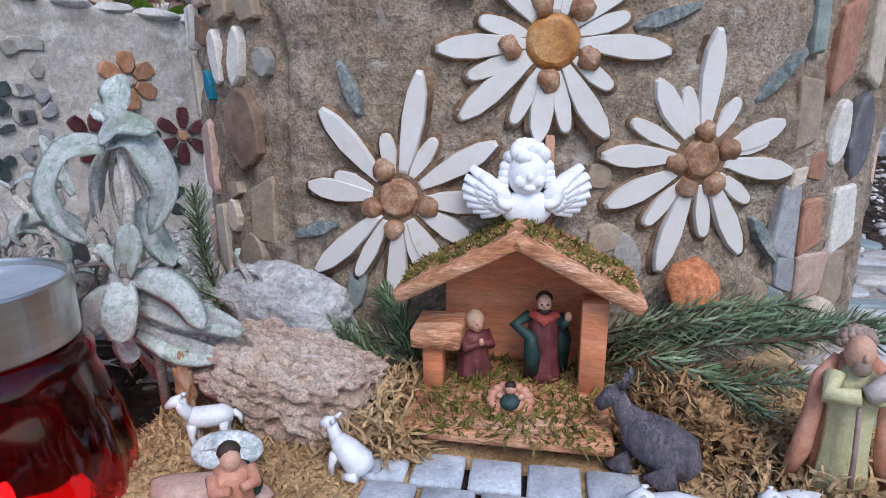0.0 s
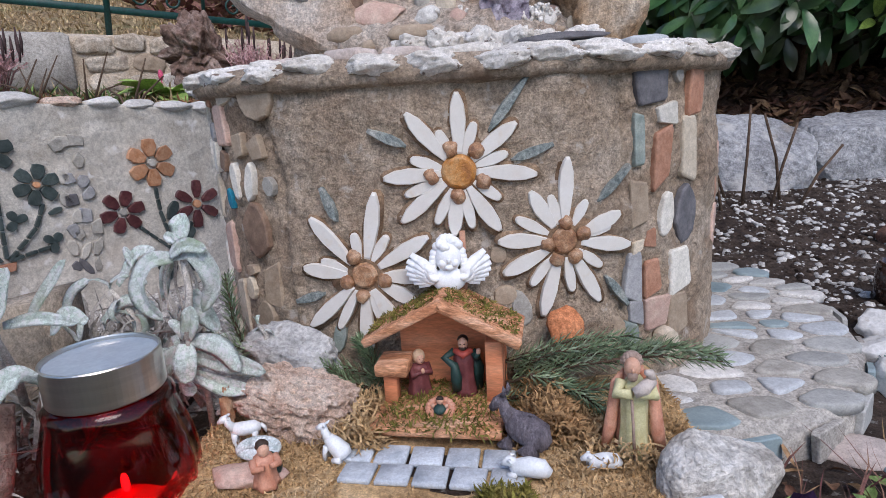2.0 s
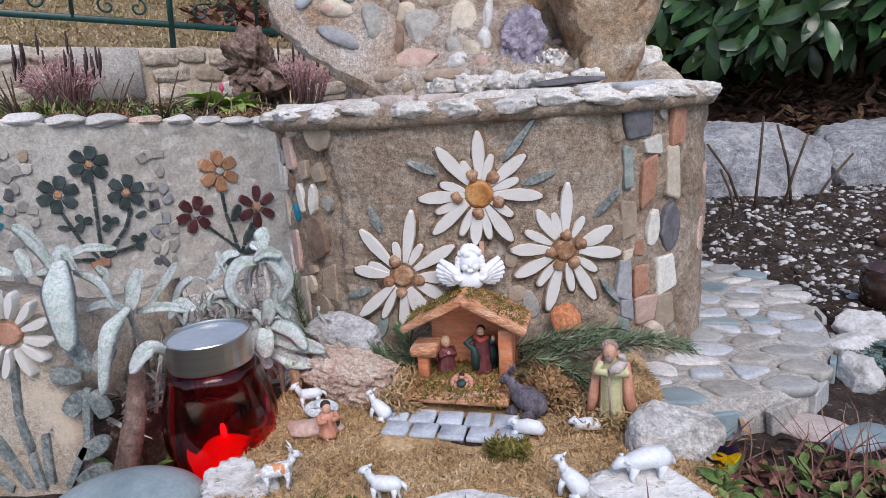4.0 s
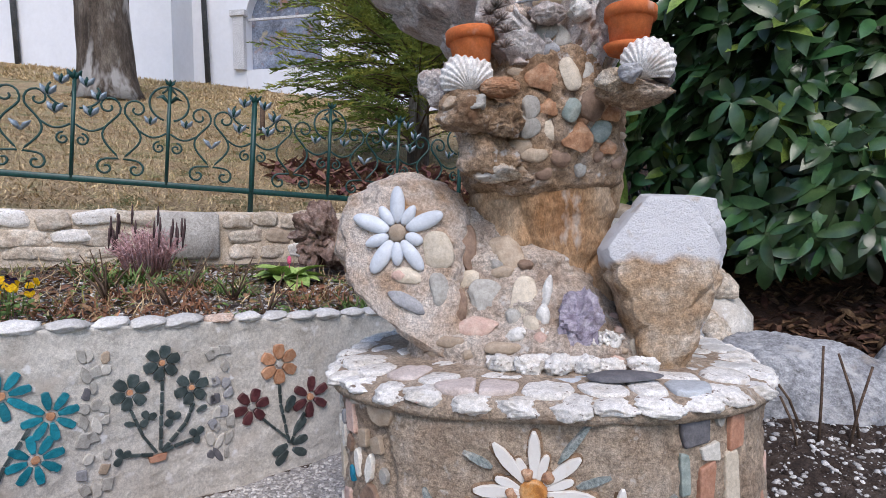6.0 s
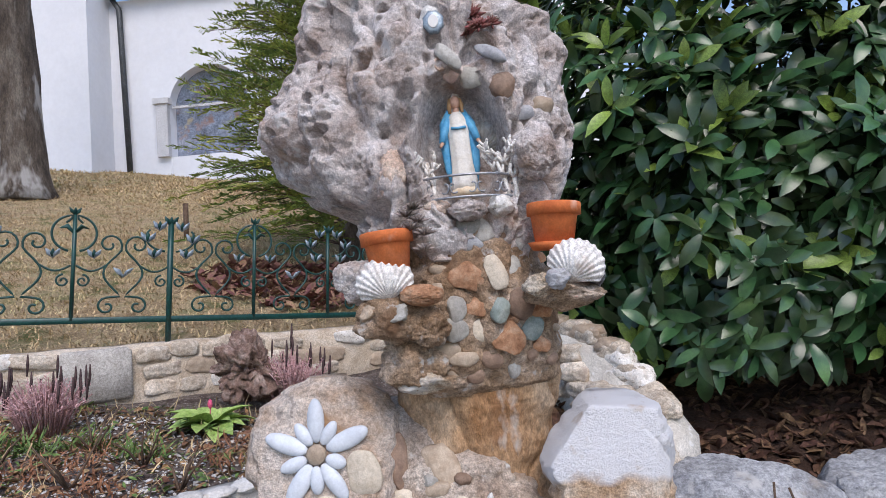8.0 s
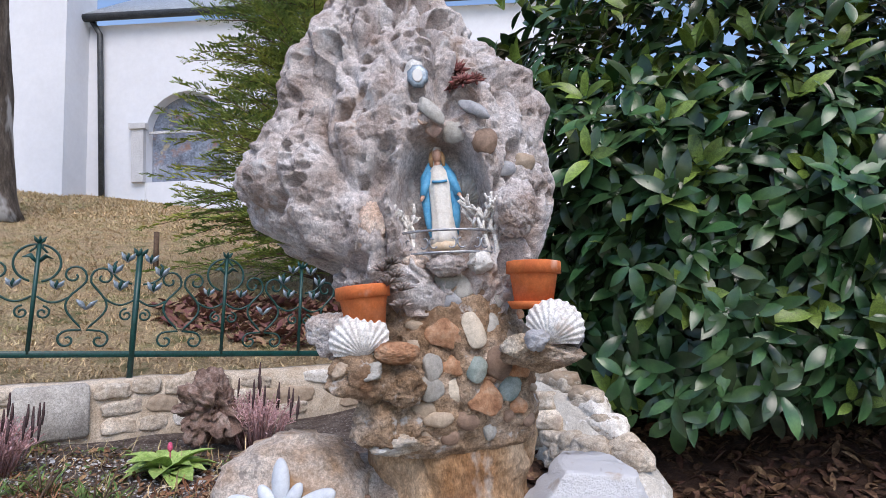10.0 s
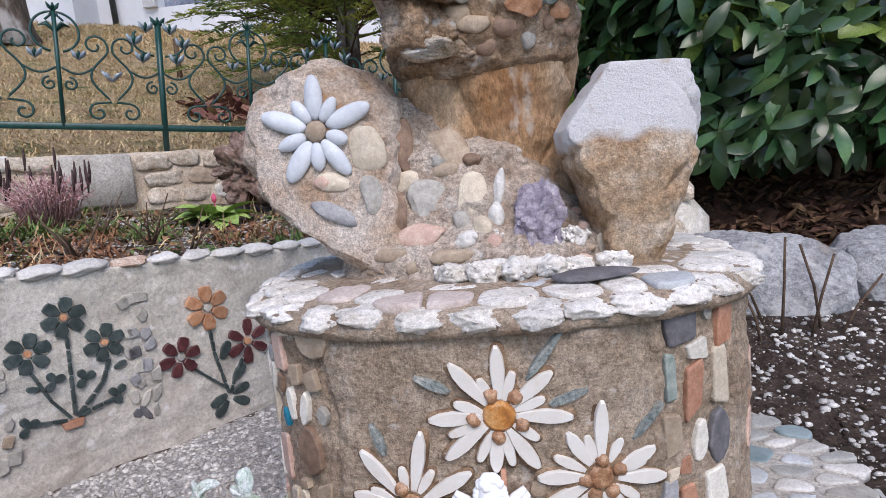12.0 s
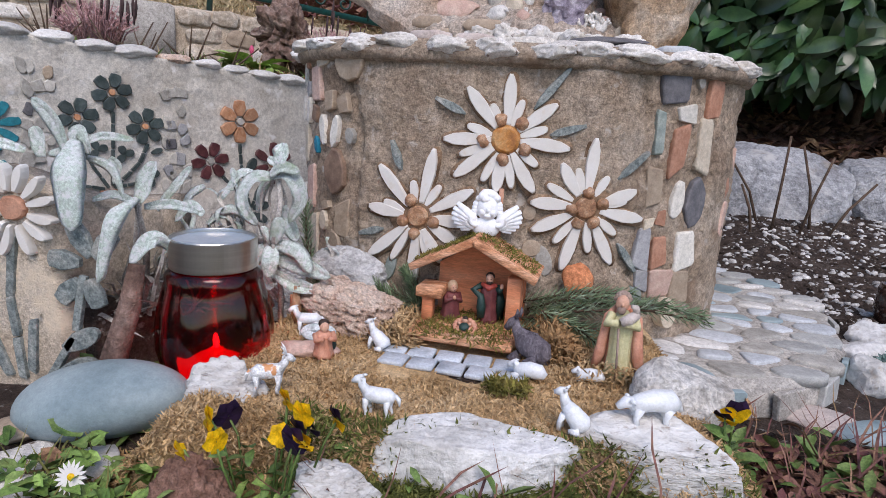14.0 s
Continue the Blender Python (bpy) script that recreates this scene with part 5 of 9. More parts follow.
tagged(part("white_stone", slab_rock(141, (0.105, 0.055, 0.062)), [M["oyster_rock"]], m=pose(0.312, 0.242, 0.122, 0, 6, -6)), "layered white stone edging the moss", "stone")
stone("white_stone", "layered white stone half hidden by pansies", 35, (-0.045, 0.15, 0.09), (0.068, 0.04, 0.042), M["oyster_rock"], (0, 14, 0), cuts=9, sub=5, fine=0.06)
stone("jagged_stone", "crumpled grey-white stone before the lantern", 36, (-0.222, 0.262, 0.112), (0.066, 0.04, 0.075), M["oyster_rock"], (0, -15, 0), cuts=14, sub=5, amp=0.3, fine=0.06)
tagged(part("boulder", slab_rock(147, (0.072, 0.05, 0.06)), [M["beige_rock"]], m=pose(0.362, 0.365, 0.148, 0, 16, 15)), "pale beige rough boulder beside the shepherd", "stone")
stone("brown_stone", "rough brown tuff stone among the pansies", 38, (-0.178, 0.1, 0.11), (0.046, 0.035, 0.048), M["brown_rock"], (0, 0, 10), cuts=9, sub=5, fine=0.08, pits=0.05)
stone("slate_pebble", "large smooth blue-grey river stone", 39, (-0.41, 0.285, 0.098), (0.118, 0.065, 0.05), M["slab_slate"], (0, -9, 8), cuts=0, amp=0.08, freq=0.8, sub=4, fine=0.0)
stone("orange_shard", "orange pointed shard leaning on the wall", 40, (0.238, 0.592, 0.235), (0.028, 0.014, 0.04), M["orange_shard"], (-8, 0, 0), cuts=12, sub=3, amp=0.2)
stone("brick", "pinkish worn brick under the lamb", 41, (-0.17, 0.41, 0.145), (0.055, 0.025, 0.014), TM["pink"], (0, 0, -5), cuts=8, sub=3)
for k, (c, r, yaw) in enumerate((((1.06, 2.03, 0.28), (0.34, 0.22, 0.265), -12), ((1.64, 2.08, 0.26), (0.3, 0.22, 0.26), 8), ((1.98, 2.05, 0.2), (0.28, 0.22, 0.24), -10), ((0.68, 2.2, 0.36), (0.2, 0.16, 0.24), 20))):
    tagged(part("rock", slab_rock(50 + k, r), [M["grey_rock"]], m=pose(*c, 0, 0, yaw)), "large grey boulder edging the soil bed", "stone")
stone("rock", "small brown stone lying on the soil", 57, (1.32, 1.4, 0.14), (0.07, 0.06, 0.05), M["brown_rock"], cuts=9, sub=4)
for k, (x, y, r) in enumerate(((0.83, 0.78, 0.05), (0.89, 0.86, 0.06), (0.78, 0.68, 0.045))):
    stone("edge_stone", "white edging stone beside the apron", 60 + k, (x, y, 0.085), (r * 1.3, r, r * 0.9), M["white_rock"], (0, 0, 40 * k), cuts=10, sub=4, fine=0.06)
for k, (x, y, a) in enumerate(((0.7, 0.5, 20), (0.62, 0.53, -10), (0.76, 0.43, 15))):
    stone("paving_slab", "flat slate slab set in the path", 64 + k, (x, y, 0.062), (0.075, 0.045, 0.016), M["slab_slate"] if k != 1 else M["rim_pink"], (0, 0, a), cuts=10, sub=3, amp=0.1)

# cobbles of the apron, each its own stone
COB = [M["pebble_white"], M["rim_grey"], M["cobble_grey"], M["slab_slate"], M["pebble_white"], TM["grey"], M["cobble_grey"], M["rim_grey"]]
rnd = random.Random(77)
seeds = []
for trial in range(7000):
    a, r = rnd.uniform(-math.pi, math.pi), math.sqrt(rnd.random()) * 0.49
    x, y = AC.x + r * math.cos(a), AC.y + 1.2 * r * math.sin(a)
    if math.hypot(x - AC.x, (y - AC.y) / 1.2) > apron_r(a) - 0.03 or y > 1.5 or x < 0.28 or (x < PC.x + PA and y > face_y(x) - 0.03):
        continue
    rad = 0.066 if noise.noise(Vector((x * 7, y * 7, 0))) > -0.1 else 0.046
    if all(((x - p) * 0.8) ** 2 + ((y - q) * 1.25) ** 2 > rad ** 2 for p, q in seeds):
        seeds.append((x, y))
for c, poly in cells([(x * 0.85, y * 1.2) for x, y in seeds], 0.047, 0.018, rnd):
    poly = [Vector((p.x / 0.85, p.y / 1.2)) for p in poly]
    part("cobble", flat_stone(poly, rnd.uniform(0.003, 0.006), rnd, 0.001), [COB[rnd.randrange(8)]], apron_bed, m=pose(c.x / 0.85, c.y / 1.2, 0.12))
for k in range(9):
    a = radians(-75 + 13 * k)
    r = apron_r(a) + 0.004
    part("edge_slab", piece(rect_pts(rnd.uniform(0.05, 0.075), 0.05, rnd, 0.3), 0.004, 0.9, (M["slab_slate"], M["cement"], M["cobble_grey"])[k % 3]), None, apron_bed, m=pose(AC.x + r * math.cos(a), AC.y + 1.2 * r * math.sin(a), 0.085, 0, 0, math.degrees(math.atan2(math.sin(a), 1.2 * math.cos(a))) + 90))

# pavers before the stable
M["paver"] = mat("grey_paver", [(0.4, 0.44, 0.49), (0.54, 0.58, 0.63), (0.64, 0.68, 0.72)], 40, 0.6, 0.6, 180, 0.002, vary=0.12, grain=0.5)
pavers = thing("paver_mat", "small sheet of grey stone pavers before the stable", "paving", pose(0.045, 0.412, 0.139, 0, 0, -9))
part("backing", Geo().box((0.0, 0, -0.002), (0.2, 0.07, 0.006)), [M["soil"]], pavers)
for i in range(5):
    for j in range(2):
        part("paver", Geo().box((0, 0, 0), (0.039, 0.036, 0.008), bev=0.002), [M["paver"]], pavers, m=pose(-0.092 + 0.0435 * i + (0.012 if j == 1 else 0), 0.022 - 0.0385 * j, 0.006, rnd.uniform(-2, 2), rnd.uniform(-2, 2), rnd.uniform(-3, 3)))

# moss ground: a mound and its strands
def moss_h(x, y):
    e = min(smooth(-0.33, -0.24, x), smooth(0.46, 0.36, x), smooth(0.185, 0.225, y + 0.04 * smooth(0.1, -0.1, x)))
    return 0.055 + 0.088 * e + 0.008 * noise.noise(Vector((x * 14, y * 14, 0))) - 0.006 * smooth(0.45, 0.3, abs(x - 0.045) * 5 + abs(y - 0.405) * 4)


g = Geo()
mx, my = 62, 46
vs = [(-0.36 + 0.84 * i / mx, 0.17 + 0.51 * j / my, moss_h(-0.36 + 0.84 * i / mx, 0.17 + 0.51 * j / my) - (0.06 if j == 0 else 0)) for j in range(my + 1) for i in range(mx + 1)]
g.add(vs, [(j * (mx + 1) + i, j * (mx + 1) + i + 1, (j + 1) * (mx + 1) + i + 1, (j + 1) * (mx + 1) + i) for j in range(my) for i in range(mx)])
moss = tagged(part("moss_ground", g, [M["moss_dry"]]), "dry golden brown moss covering the little landscape", "moss", kind="stuff")


def strands(count, area, height, length, seed, width=0.0016, keep=None, curl=1.0):
    rnd = random.Random(seed)
    g = Geo()
    for _ in range(count):
        x, y = rnd.uniform(area[0], area[1]), rnd.uniform(area[2], area[3])
        if keep and not keep(x, y):
            continue
        z = height(x, y)
        a, ln = rnd.uniform(0, 6.28), length * rnd.uniform(0.5, 1.4)
        p, d = Vector((x, y, z - 0.002)), Vector((math.cos(a), math.sin(a), rnd.uniform(0.4, 1.6))).normalized()
        pts = [p]
        for k in range(3):
            d = (d + curl * Vector((rnd.uniform(-0.7, 0.7), rnd.uniform(-0.7, 0.7), rnd.uniform(-0.7, 0.35)))).normalized()
            p = p + d * ln / 3
            pts.append(p)
        w = Vector((-math.sin(a), math.cos(a), 0.3)).normalized() * width * rnd.uniform(0.6, 1.3)
        n = len(g.v)
        for q in pts[:-1]:
            g.v += [tuple(q - w), tuple(q + w)]
        g.v.append(tuple(pts[-1]))
        g.f += [(n, n + 1, n + 3, n + 2), (n + 2, n + 3, n + 5, n + 4), (n + 4, n + 5, n + 6)]
        g.m += [0, 0, 0]
    return g


def off_pavers(x, y):
    return not (-0.055 < x < 0.14 and 0.36 + 0.02 * noise.noise(Vector((x * 20, 0, 0))) < y < 0.46) and not (-0.02 < x < 0.145 and 0.45 < y < 0.6)


part("strands", strands(46000, (-0.31, 0.44, 0.165, 0.62), moss_h, 0.013, 5, 0.0012, keep=off_pavers, curl=1.3), [M["moss_dry"]], moss)
part("strands", strands(14000, (-0.36, 0.46, 0.165, 0.24), moss_h, 0.014, 15, 0.0013, curl=1.3), [M["moss_dry"]], moss)
M["moss_red"] = mat("russet_moss", [(0.32, 0.17, 0.075), (0.52, 0.34, 0.17)], 20, 1, 0.4, 120, 0.003, vary=0.25, island=True)
clump = tagged(part("moss_clump", strands(1500, (-0.09, -0.01, 0.45, 0.56), lambda x, y: 0.145 + 0.035 * smooth(0.05, 0.0, abs(x + 0.05)) * rnd.random(), 0.026, 6), [M["moss_dry"]]), "curly russet moss heaped beside the stable", "moss", kind="stuff")
clump = tagged(part("moss_clump", strands(4200, (0.14, 0.26, 0.44, 0.56), lambda x, y: 0.145 + 0.05 * smooth(0.06, 0.0, abs(x - 0.2)) * rnd.random(), 0.017, 7), [M["moss_red"]]), "curly russet moss heaped behind the donkey", "moss", kind="stuff")
clump = tagged(part("moss_clump", strands(1500, (0.2, 0.36, 0.38, 0.5), lambda x, y: 0.145 + 0.03 * smooth(0.08, 0.0, abs(x - 0.28)) * rnd.random(), 0.016, 77), [M["moss_dry"]]), "curly dry moss round the shepherd", "moss", kind="stuff")
tagged(part("green_moss", strands(700, (0.105, 0.155, 0.33, 0.36), lambda x, y: 0.148, 0.018, 8), [M["moss_green"]]), "small tuft of fresh green moss", "moss", kind="stuff")
floor_moss = strands(2200, (-0.075, 0.078, -0.075, 0.065), lambda x, y: 0.016, 0.014, 9, 0.0011)
part("moss_floor", floor_moss, [M["moss_green"]], stable, "green and yellow moss on the stable floor")
for sgn in (-1, 1):
    rm = strands(1100, (0.0, 0.108, 0.0, 0.08), lambda x, y: 0.006 + 0.003 * (0.5 + noise.noise(Vector((x * 60, y * 60, 0)))), 0.0065, 10 + sgn, 0.001)
    part("roof_moss", rm, [M["moss_green"]], stable, "yellow-green moss on the roof", m=pose(0.003, 0, 0.157, 0, 27, 0) if sgn > 0 else pose(0.003, 0, 0.157, 0, -27, 0) @ pose(-0.112, 0, 0))

# ---- figures ----
def sheep_geo(style):
    g = Geo()
    if style == "stand":
        g.tube([(-0.02, 0, 0.026), (-0.012, 0, 0.028), (0.0, 0, 0.0275), (0.012, 0, 0.0285), (0.019, 0, 0.027)], [0.005, 0.0095, 0.0098, 0.0092, 0.004], seg=12)
        for x, y in ((-0.014, -0.005), (-0.012, 0.005), (0.012, -0.005), (0.014, 0.005)):
            g.tube([(x, y, 0.024), (x + 0.001, y * 1.1, 0.012), (x - 0.001, y * 1.1, 0.006), (x, y * 1.1, 0.0)], [0.0045, 0.0026, 0.0022, 0.0028], seg=7)
        g.tube([(0.014, 0, 0.03), (0.021, 0, 0.039), (0.022, 0, 0.046)], [0.007, 0.005, 0.005], seg=9)
        g.tube([(0.02, 0, 0.047), (0.027, 0, 0.045), (0.033, 0, 0.041)], [0.005, 0.005, 0.0026], seg=9)
        for s in (-1, 1):
            g.tube([(0.02, s * 0.004, 0.049), (0.018, s * 0.009, 0.048)], [0.0022, 0.0012], seg=6, flat=0.5)
        g.tube([(-0.02, 0, 0.03), (-0.025, 0, 0.025), (-0.026, 0, 0.017)], [0.003, 0.0028, 0.001], seg=6)
    elif style == "graze":
        g.tube([(-0.024, 0, 0.019), (-0.015, 0, 0.0235), (0.0, 0, 0.024), (0.014, 0, 0.021), (0.022, 0, 0.019)], [0.005, 0.011, 0.0105, 0.009, 0.006], seg=12)
        g.tube([(0.018, 0, 0.021), (0.026, 0, 0.022), (0.034, 0, 0.017)], [0.006, 0.0058, 0.003], seg=9)
        for x, y in ((-0.016, -0.006), (-0.014, 0.006), (0.012, -0.006), (0.014, 0.006)):
            g.tube([(x, y, 0.018), (x + 0.003, y, 0.008), (x + 0.001, y, 0.0)], [0.005, 0.0028, 0.0028], seg=7)
        for s in (-1, 1):
            g.tube([(0.024, s * 0.005, 0.026), (0.02, s * 0.009, 0.024)], [0.0022, 0.0012], seg=6)
        g.tube([(-0.024, 0, 0.021), (-0.028, 0, 0.014)], [0.003, 0.0015], seg=6)
    elif style == "sit":
        g.tube([(-0.014, 0, 0.006), (-0.01, 0, 0.012), (0.0, 0, 0.022), (0.008, 0, 0.03)], [0.01, 0.0125, 0.0105, 0.007], seg=12)
        g.tube([(0.007, 0, 0.028), (0.011, 0, 0.038), (0.012, 0, 0.043)], [0.007, 0.005, 0.0045], seg=9)
        g.tube([(0.01, 0, 0.045), (0.016, 0, 0.044), (0.022, 0, 0.041)], [0.005, 0.0048, 0.0026], seg=9)
        for s in (-1, 1):
            g.tube([(0.008, s * 0.005, 0.02), (0.012, s * 0.005, 0.01), (0.012, s * 0.005, 0)], [0.0045, 0.003, 0.003], seg=7)
            g.tube([(-0.012, s * 0.009, 0.006), (0.0, s * 0.009, 0.003)], [0.006, 0.003], seg=7)
            g.tube([(0.01, s * 0.004, 0.047), (0.007, s * 0.007, 0.05)], [0.0022, 0.001], seg=6)
    else:
        g.tube([(-0.022, 0, 0.006), (-0.014, 0, 0.011), (0.0, 0, 0.012), (0.014, 0, 0.01), (0.02, 0, 0.009)], [0.005, 0.0105, 0.011, 0.009, 0.005], seg=12)
        g.tube([(0.014, 0, 0.013), (0.022, 0, 0.017), (0.03, 0, 0.013)], [0.006, 0.006, 0.003], seg=9)
        for s in (-1, 1):
            g.tube([(0.012, s * 0.007, 0.005), (0.022, s * 0.006, 0.003)], [0.004, 0.003], seg=7)
            g.tube([(0.021, s * 0.005, 0.02), (0.017, s * 0.009, 0.019)], [0.0022, 0.001], seg=6)
    return g


for style, x, y, z, yaw, sc, label in (("stand", -0.022, 0.24, 0.143, 175, 1.0, "white lamb figurine standing on the moss"), ("sit", 0.205, 0.25, 0.147, 160, 1.05, "white lamb figurine sitting on the edging stone"), ("graze", 0.296, 0.258, 0.162, 190, 1.25, "white grazing lamb figurine on the layered stone"),
                                       ("lie", 0.245, 0.395, 0.147, 175, 0.85, "small white lamb figurine lying at the shepherd's feet"), ("lie", 0.16, 0.385, 0.147, 165, 1.05, "white lamb figurine lying beside the pavers"), ("sit", -0.068, 0.437, 0.146, 165, 0.95, "white lamb figurine sitting before the tufa stone"),
                                       ("stand", -0.19, 0.478, 0.143, 195, 0.95, "white lamb figurine with its head turned back")):
    tagged(part("lamb", sheep_geo(style), [M["white_figure"]], m=pose(x, y, z, 0, 0, yaw) @ Matrix.Diagonal((sc, sc, sc, 1))), label, "figurine", "flock of lambs")
M["goat_patch"] = mat("figurine_with_orange_patches", [(0.75, 0.76, 0.77), (0.8, 0.8, 0.8)], 60, 0.5, 0.2, 150, 0.001, spots=[((0.6, 0.28, 0.12), 45, 0.57, 0.62)])
g = sheep_geo("stand")
for s in (-1, 1):
    g.tube([(0.022, s * 0.003, 0.049), (0.02, s * 0.005, 0.057), (0.016, s * 0.007, 0.063)], [0.002, 0.0014, 0.0005], seg=6)
tagged(part("goat", g, [M["goat_patch"]], m=pose(-0.168, 0.262, 0.148, 0, 0, 20)), "white and orange goat figurine with horns", "figurine")
M["figure_base"] = mat("green_edged_base", [(0.6, 0.66, 0.68), (0.7, 0.75, 0.76), (0.2, 0.28, 0.27)], 40, 0.5, 0.2, 120, 0.001)
g = Geo()
ro = [[((0.027 + o) * math.cos(2 * math.pi * i / 24), (0.014 + o) * math.sin(2 * math.pi * i / 24), z) for i in range(24)] for o, z in ((0, 0), (0.001, 0.006), (-0.002, 0.009), (-0.016, 0.009), (-0.017, 0.001))]
g.rings(ro)
tagged(part("upturned_base", g, [M["figure_base"]], m=pose(-0.163, 0.447, 0.158, 48, 0, 5)), "upturned white figurine base with a hole", "figurine")

# donkey
M["donkey"] = mat("grey_brown_hide", [(0.13, 0.11, 0.13), (0.22, 0.19, 0.22), (0.32, 0.28, 0.31)], 110, 0.6, 1.0, 260, 0.006, stretch=(1, 1, 0.4), spec=0.4)
g = Geo()
g.tube([(-0.028, 0, 0.012), (-0.02, 0, 0.02), (-0.004, 0, 0.026), (0.012, 0, 0.028), (0.022, 0, 0.026)], [0.009, 0.0175, 0.0175, 0.0155, 0.009], seg=14)
g.tube([(0.015, 0, 0.03), (0.026, 0, 0.043), (0.03, 0, 0.052)], [0.011, 0.0075, 0.006], seg=10)
g.tube([(0.027, 0, 0.054), (0.037, 0, 0.048), (0.044, 0, 0.04)], [0.007, 0.0065, 0.0045], seg=10)
for s in (-1, 1):
    g.tube([(0.026, s * 0.004, 0.058), (0.023, s * 0.006, 0.066), (0.024, s * 0.006, 0.071)], [0.003, 0.003, 0.0006], seg=7, flat=0.5)
    g.tube([(0.014, s * 0.011, 0.012), (0.028, s * 0.01, 0.005), (0.016, s * 0.012, 0.004)], [0.008, 0.0055, 0.004], seg=8)
    g.tube([(-0.02, s * 0.013, 0.012), (-0.002, s * 0.017, 0.006), (-0.016, s * 0.018, 0.004)], [0.011, 0.0065, 0.004], seg=8)
g.tube([(0.02, 0, 0.045), (0.01, 0, 0.042), (-0.01, 0, 0.043)], [0.003, 0.003, 0.002], seg=6)
tagged(part("donkey", g, [M["donkey"]], m=pose(0.162, 0.44, 0.143, 0, 0, 148) @ Matrix.Diagonal((1.0, 1.0, 1.18, 1))), "grey-brown donkey figurine lying beside the pavers", "figurine")

# robed figures: one mesh each
def cloth(name, c1, c2, sc=60):
    return mat(name, [c1, c2], sc, 0.5, 0.5, 150, 0.002, spec=0.4, grain=0.3)


M["skin"] = cloth("painted_skin", (0.55, 0.3, 0.2), (0.66, 0.4, 0.29))
M["hair_grey"] = cloth("painted_grey_brown_hair", (0.25, 0.17, 0.13), (0.4, 0.3, 0.25))
M["hair_dark"] = cloth("painted_dark_hair", (0.025, 0.015, 0.01), (0.06, 0.035, 0.025))
M["robe_plum"] = cloth("painted_plum_robe", (0.09, 0.02, 0.025), (0.2, 0.06, 0.06))
M["robe_green"] = cloth("painted_dark_green_cloak", (0.008, 0.03, 0.028), (0.03, 0.07, 0.06))
M["robe_red"] = cloth("painted_red_scarf", (0.35, 0.05, 0.04), (0.45, 0.1, 0.07))
M["robe_yellow"] = cloth("painted_yellow_green_robe", (0.5, 0.47, 0.24), (0.66, 0.62, 0.38))
M["robe_orange"] = cloth("painted_salmon_cloak", (0.5, 0.2, 0.12), (0.68, 0.36, 0.25))
M["lamb_grey"] = cloth("painted_grey_lamb", (0.45, 0.38, 0.34), (0.6, 0.53, 0.48))
M["veil"] = cloth("painted_tan_veil", (0.5, 0.33, 0.2), (0.66, 0.48, 0.34))
M["blue_cloth"] = cloth("painted_blue_mantle", (0.05, 0.27, 0.5), (0.13, 0.4, 0.62))
M["white_cloth"] = cloth("painted_white_gown", (0.66, 0.61, 0.54), (0.78, 0.75, 0.7))


def robe(g, h, w, d, mt, folds=7, amp=0.12, seed=0, lean=0.0, top=0.62):
    """A folded garment from the ground to the shoulders."""
    prof = [(0.0, 1.0), (0.12, 0.92), (0.35, 0.8), (0.55, 0.78), (0.75, 0.82), (0.9, 0.74), (1.0, 0.35)]
    rs = []
    for t, k in prof:
        z = h * top * t
        rs.append([(w / 2 * k * (1 + amp * (1 - t * 0.7) * math.sin(folds * a + seed + 2 * t)) * math.cos(a) + lean * t, d / 2 * k * (1 + amp * (1 - t * 0.7) * math.sin(folds * a + seed + 2 * t)) * math.sin(a), z) for a in [2 * math.pi * i / 30 for i in range(30)]])
    g.rings(rs, mt)


# standing shepherd with a lamb on his shoulder
g = Geo()
robe(g, 0.108, 0.036, 0.03, 0, 9, 0.12, 1, top=0.82)
for s in (-1, 1):
    # cloak falling from the shoulder to the ground, its hem turned out
    g.tube([(s * 0.009, 0.008, 0.09), (s * 0.019, 0.004, 0.078), (s * 0.022, 0.0, 0.055), (s * 0.025, 0.0, 0.028), (s * 0.03, 0.002, 0.006)], [0.005, 0.0068, 0.0072, 0.0085, 0.006], 1, 12, flat=0.7)
    g.tube([(s * 0.014, -0.004, 0.083), (s * 0.019, -0.014, 0.073), (s * 0.004, -0.021, 0.077)], [0.0065, 0.0062, 0.0048], 0, 9)
g.tube([(0, 0.012, 0.09), (0, 0.017, 0.05), (0, 0.019, 0.006)], [0.014, 0.021, 0.026], 1, 14, flat=0.45)
g.ball((-0.003, -0.005, 0.0985), (0.0088, 0.0092, 0.0108), 2, 14, 9)
g.ball((-0.003, -0.0115, 0.0915), (0.0058, 0.0045, 0.006), 3, 10, 6)
g.ball((-0.003, -0.0145, 0.0985), (0.0016, 0.002, 0.0028), 2, 7, 5)
for k in range(40):
    a, b = 2.4 * k, 0.15 + 1.45 * k / 40
    g.ball((-0.003 + 0.0095 * math.sin(b) * math.cos(a), 0.002 + 0.0092 * math.sin(b) * math.sin(a) * (1 if math.sin(a) > 0 else 0.35), 0.1015 + 0.0092 * math.cos(b)), 0.0031, 3, 7, 5)
g.tube([(-0.002, -0.022, 0.078), (0.008, -0.02, 0.083), (0.017, -0.012, 0.089)], [0.0055, 0.0075, 0.006], 4, 10)
g.tube([(0.016, -0.013, 0.09), (0.014, -0.016, 0.098), (0.009, -0.019, 0.1)], [0.0052, 0.0046, 0.0026], 4, 9)
g.tube([(-0.004, -0.021, 0.07), (-0.002, -0.0215, 0.04), (0.0, -0.021, 0.004)], [0.0016, 0.0016, 0.0018], 3, 6)
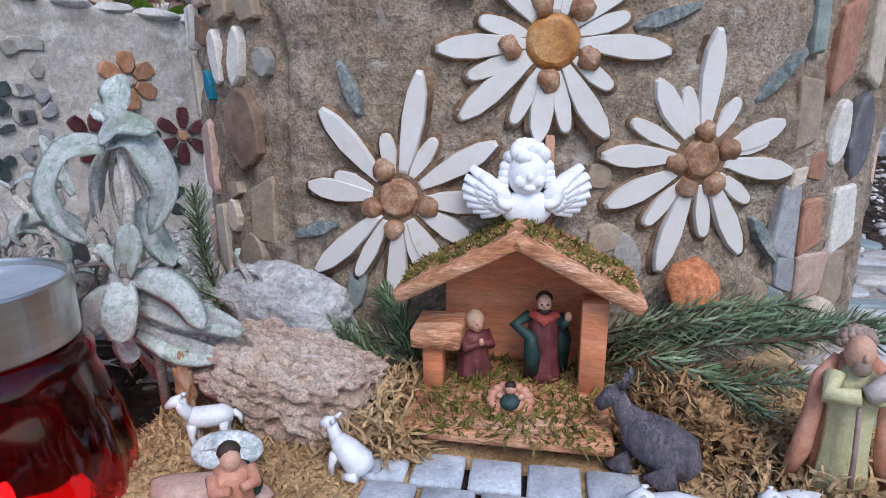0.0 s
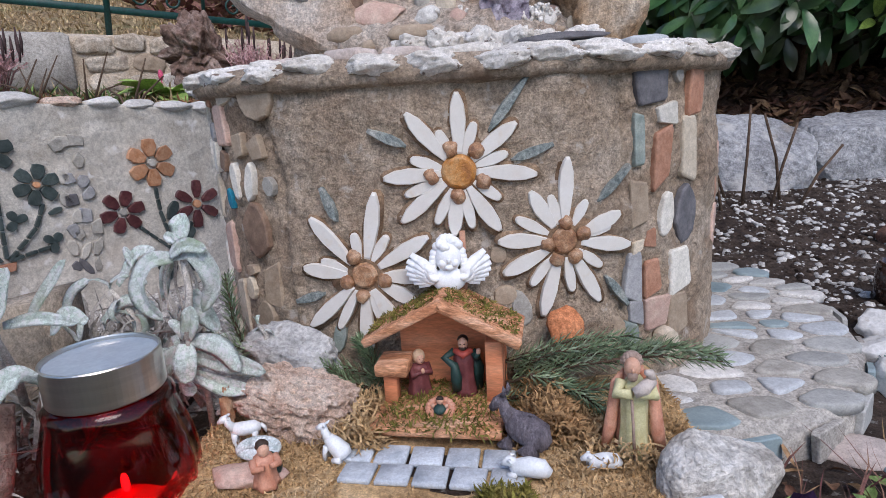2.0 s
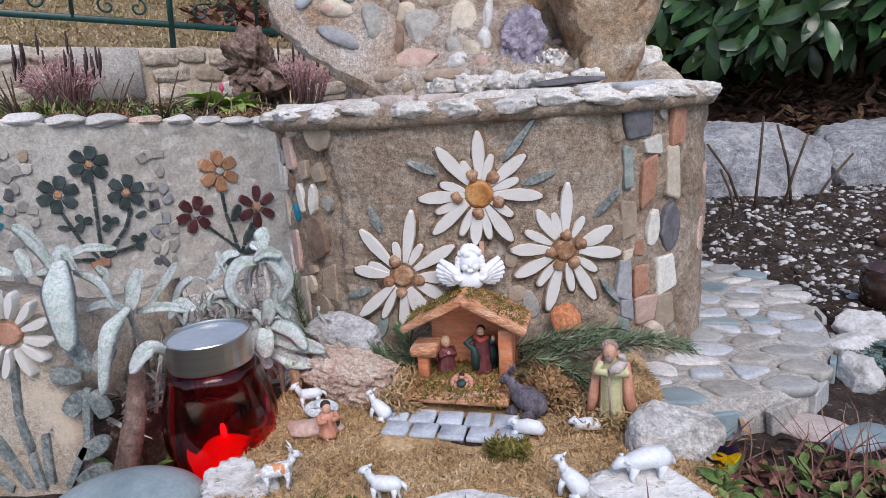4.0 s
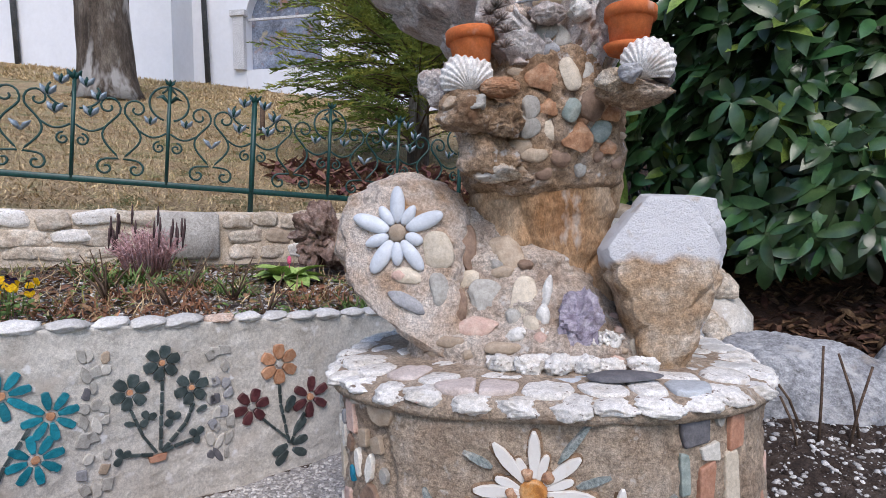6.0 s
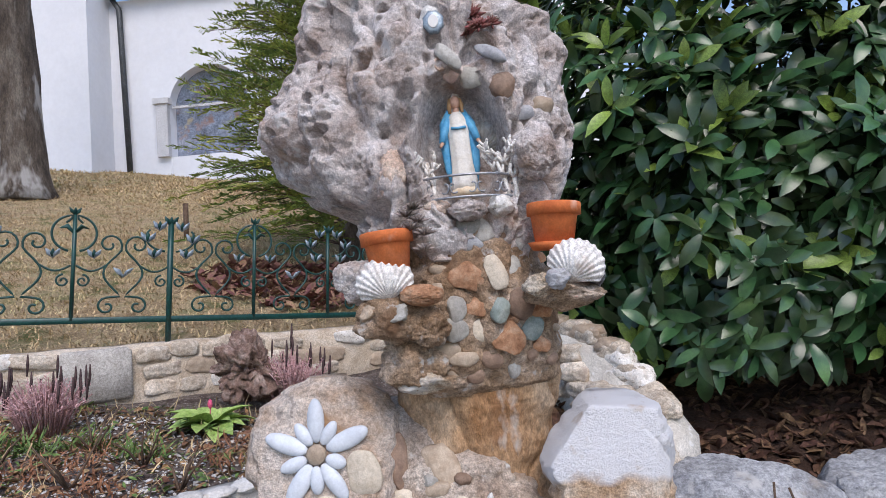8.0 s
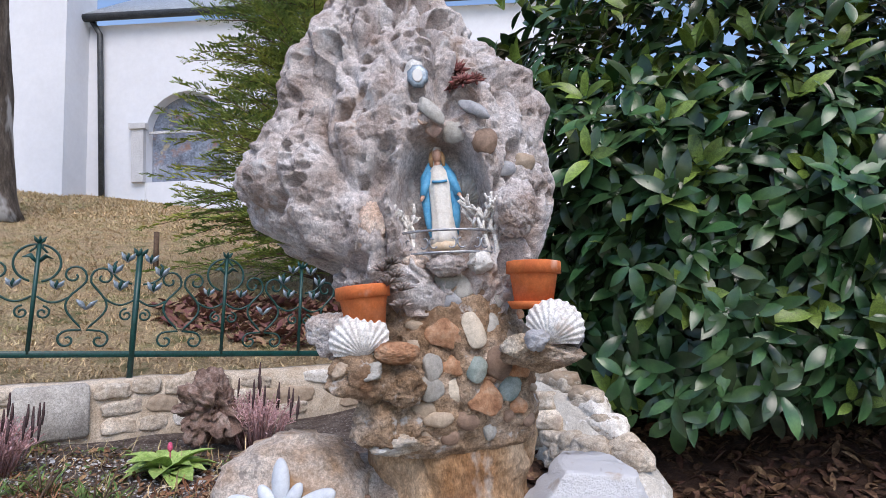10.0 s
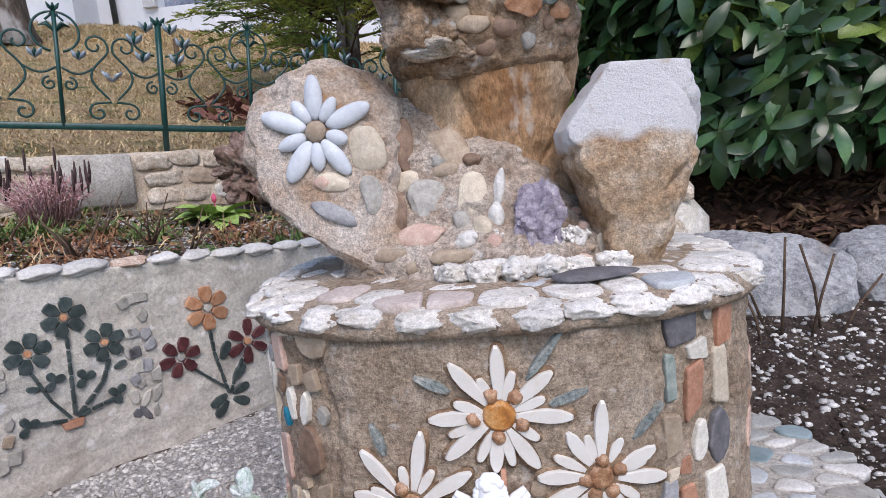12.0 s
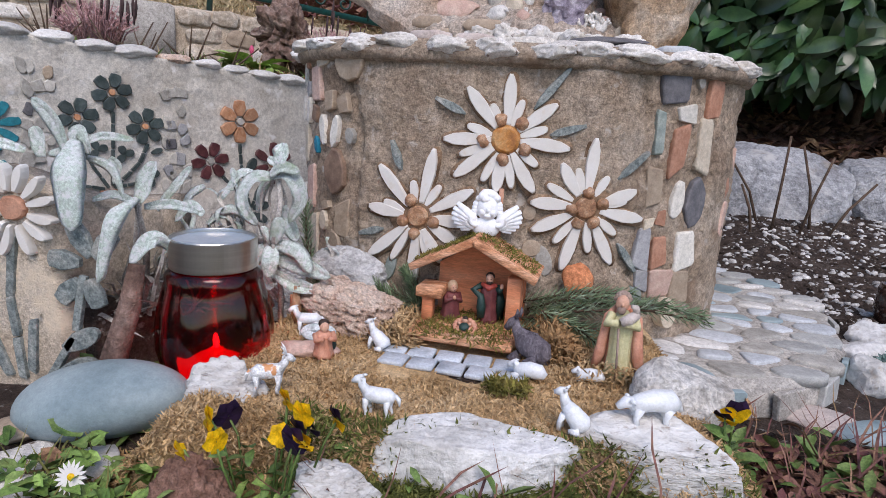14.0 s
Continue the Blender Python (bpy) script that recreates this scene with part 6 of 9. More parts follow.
tagged(part("shepherd", g, [M["robe_yellow"], M["robe_orange"], M["skin"], M["hair_grey"], M["lamb_grey"]], m=pose(0.285, 0.42, 0.148, 0, 0, -12) @ Matrix.Diagonal((1.05, 1, 1.12, 1))), "standing shepherd figurine in yellow robe and salmon cloak", "figurine")
# kneeling shepherd
g = Geo()
robe(g, 0.055, 0.03, 0.034, 0, 6, 0.1, 2, top=0.7)
g.ball((0, -0.004, 0.045), (0.007, 0.0075, 0.0085), 1, 10, 7)
g.ball((0, 0.0, 0.049), (0.008, 0.008, 0.007), 2, 10, 6)
for s in (-1, 1):
    g.tube([(s * 0.012, -0.002, 0.034), (s * 0.013, -0.012, 0.028), (s * 0.004, -0.019, 0.032)], [0.005, 0.0045, 0.003], 0, 8)
g.tube([(0.006, 0.004, 0.03), (0.012, 0.012, 0.01), (0.012, 0.014, 0.0)], [0.008, 0.01, 0.008], 3, 9)
tagged(part("kneeling_shepherd", g, [M["robe_orange"], M["skin"], M["hair_dark"], M["robe_green"]], m=pose(-0.138, 0.392, 0.147, 0, 0, 30)), "small kneeling shepherd figurine in salmon robe", "figurine")
# nativity group
g = Geo()
robe(g, 0.065, 0.036, 0.03, 0, 7, 0.1, 0, top=0.72)
g.ball((0.0, -0.006, 0.054), (0.0068, 0.0068, 0.0085), 1, 10, 7)
g.ball((0.0, -0.002, 0.056), (0.0092, 0.009, 0.0105), 2, 12, 8)
g.tube([(0.0, 0.003, 0.06), (0.0, 0.006, 0.045), (0, 0.007, 0.035)], [0.006, 0.0095, 0.011], 2, 10, flat=0.6)
for s in (-1, 1):
    g.tube([(s * 0.011, 0, 0.042), (s * 0.012, -0.01, 0.032), (s * 0.002, -0.015, 0.038)], [0.0058, 0.005, 0.003], 0, 8)
g.ball((0, -0.015, 0.039), (0.003, 0.003, 0.004), 1, 8, 5)
for s in (-1, 1):
    g.ball((s * 0.0024, -0.0118, 0.0555), (0.0011, 0.0008, 0.0008), 0, 6, 4)
g.ball((0, -0.0122, 0.0505), (0.0014, 0.0007, 0.0006), 0, 6, 4)
g.ball((0, -0.0128, 0.0532), (0.0009, 0.0012, 0.0014), 1, 6, 4)
tagged(part("kneeling_mother", g, [M["robe_plum"], M["skin"], M["veil"]], m=pose(0.03, 0.562, 0.165, 0, 0, 25)), "kneeling mother figurine in plum robe and tan veil", "figurine")
g = Geo()
robe(g, 0.088, 0.034, 0.028, 0, 7, 0.1, 3, top=0.78)
g.ball((0, -0.004, 0.076), (0.0068, 0.007, 0.009), 1, 10, 7)
g.ball((0, 0.001, 0.08), (0.0078, 0.0078, 0.0068), 2, 10, 6)
g.ball((0, -0.007, 0.0705), (0.0055, 0.004, 0.0045), 2, 9, 6)
for s in (-1, 1):
    g.ball((s * 0.0025, -0.0102, 0.0775), (0.0012, 0.0008, 0.0009), 2, 6, 4)
g.ball((0, -0.0112, 0.0752), (0.001, 0.0013, 0.0016), 1, 6, 4)
g.tube([(-0.012, -0.004, 0.067), (0, -0.01, 0.062), (0.012, -0.004, 0.067)], [0.004, 0.006, 0.004], 4, 8)
g.tube([(-0.012, 0, 0.064), (-0.026, -0.006, 0.056), (-0.012, -0.012, 0.048), (-0.01, -0.013, 0.03), (-0.01, -0.012, 0.012)], [0.0055, 0.0055, 0.006, 0.008, 0.006], 3, 9)
g.tube([(0.012, 0, 0.064), (0.019, -0.004, 0.056), (0.02, -0.008, 0.064)], [0.0055, 0.0055, 0.004], 3, 9)
g.tube([(0.014, 0.006, 0.06), (0.02, 0.008, 0.035), (0.018, 0.01, 0.004)], [0.006, 0.009, 0.008], 3, 9, flat=0.5)
g.ball((0.021, -0.008, 0.066), (0.0035, 0.0035, 0.005), 1, 8, 5)
tagged(part("standing_father", g, [M["robe_plum"], M["skin"], M["hair_dark"], M["robe_green"], M["robe_red"]], m=pose(0.093, 0.553, 0.165, 0, 0, -5)), "standing bearded father figurine in dark green cloak", "figurine")
g = Geo()
for k in range(16):
    a = 2 * math.pi * k / 16
    g.ball((0.0155 * math.cos(a), 0.012 * math.sin(a), 0.006 + 0.003 * math.sin(a)), (0.0055, 0.0045, 0.005), 0, 8, 5)
g.ball((0, 0, 0.005), (0.015, 0.012, 0.006), 0, 12, 6)
g.ball((0, 0.007, 0.014), (0.0052, 0.005, 0.0055), 1, 10, 6)
g.ball((0, 0.009, 0.0165), (0.005, 0.0045, 0.004), 3, 10, 6)
g.ball((0.0, -0.003, 0.011), (0.0085, 0.008, 0.004), 2, 10, 6)
for s in (-1, 1):
    g.ball((s * 0.009, 0.001, 0.013), (0.003, 0.003, 0.003), 1, 8, 5)
tagged(part("infant_in_crib", g, [M["robe_orange"], M["skin"], M["robe_green"], M["hair_dark"]], m=pose(0.06, 0.505, 0.167, 38, 0, -8)), "infant figurine in a salmon crib on moss", "figurine")
# angel bust
g = Geo()
g.ball((0, 0, 0.05), (0.0185, 0.017, 0.022), 0, 16, 10)
rnd = random.Random(4)
for k in range(46):
    a, b = rnd.uniform(0, 2 * math.pi), rnd.uniform(0.0, 1.1)
    d = Vector((math.sin(b) * math.cos(a), math.sin(b) * math.sin(a) * 0.9 + 0.15, math.cos(b)))
    g.ball((d.x * 0.0205, d.y * 0.018, 0.053 + d.z * 0.0225), rnd.uniform(0.005, 0.0075), 0, 8, 5)
for s in (-1, 1):
    for k in range(5):
        g.ball((s * (0.019 + 0.001 * k), 0.002, 0.056 - 0.006 * k), 0.0065, 0, 8, 5)
g.ball((0, -0.0165, 0.047), (0.003, 0.004, 0.004), 0, 8, 6)
for s in (-1, 1):
    g.ball((s * 0.0085, -0.012, 0.043), (0.006, 0.005, 0.006), 0, 8, 6)
g.ball((0, -0.0145, 0.037), (0.006, 0.004, 0.0035), 0, 8, 6)
g.ball((0, 0.0, 0.018), (0.024, 0.012, 0.018), 0, 14, 8)
for s in (-1, 1):
    for row in range(3):
        for k in range(7):
            a = radians(46 - 14 * k)
            ln = 0.052 - 0.012 * row - 0.0028 * k
            x0, z0 = s * 0.012, 0.024
            x1, z1 = s * (0.015 + ln * math.cos(a)), 0.028 + ln * math.sin(a) * 0.75
            g.tube([(x0, 0.004 - 0.003 * row, z0), ((x0 * 0.4 + x1 * 0.6), 0.001 - 0.004 * row, z0 * 0.4 + z1 * 0.6), (x1, 0.003 - 0.003 * row, z1)], [0.004, 0.0085, 0.0045], 0, 8, flat=0.55)
tagged(part("angel_bust", g, [M["plaster_figure"]], m=pose(0.079, 0.588, 0.302, -6, 0, 3)), "white plaster cherub bust with spread wings", "figurine")
tagged(part("terracotta_strip", Geo().box((0, 0, 0), (0.008, 0.008, 0.1), bev=0.001), [TM["brick"]], m=pose(0.1, 0.604, 0.335)), "narrow terracotta strip behind the cherub", "strip")

# ---- shrine: stones, shells, pots, figure ----
rnd = random.Random(55)
M["rust_stone"] = mat("rust_brown_stone", [(0.26, 0.12, 0.06), (0.42, 0.22, 0.12), (0.52, 0.34, 0.22)], 45, 0.7, 0.5, 140, 0.002, vary=0.15, grain=0.6)
PEB = [TM["tan"], TM["cream"], TM["brown"], TM["blue"], M["pebble_white"], TM["pink"], M["rust_stone"], TM["green"], TM["grey"]]
peb_mesh = [rock(500 + k, (1, 1, 1), 0.16, 1.2, 5, 3, 0.04).mesh("pebble", [PEB[k]]) for k in range(len(PEB))]


def pebble(parent, at, x, z, w, h, k, turn=0.0, thick=0.009, out=0.0):
    m = at(x, z, out, turn)
    if m is not None:
        part("pebble", peb_mesh[k], None, parent, m=m @ Matrix.Diagonal((w * 0.56, thick, h * 0.56, 1)))


column = bpy.data.objects["column"]
on_column, on_mound, on_left, on_head = set_in(col_geo), set_in(mound_geo), set_in(left_geo), set_in(head_geo)
TAKEN = []
for x, z, w, h, k, tn in ((0.121, 1.23, 0.062, 0.05, 6, 10), (0.176, 1.236, 0.04, 0.062, 1, -10), (0.134, 1.171, 0.042, 0.036, 6, 10), (0.179, 1.162, 0.034, 0.046, 7, 0), (0.132, 1.126, 0.055, 0.042, 1, 5), (0.192, 1.106, 0.058, 0.058, 6, 15), (0.223, 1.17, 0.05, 0.056, 2, 0), (0.262, 1.157, 0.04, 0.035, 6, 0), (0.24, 1.122, 0.042, 0.046, 7, 0), (0.095, 1.17, 0.035, 0.045, 8, 0),
                           (0.205, 1.145, 0.022, 0.022, 6, 0), (0.155, 1.063, 0.045, 0.03, 2, 20), (0.1, 1.075, 0.05, 0.03, 0, 5), (0.21, 1.245, 0.03, 0.04, 8, 0), (0.09, 1.13, 0.045, 0.04, 8, 10), (0.07, 1.09, 0.05, 0.04, 0, -10),
                           (0.125, 1.335, 0.05, 0.04, 8, 0), (0.165, 1.325, 0.04, 0.05, 8, 20), (0.09, 1.32, 0.035, 0.05, 8, -10), (0.13, 1.295, 0.05, 0.026, 3, 5), (0.19, 1.31, 0.03, 0.04, 2, 20)):
    pebble(column, on_column, x, z, w * 1.1, h * 1.1, k, tn)
    TAKEN.append((x, z, max(w, h)))
for trial in range(260):
    x, z, w, h = rnd.uniform(0.04, 0.29), rnd.uniform(1.03, 1.3), rnd.uniform(0.022, 0.042), rnd.uniform(0.02, 0.036)
    if all(math.hypot(x - a, z - b) > 0.5 * (max(w, h) + c) for a, b, c in TAKEN):
        TAKEN.append((x, z, max(w, h)))
        pebble(column, on_column, x, z, w, h, rnd.choice([0, 6, 2, 0, 8, 0]), rnd.uniform(-40, 40), 0.007)
head = bpy.data.objects["grotto_head"]
part("ledge_stone", rock(610, (0.042, 0.03, 0.024), 0.15, 2, 4, 4, 0.08, pits=0.12, pit_freq=9), [M["tufa"]], head, "coral-textured stone under the figure", m=pose(0.13, 0.872, 1.362))
part("ledge_stone", rock(611, (0.03, 0.025, 0.022), 0.2, 2, 4, 4, 0.05), [M["cap"]], head, m=pose(0.195, 0.878, 1.365))
part("ledge_stone", rock(612, (0.035, 0.03, 0.02), 0.2, 2, 5, 4, 0.05), [M["tufa_light"]], head, m=pose(0.065, 0.882, 1.37))
part("pale_stone", rock(613, (0.035, 0.03, 0.055), 0.2, 2, 6, 5, 0.06, pits=0.08), [M["tufa_light"]], head, "pale pitted stone beside the niche", m=pose(-0.01, 0.87, 1.44))
part("sponge_stone", rock(614, (0.045, 0.03, 0.06), 0.15, 2, 4, 5, 0.05, pits=0.07, pit_freq=11), [M["tufa"]], head, "spongy coral stone beside the niche", m=pose(0.27, 0.875, 1.47))
for x, z, w, h, k, tn in ((0.2, 1.665, 0.07, 0.025, 3, 35), (0.115, 1.665, 0.07, 0.028, 8, 50), (0.26, 1.555, 0.045, 0.03, 3, 0), (0.3, 1.57, 0.04, 0.04, 0, 0), (0.22, 1.6, 0.05, 0.05, 2, 0), (0.12, 1.635, 0.03, 0.03, 5, 0), (0.085, 1.76, 0.04, 0.04, 4, 0), (0.16, 1.63, 0.06, 0.04, 8, 10)):
    pebble(head, on_head, x, z, w, h, k, tn, 0.012)
# oval medal
g = Geo()
g.rings([[(r * (1 + 0.12 * (i % 2)) * 0.9 * math.cos(2 * math.pi * i / 16), y, r * (1 + 0.12 * (i % 2)) * math.sin(2 * math.pi * i / 16)) for i in range(16)][::-1] for r, y in ((0.022, 0.006), (0.022, -0.003), (0.016, -0.005))])
md = part("medal", g, [M["metal_pale"]], head, "small scalloped silver medal with an oval", m=pose(0.093, 0.858, 1.738))
part("oval", piece(oval_pts(0.022, 0.03), 0.007, 0.8, M["petal"]), None, md)
# bore hole
M["hole"] = mat("dark_hollow", [(0.02, 0.015, 0.012), (0.04, 0.03, 0.025)], 20, 1, 0.2)
part("bored_hole", Geo().rings([[(r * math.cos(2 * math.pi * i / 16), y, r * math.sin(2 * math.pi * i / 16)) for i in range(16)][::-1] for r, y in ((0.014, 0.02), (0.014, -0.008), (0.009, -0.01), (0.007, 0.01))]), [M["tufa_light"]], head, m=pose(0.1, 0.862, 1.652))

# scallop shells
M["shell"] = mat("white_shell", [(0.66, 0.61, 0.56), (0.8, 0.78, 0.75)], 40, 0.55, 0.3, 120, 0.001, spots=[((0.45, 0.36, 0.3), 25, 0.6, 0.75)])


def shell_geo(r, ribs=13):
    """A ribbed fan in x and z, hinge at the origin, domed towards -y."""
    g = Geo()
    na, nr = ribs * 6, 12
    def pt(i, j, off):
        a = radians(20 + 140 * i / na)
        rr = r * j / nr * max(0.05, math.sin(a)) ** 0.42 * (1 + 0.015 * math.cos(2 * math.pi * ribs * i / na))
        dome = 0.46 * r * math.sin(math.pi * (0.06 + 0.84 * j / nr)) ** 0.8 * math.sin(math.pi * (0.06 + 0.88 * i / na)) ** 0.7
        rib = 0.021 * r * (j / nr) ** 0.7 * math.cos(2 * math.pi * ribs * i / na)
        return (rr * math.cos(a), -dome - rib + off, rr * math.sin(a))
    vs = [pt(i, j, 0) for i in range(na + 1) for j in range(nr + 1)] + [pt(i, j, 0.004) for i in range(na + 1) for j in range(nr + 1)]
    n1 = (na + 1) * (nr + 1)
    q = lambda i, j, k=0: k * n1 + i * (nr + 1) + j
    fs = [(q(i, j), q(i + 1, j), q(i + 1, j + 1), q(i, j + 1)) for i in range(na) for j in range(nr)]
    fs += [(q(i, j + 1, 1), q(i + 1, j + 1, 1), q(i + 1, j, 1), q(i, j, 1)) for i in range(na) for j in range(nr)]
    fs += [(q(i, nr), q(i + 1, nr), q(i + 1, nr, 1), q(i, nr, 1)) for i in range(na)]
    return g.add(vs, fs)


part("scallop_shell", shell_geo(0.085), [M["shell"]], column, "white ribbed scallop shell", m=pose(-0.025, 0.828, 1.195, -8, -14, 8))
part("scallop_shell", shell_geo(0.082), [M["shell"]], column, "white ribbed scallop shell", m=pose(0.31, 0.825, 1.205, -8, 22, -10))
part("scallop_shell", shell_geo(0.07), [TM["grey"]], head, "grey scallop shell behind the figure", m=pose(0.172, 0.975, 1.495, 4, 28, 0))
for x, y, z, r, mt in ((-0.03, 0.852, 1.165, (0.078, 0.06, 0.052), M["mortar"]), (-0.062, 0.822, 1.172, (0.028, 0.02, 0.022), TM["tan"]), (-0.012, 0.808, 1.17, (0.03, 0.02, 0.018), TM["grey"]), (0.035, 0.855, 1.14, (0.05, 0.05, 0.04), M["mortar"]), (0.3, 0.852, 1.19, (0.075, 0.058, 0.036), M["mortar"]), (0.258, 0.815, 1.208, (0.036, 0.026, 0.024), M["tan_rock"]), (0.285, 0.8, 1.215, (0.026, 0.02, 0.02), TM["blue"]), (0.36, 0.85, 1.215, (0.02, 0.035, 0.024), TM["dark"]), (-0.115, 0.95, 1.24, (0.05, 0.045, 0.05), M["tufa"]), (0.0, 0.882, 1.075, (0.07, 0.05, 0.06), M["mortar"]), (0.02, 0.868, 1.035, (0.055, 0.04, 0.022), M["tan_rock"]), (0.06, 0.9, 1.03, (0.045, 0.03, 0.02), M["mortar"])):
    part("bracket_stone", rock(int(700 + x * 300 + z * 100), r, 0.25, 1.6, 7, 5, 0.05, pits=0.06), [M["column_mortar"] if mt is M["mortar"] else mt], column, m=pose(x, y, z))
part("sponge_stone", rock(640, (0.042, 0.028, 0.022), 0.12, 2, 2, 5, 0.03, pits=0.12, pit_freq=13), [M["rust_stone"]], column, "brown honeycomb stone", m=pose(0.035, 0.82, 1.203))

# pots with houseleeks
def houseleek(g, c, r, n, seed, mt=0):
    rnd = random.Random(seed)
    for k in range(n):
        a, el = k * 2.4, 0.15 + 1.25 * k / n
        d = Vector((math.cos(a) * math.cos(el), math.sin(a) * math.cos(el), math.sin(el)))
        ln = r * (1 - 0.45 * k / n)
        b = Vector(c)
        g.tube([b, b + d * ln * 0.6 + Vector((0, 0, 0.05 * r)), b + d * ln], [r * 0.08, r * 0.14, 0.0004], mt, 5, flat=0.5)


M["houseleek"] = mat("red_houseleek", [(0.07, 0.05, 0.03), (0.2, 0.06, 0.055), (0.3, 0.14, 0.12)], 40, 0.6, 0.2, 120, 0.001, vary=0.3, island=True)
M["houseleek_grey"] = mat("grey_houseleek", [(0.12, 0.1, 0.08), (0.25, 0.2, 0.18), (0.35, 0.3, 0.27)], 40, 0.6, 0.2, 120, 0.001, vary=0.3, island=True)


def flower_pot(x, y, z, r, h, saucer, tilt, label):
    t = thing("flower_pot", label, "flower pot", pose(x, y, z, 0, tilt, 0), "pots on the shrine")
    pr = [(0.66, 0.0), (0.7, 0.0), (0.86, 0.68), (0.88, 0.7), (1.0, 0.71), (1.0, 0.98), (0.98, 1.0), (0.9, 1.0), (0.88, 0.86)]
    part("pot", Geo().rings([[(r * k * math.cos(2 * math.pi * i / 40), r * k * math.sin(2 * math.pi * i / 40), h * u) for i in range(40)] for k, u in pr]), [M["terracotta"]], t)
    part("soil", Geo().ball((0, 0, h * 0.86), (r * 0.87, r * 0.87, 0.008), 0, 20, 6), [M["soil"]], t)
    if saucer:
        part("saucer", Geo().rings([[(r * k * math.cos(2 * math.pi * i / 32), r * k * math.sin(2 * math.pi * i / 32), u) for i in range(32)] for k, u in ((0.8, -0.012), (0.98, 0.002), (0.94, 0.002), (0.7, -0.006))]), [M["terracotta"]], t)
    g = Geo()
    rn = random.Random(int(x * 1000))
    for k in range(11):
        a, q = rn.uniform(0, 6.28), r * 0.75 * math.sqrt(rn.random())
        houseleek(g, (q * math.cos(a), q * math.sin(a), h * 0.9), rn.uniform(0.014, 0.024), 16, k)
    part("houseleek", g, [M["houseleek"]], t, "reddish houseleek rosettes")
    return t


flower_pot(0.294, 0.87, 1.282, 0.052, 0.078, True, 3, "terracotta pot with reddish houseleeks on a saucer")
pl = flower_pot(-0.023, 0.845, 1.25, 0.051, 0.078, False, -4, "terracotta pot with houseleeks behind a shell")
g = Geo()
for k, (dx, dz) in enumerate(((0.045, 0.1), (0.065, 0.085), (0.05, 0.075), (0.07, 0.03), (0.075, 0.06), (0.06, 0.11))):
    houseleek(g, (dx, -0.02, dz), 0.026, 22, 40 + k)
part("trailing_houseleek", g, [M["houseleek_grey"]], pl, "grey-red houseleek trailing over the rim")
for k, (x, z, r) in enumerate(((0.172, 1.765, 0.034), (0.182, 1.725, 0.032), (0.208, 1.735, 0.024), (0.16, 1.725, 0.026), (0.188, 1.675, 0.014))):
    g = Geo()
    houseleek(g, (0, 0, 0), r, 30, 60 + k)
    tagged(part("houseleek", g, [M["houseleek"]], m=on_head(x, z, 0.006) @ pose(0, 0, 0, 70, 0, 0)), "red-green houseleek rosette growing in the tufa", "plant", "houseleeks in the tufa")

# statuette in the niche: one mesh
g = Geo()
robe(g, 0.2, 0.058, 0.044, 1, 9, 0.09, 0, top=0.82)
for s in (-1, 1):
    g.tube([(s * 0.012, 0.004, 0.168), (s * 0.026, 0.002, 0.14), (s * 0.03, 0.0, 0.1), (s * 0.028, 0.004, 0.05), (s * 0.022, 0.006, 0.01)], [0.009, 0.013, 0.012, 0.01, 0.006], 0, 10, flat=0.7)
    g.tube([(s * 0.018, -0.002, 0.15), (s * 0.03, -0.008, 0.122), (s * 0.036, -0.016, 0.1)], [0.009, 0.009, 0.007], 0, 9)
    g.tube([(s * 0.036, -0.016, 0.1), (s * 0.041, -0.02, 0.09)], [0.0045, 0.0025], 2, 7)
g.tube([(0, 0.014, 0.17), (0, 0.02, 0.1), (0, 0.02, 0.01)], [0.02, 0.03, 0.03], 0, 12, flat=0.45)
g.tube([(0, 0, 0.158), (0, -0.002, 0.172)], [0.008, 0.0065], 2, 9)
g.ball((0, -0.004, 0.184), (0.0105, 0.011, 0.014), 2, 12, 8)
g.ball((0, 0.005, 0.188), (0.0125, 0.0115, 0.0142), 3, 12, 8)
for s in (-1, 1):
    g.tube([(s * 0.0095, -0.003, 0.192), (s * 0.0125, -0.003, 0.178), (s * 0.013, -0.004, 0.162)], [0.004, 0.005, 0.003], 3, 8)
g.tube([(0.004, 0.003, 0.205), (0, 0.008, 0.19), (0, 0.012, 0.16)], [0.008, 0.0145, 0.018], 1, 12, flat=0.6)
g.tube([(-0.015, -0.018, 0.128), (0, -0.02, 0.126), (0.015, -0.018, 0.128)], 0.0028, 0, 6)
g.ball((0, -0.002, -0.004), (0.032, 0.026, 0.014), 4, 16, 8)
M["hair_fair"] = cloth("painted_fair_hair", (0.4, 0.22, 0.1), (0.55, 0.34, 0.17))
M["plinth"] = cloth("painted_cream_plinth", (0.6, 0.45, 0.3), (0.72, 0.62, 0.48), 90)
tagged(part("statuette", g, [M["blue_cloth"], M["white_cloth"], M["skin"], M["hair_fair"], M["plinth"]], m=pose(0.131, 0.925, 1.408, 0, -3, 4)), "statuette in white gown and blue mantle in the niche", "statuette")


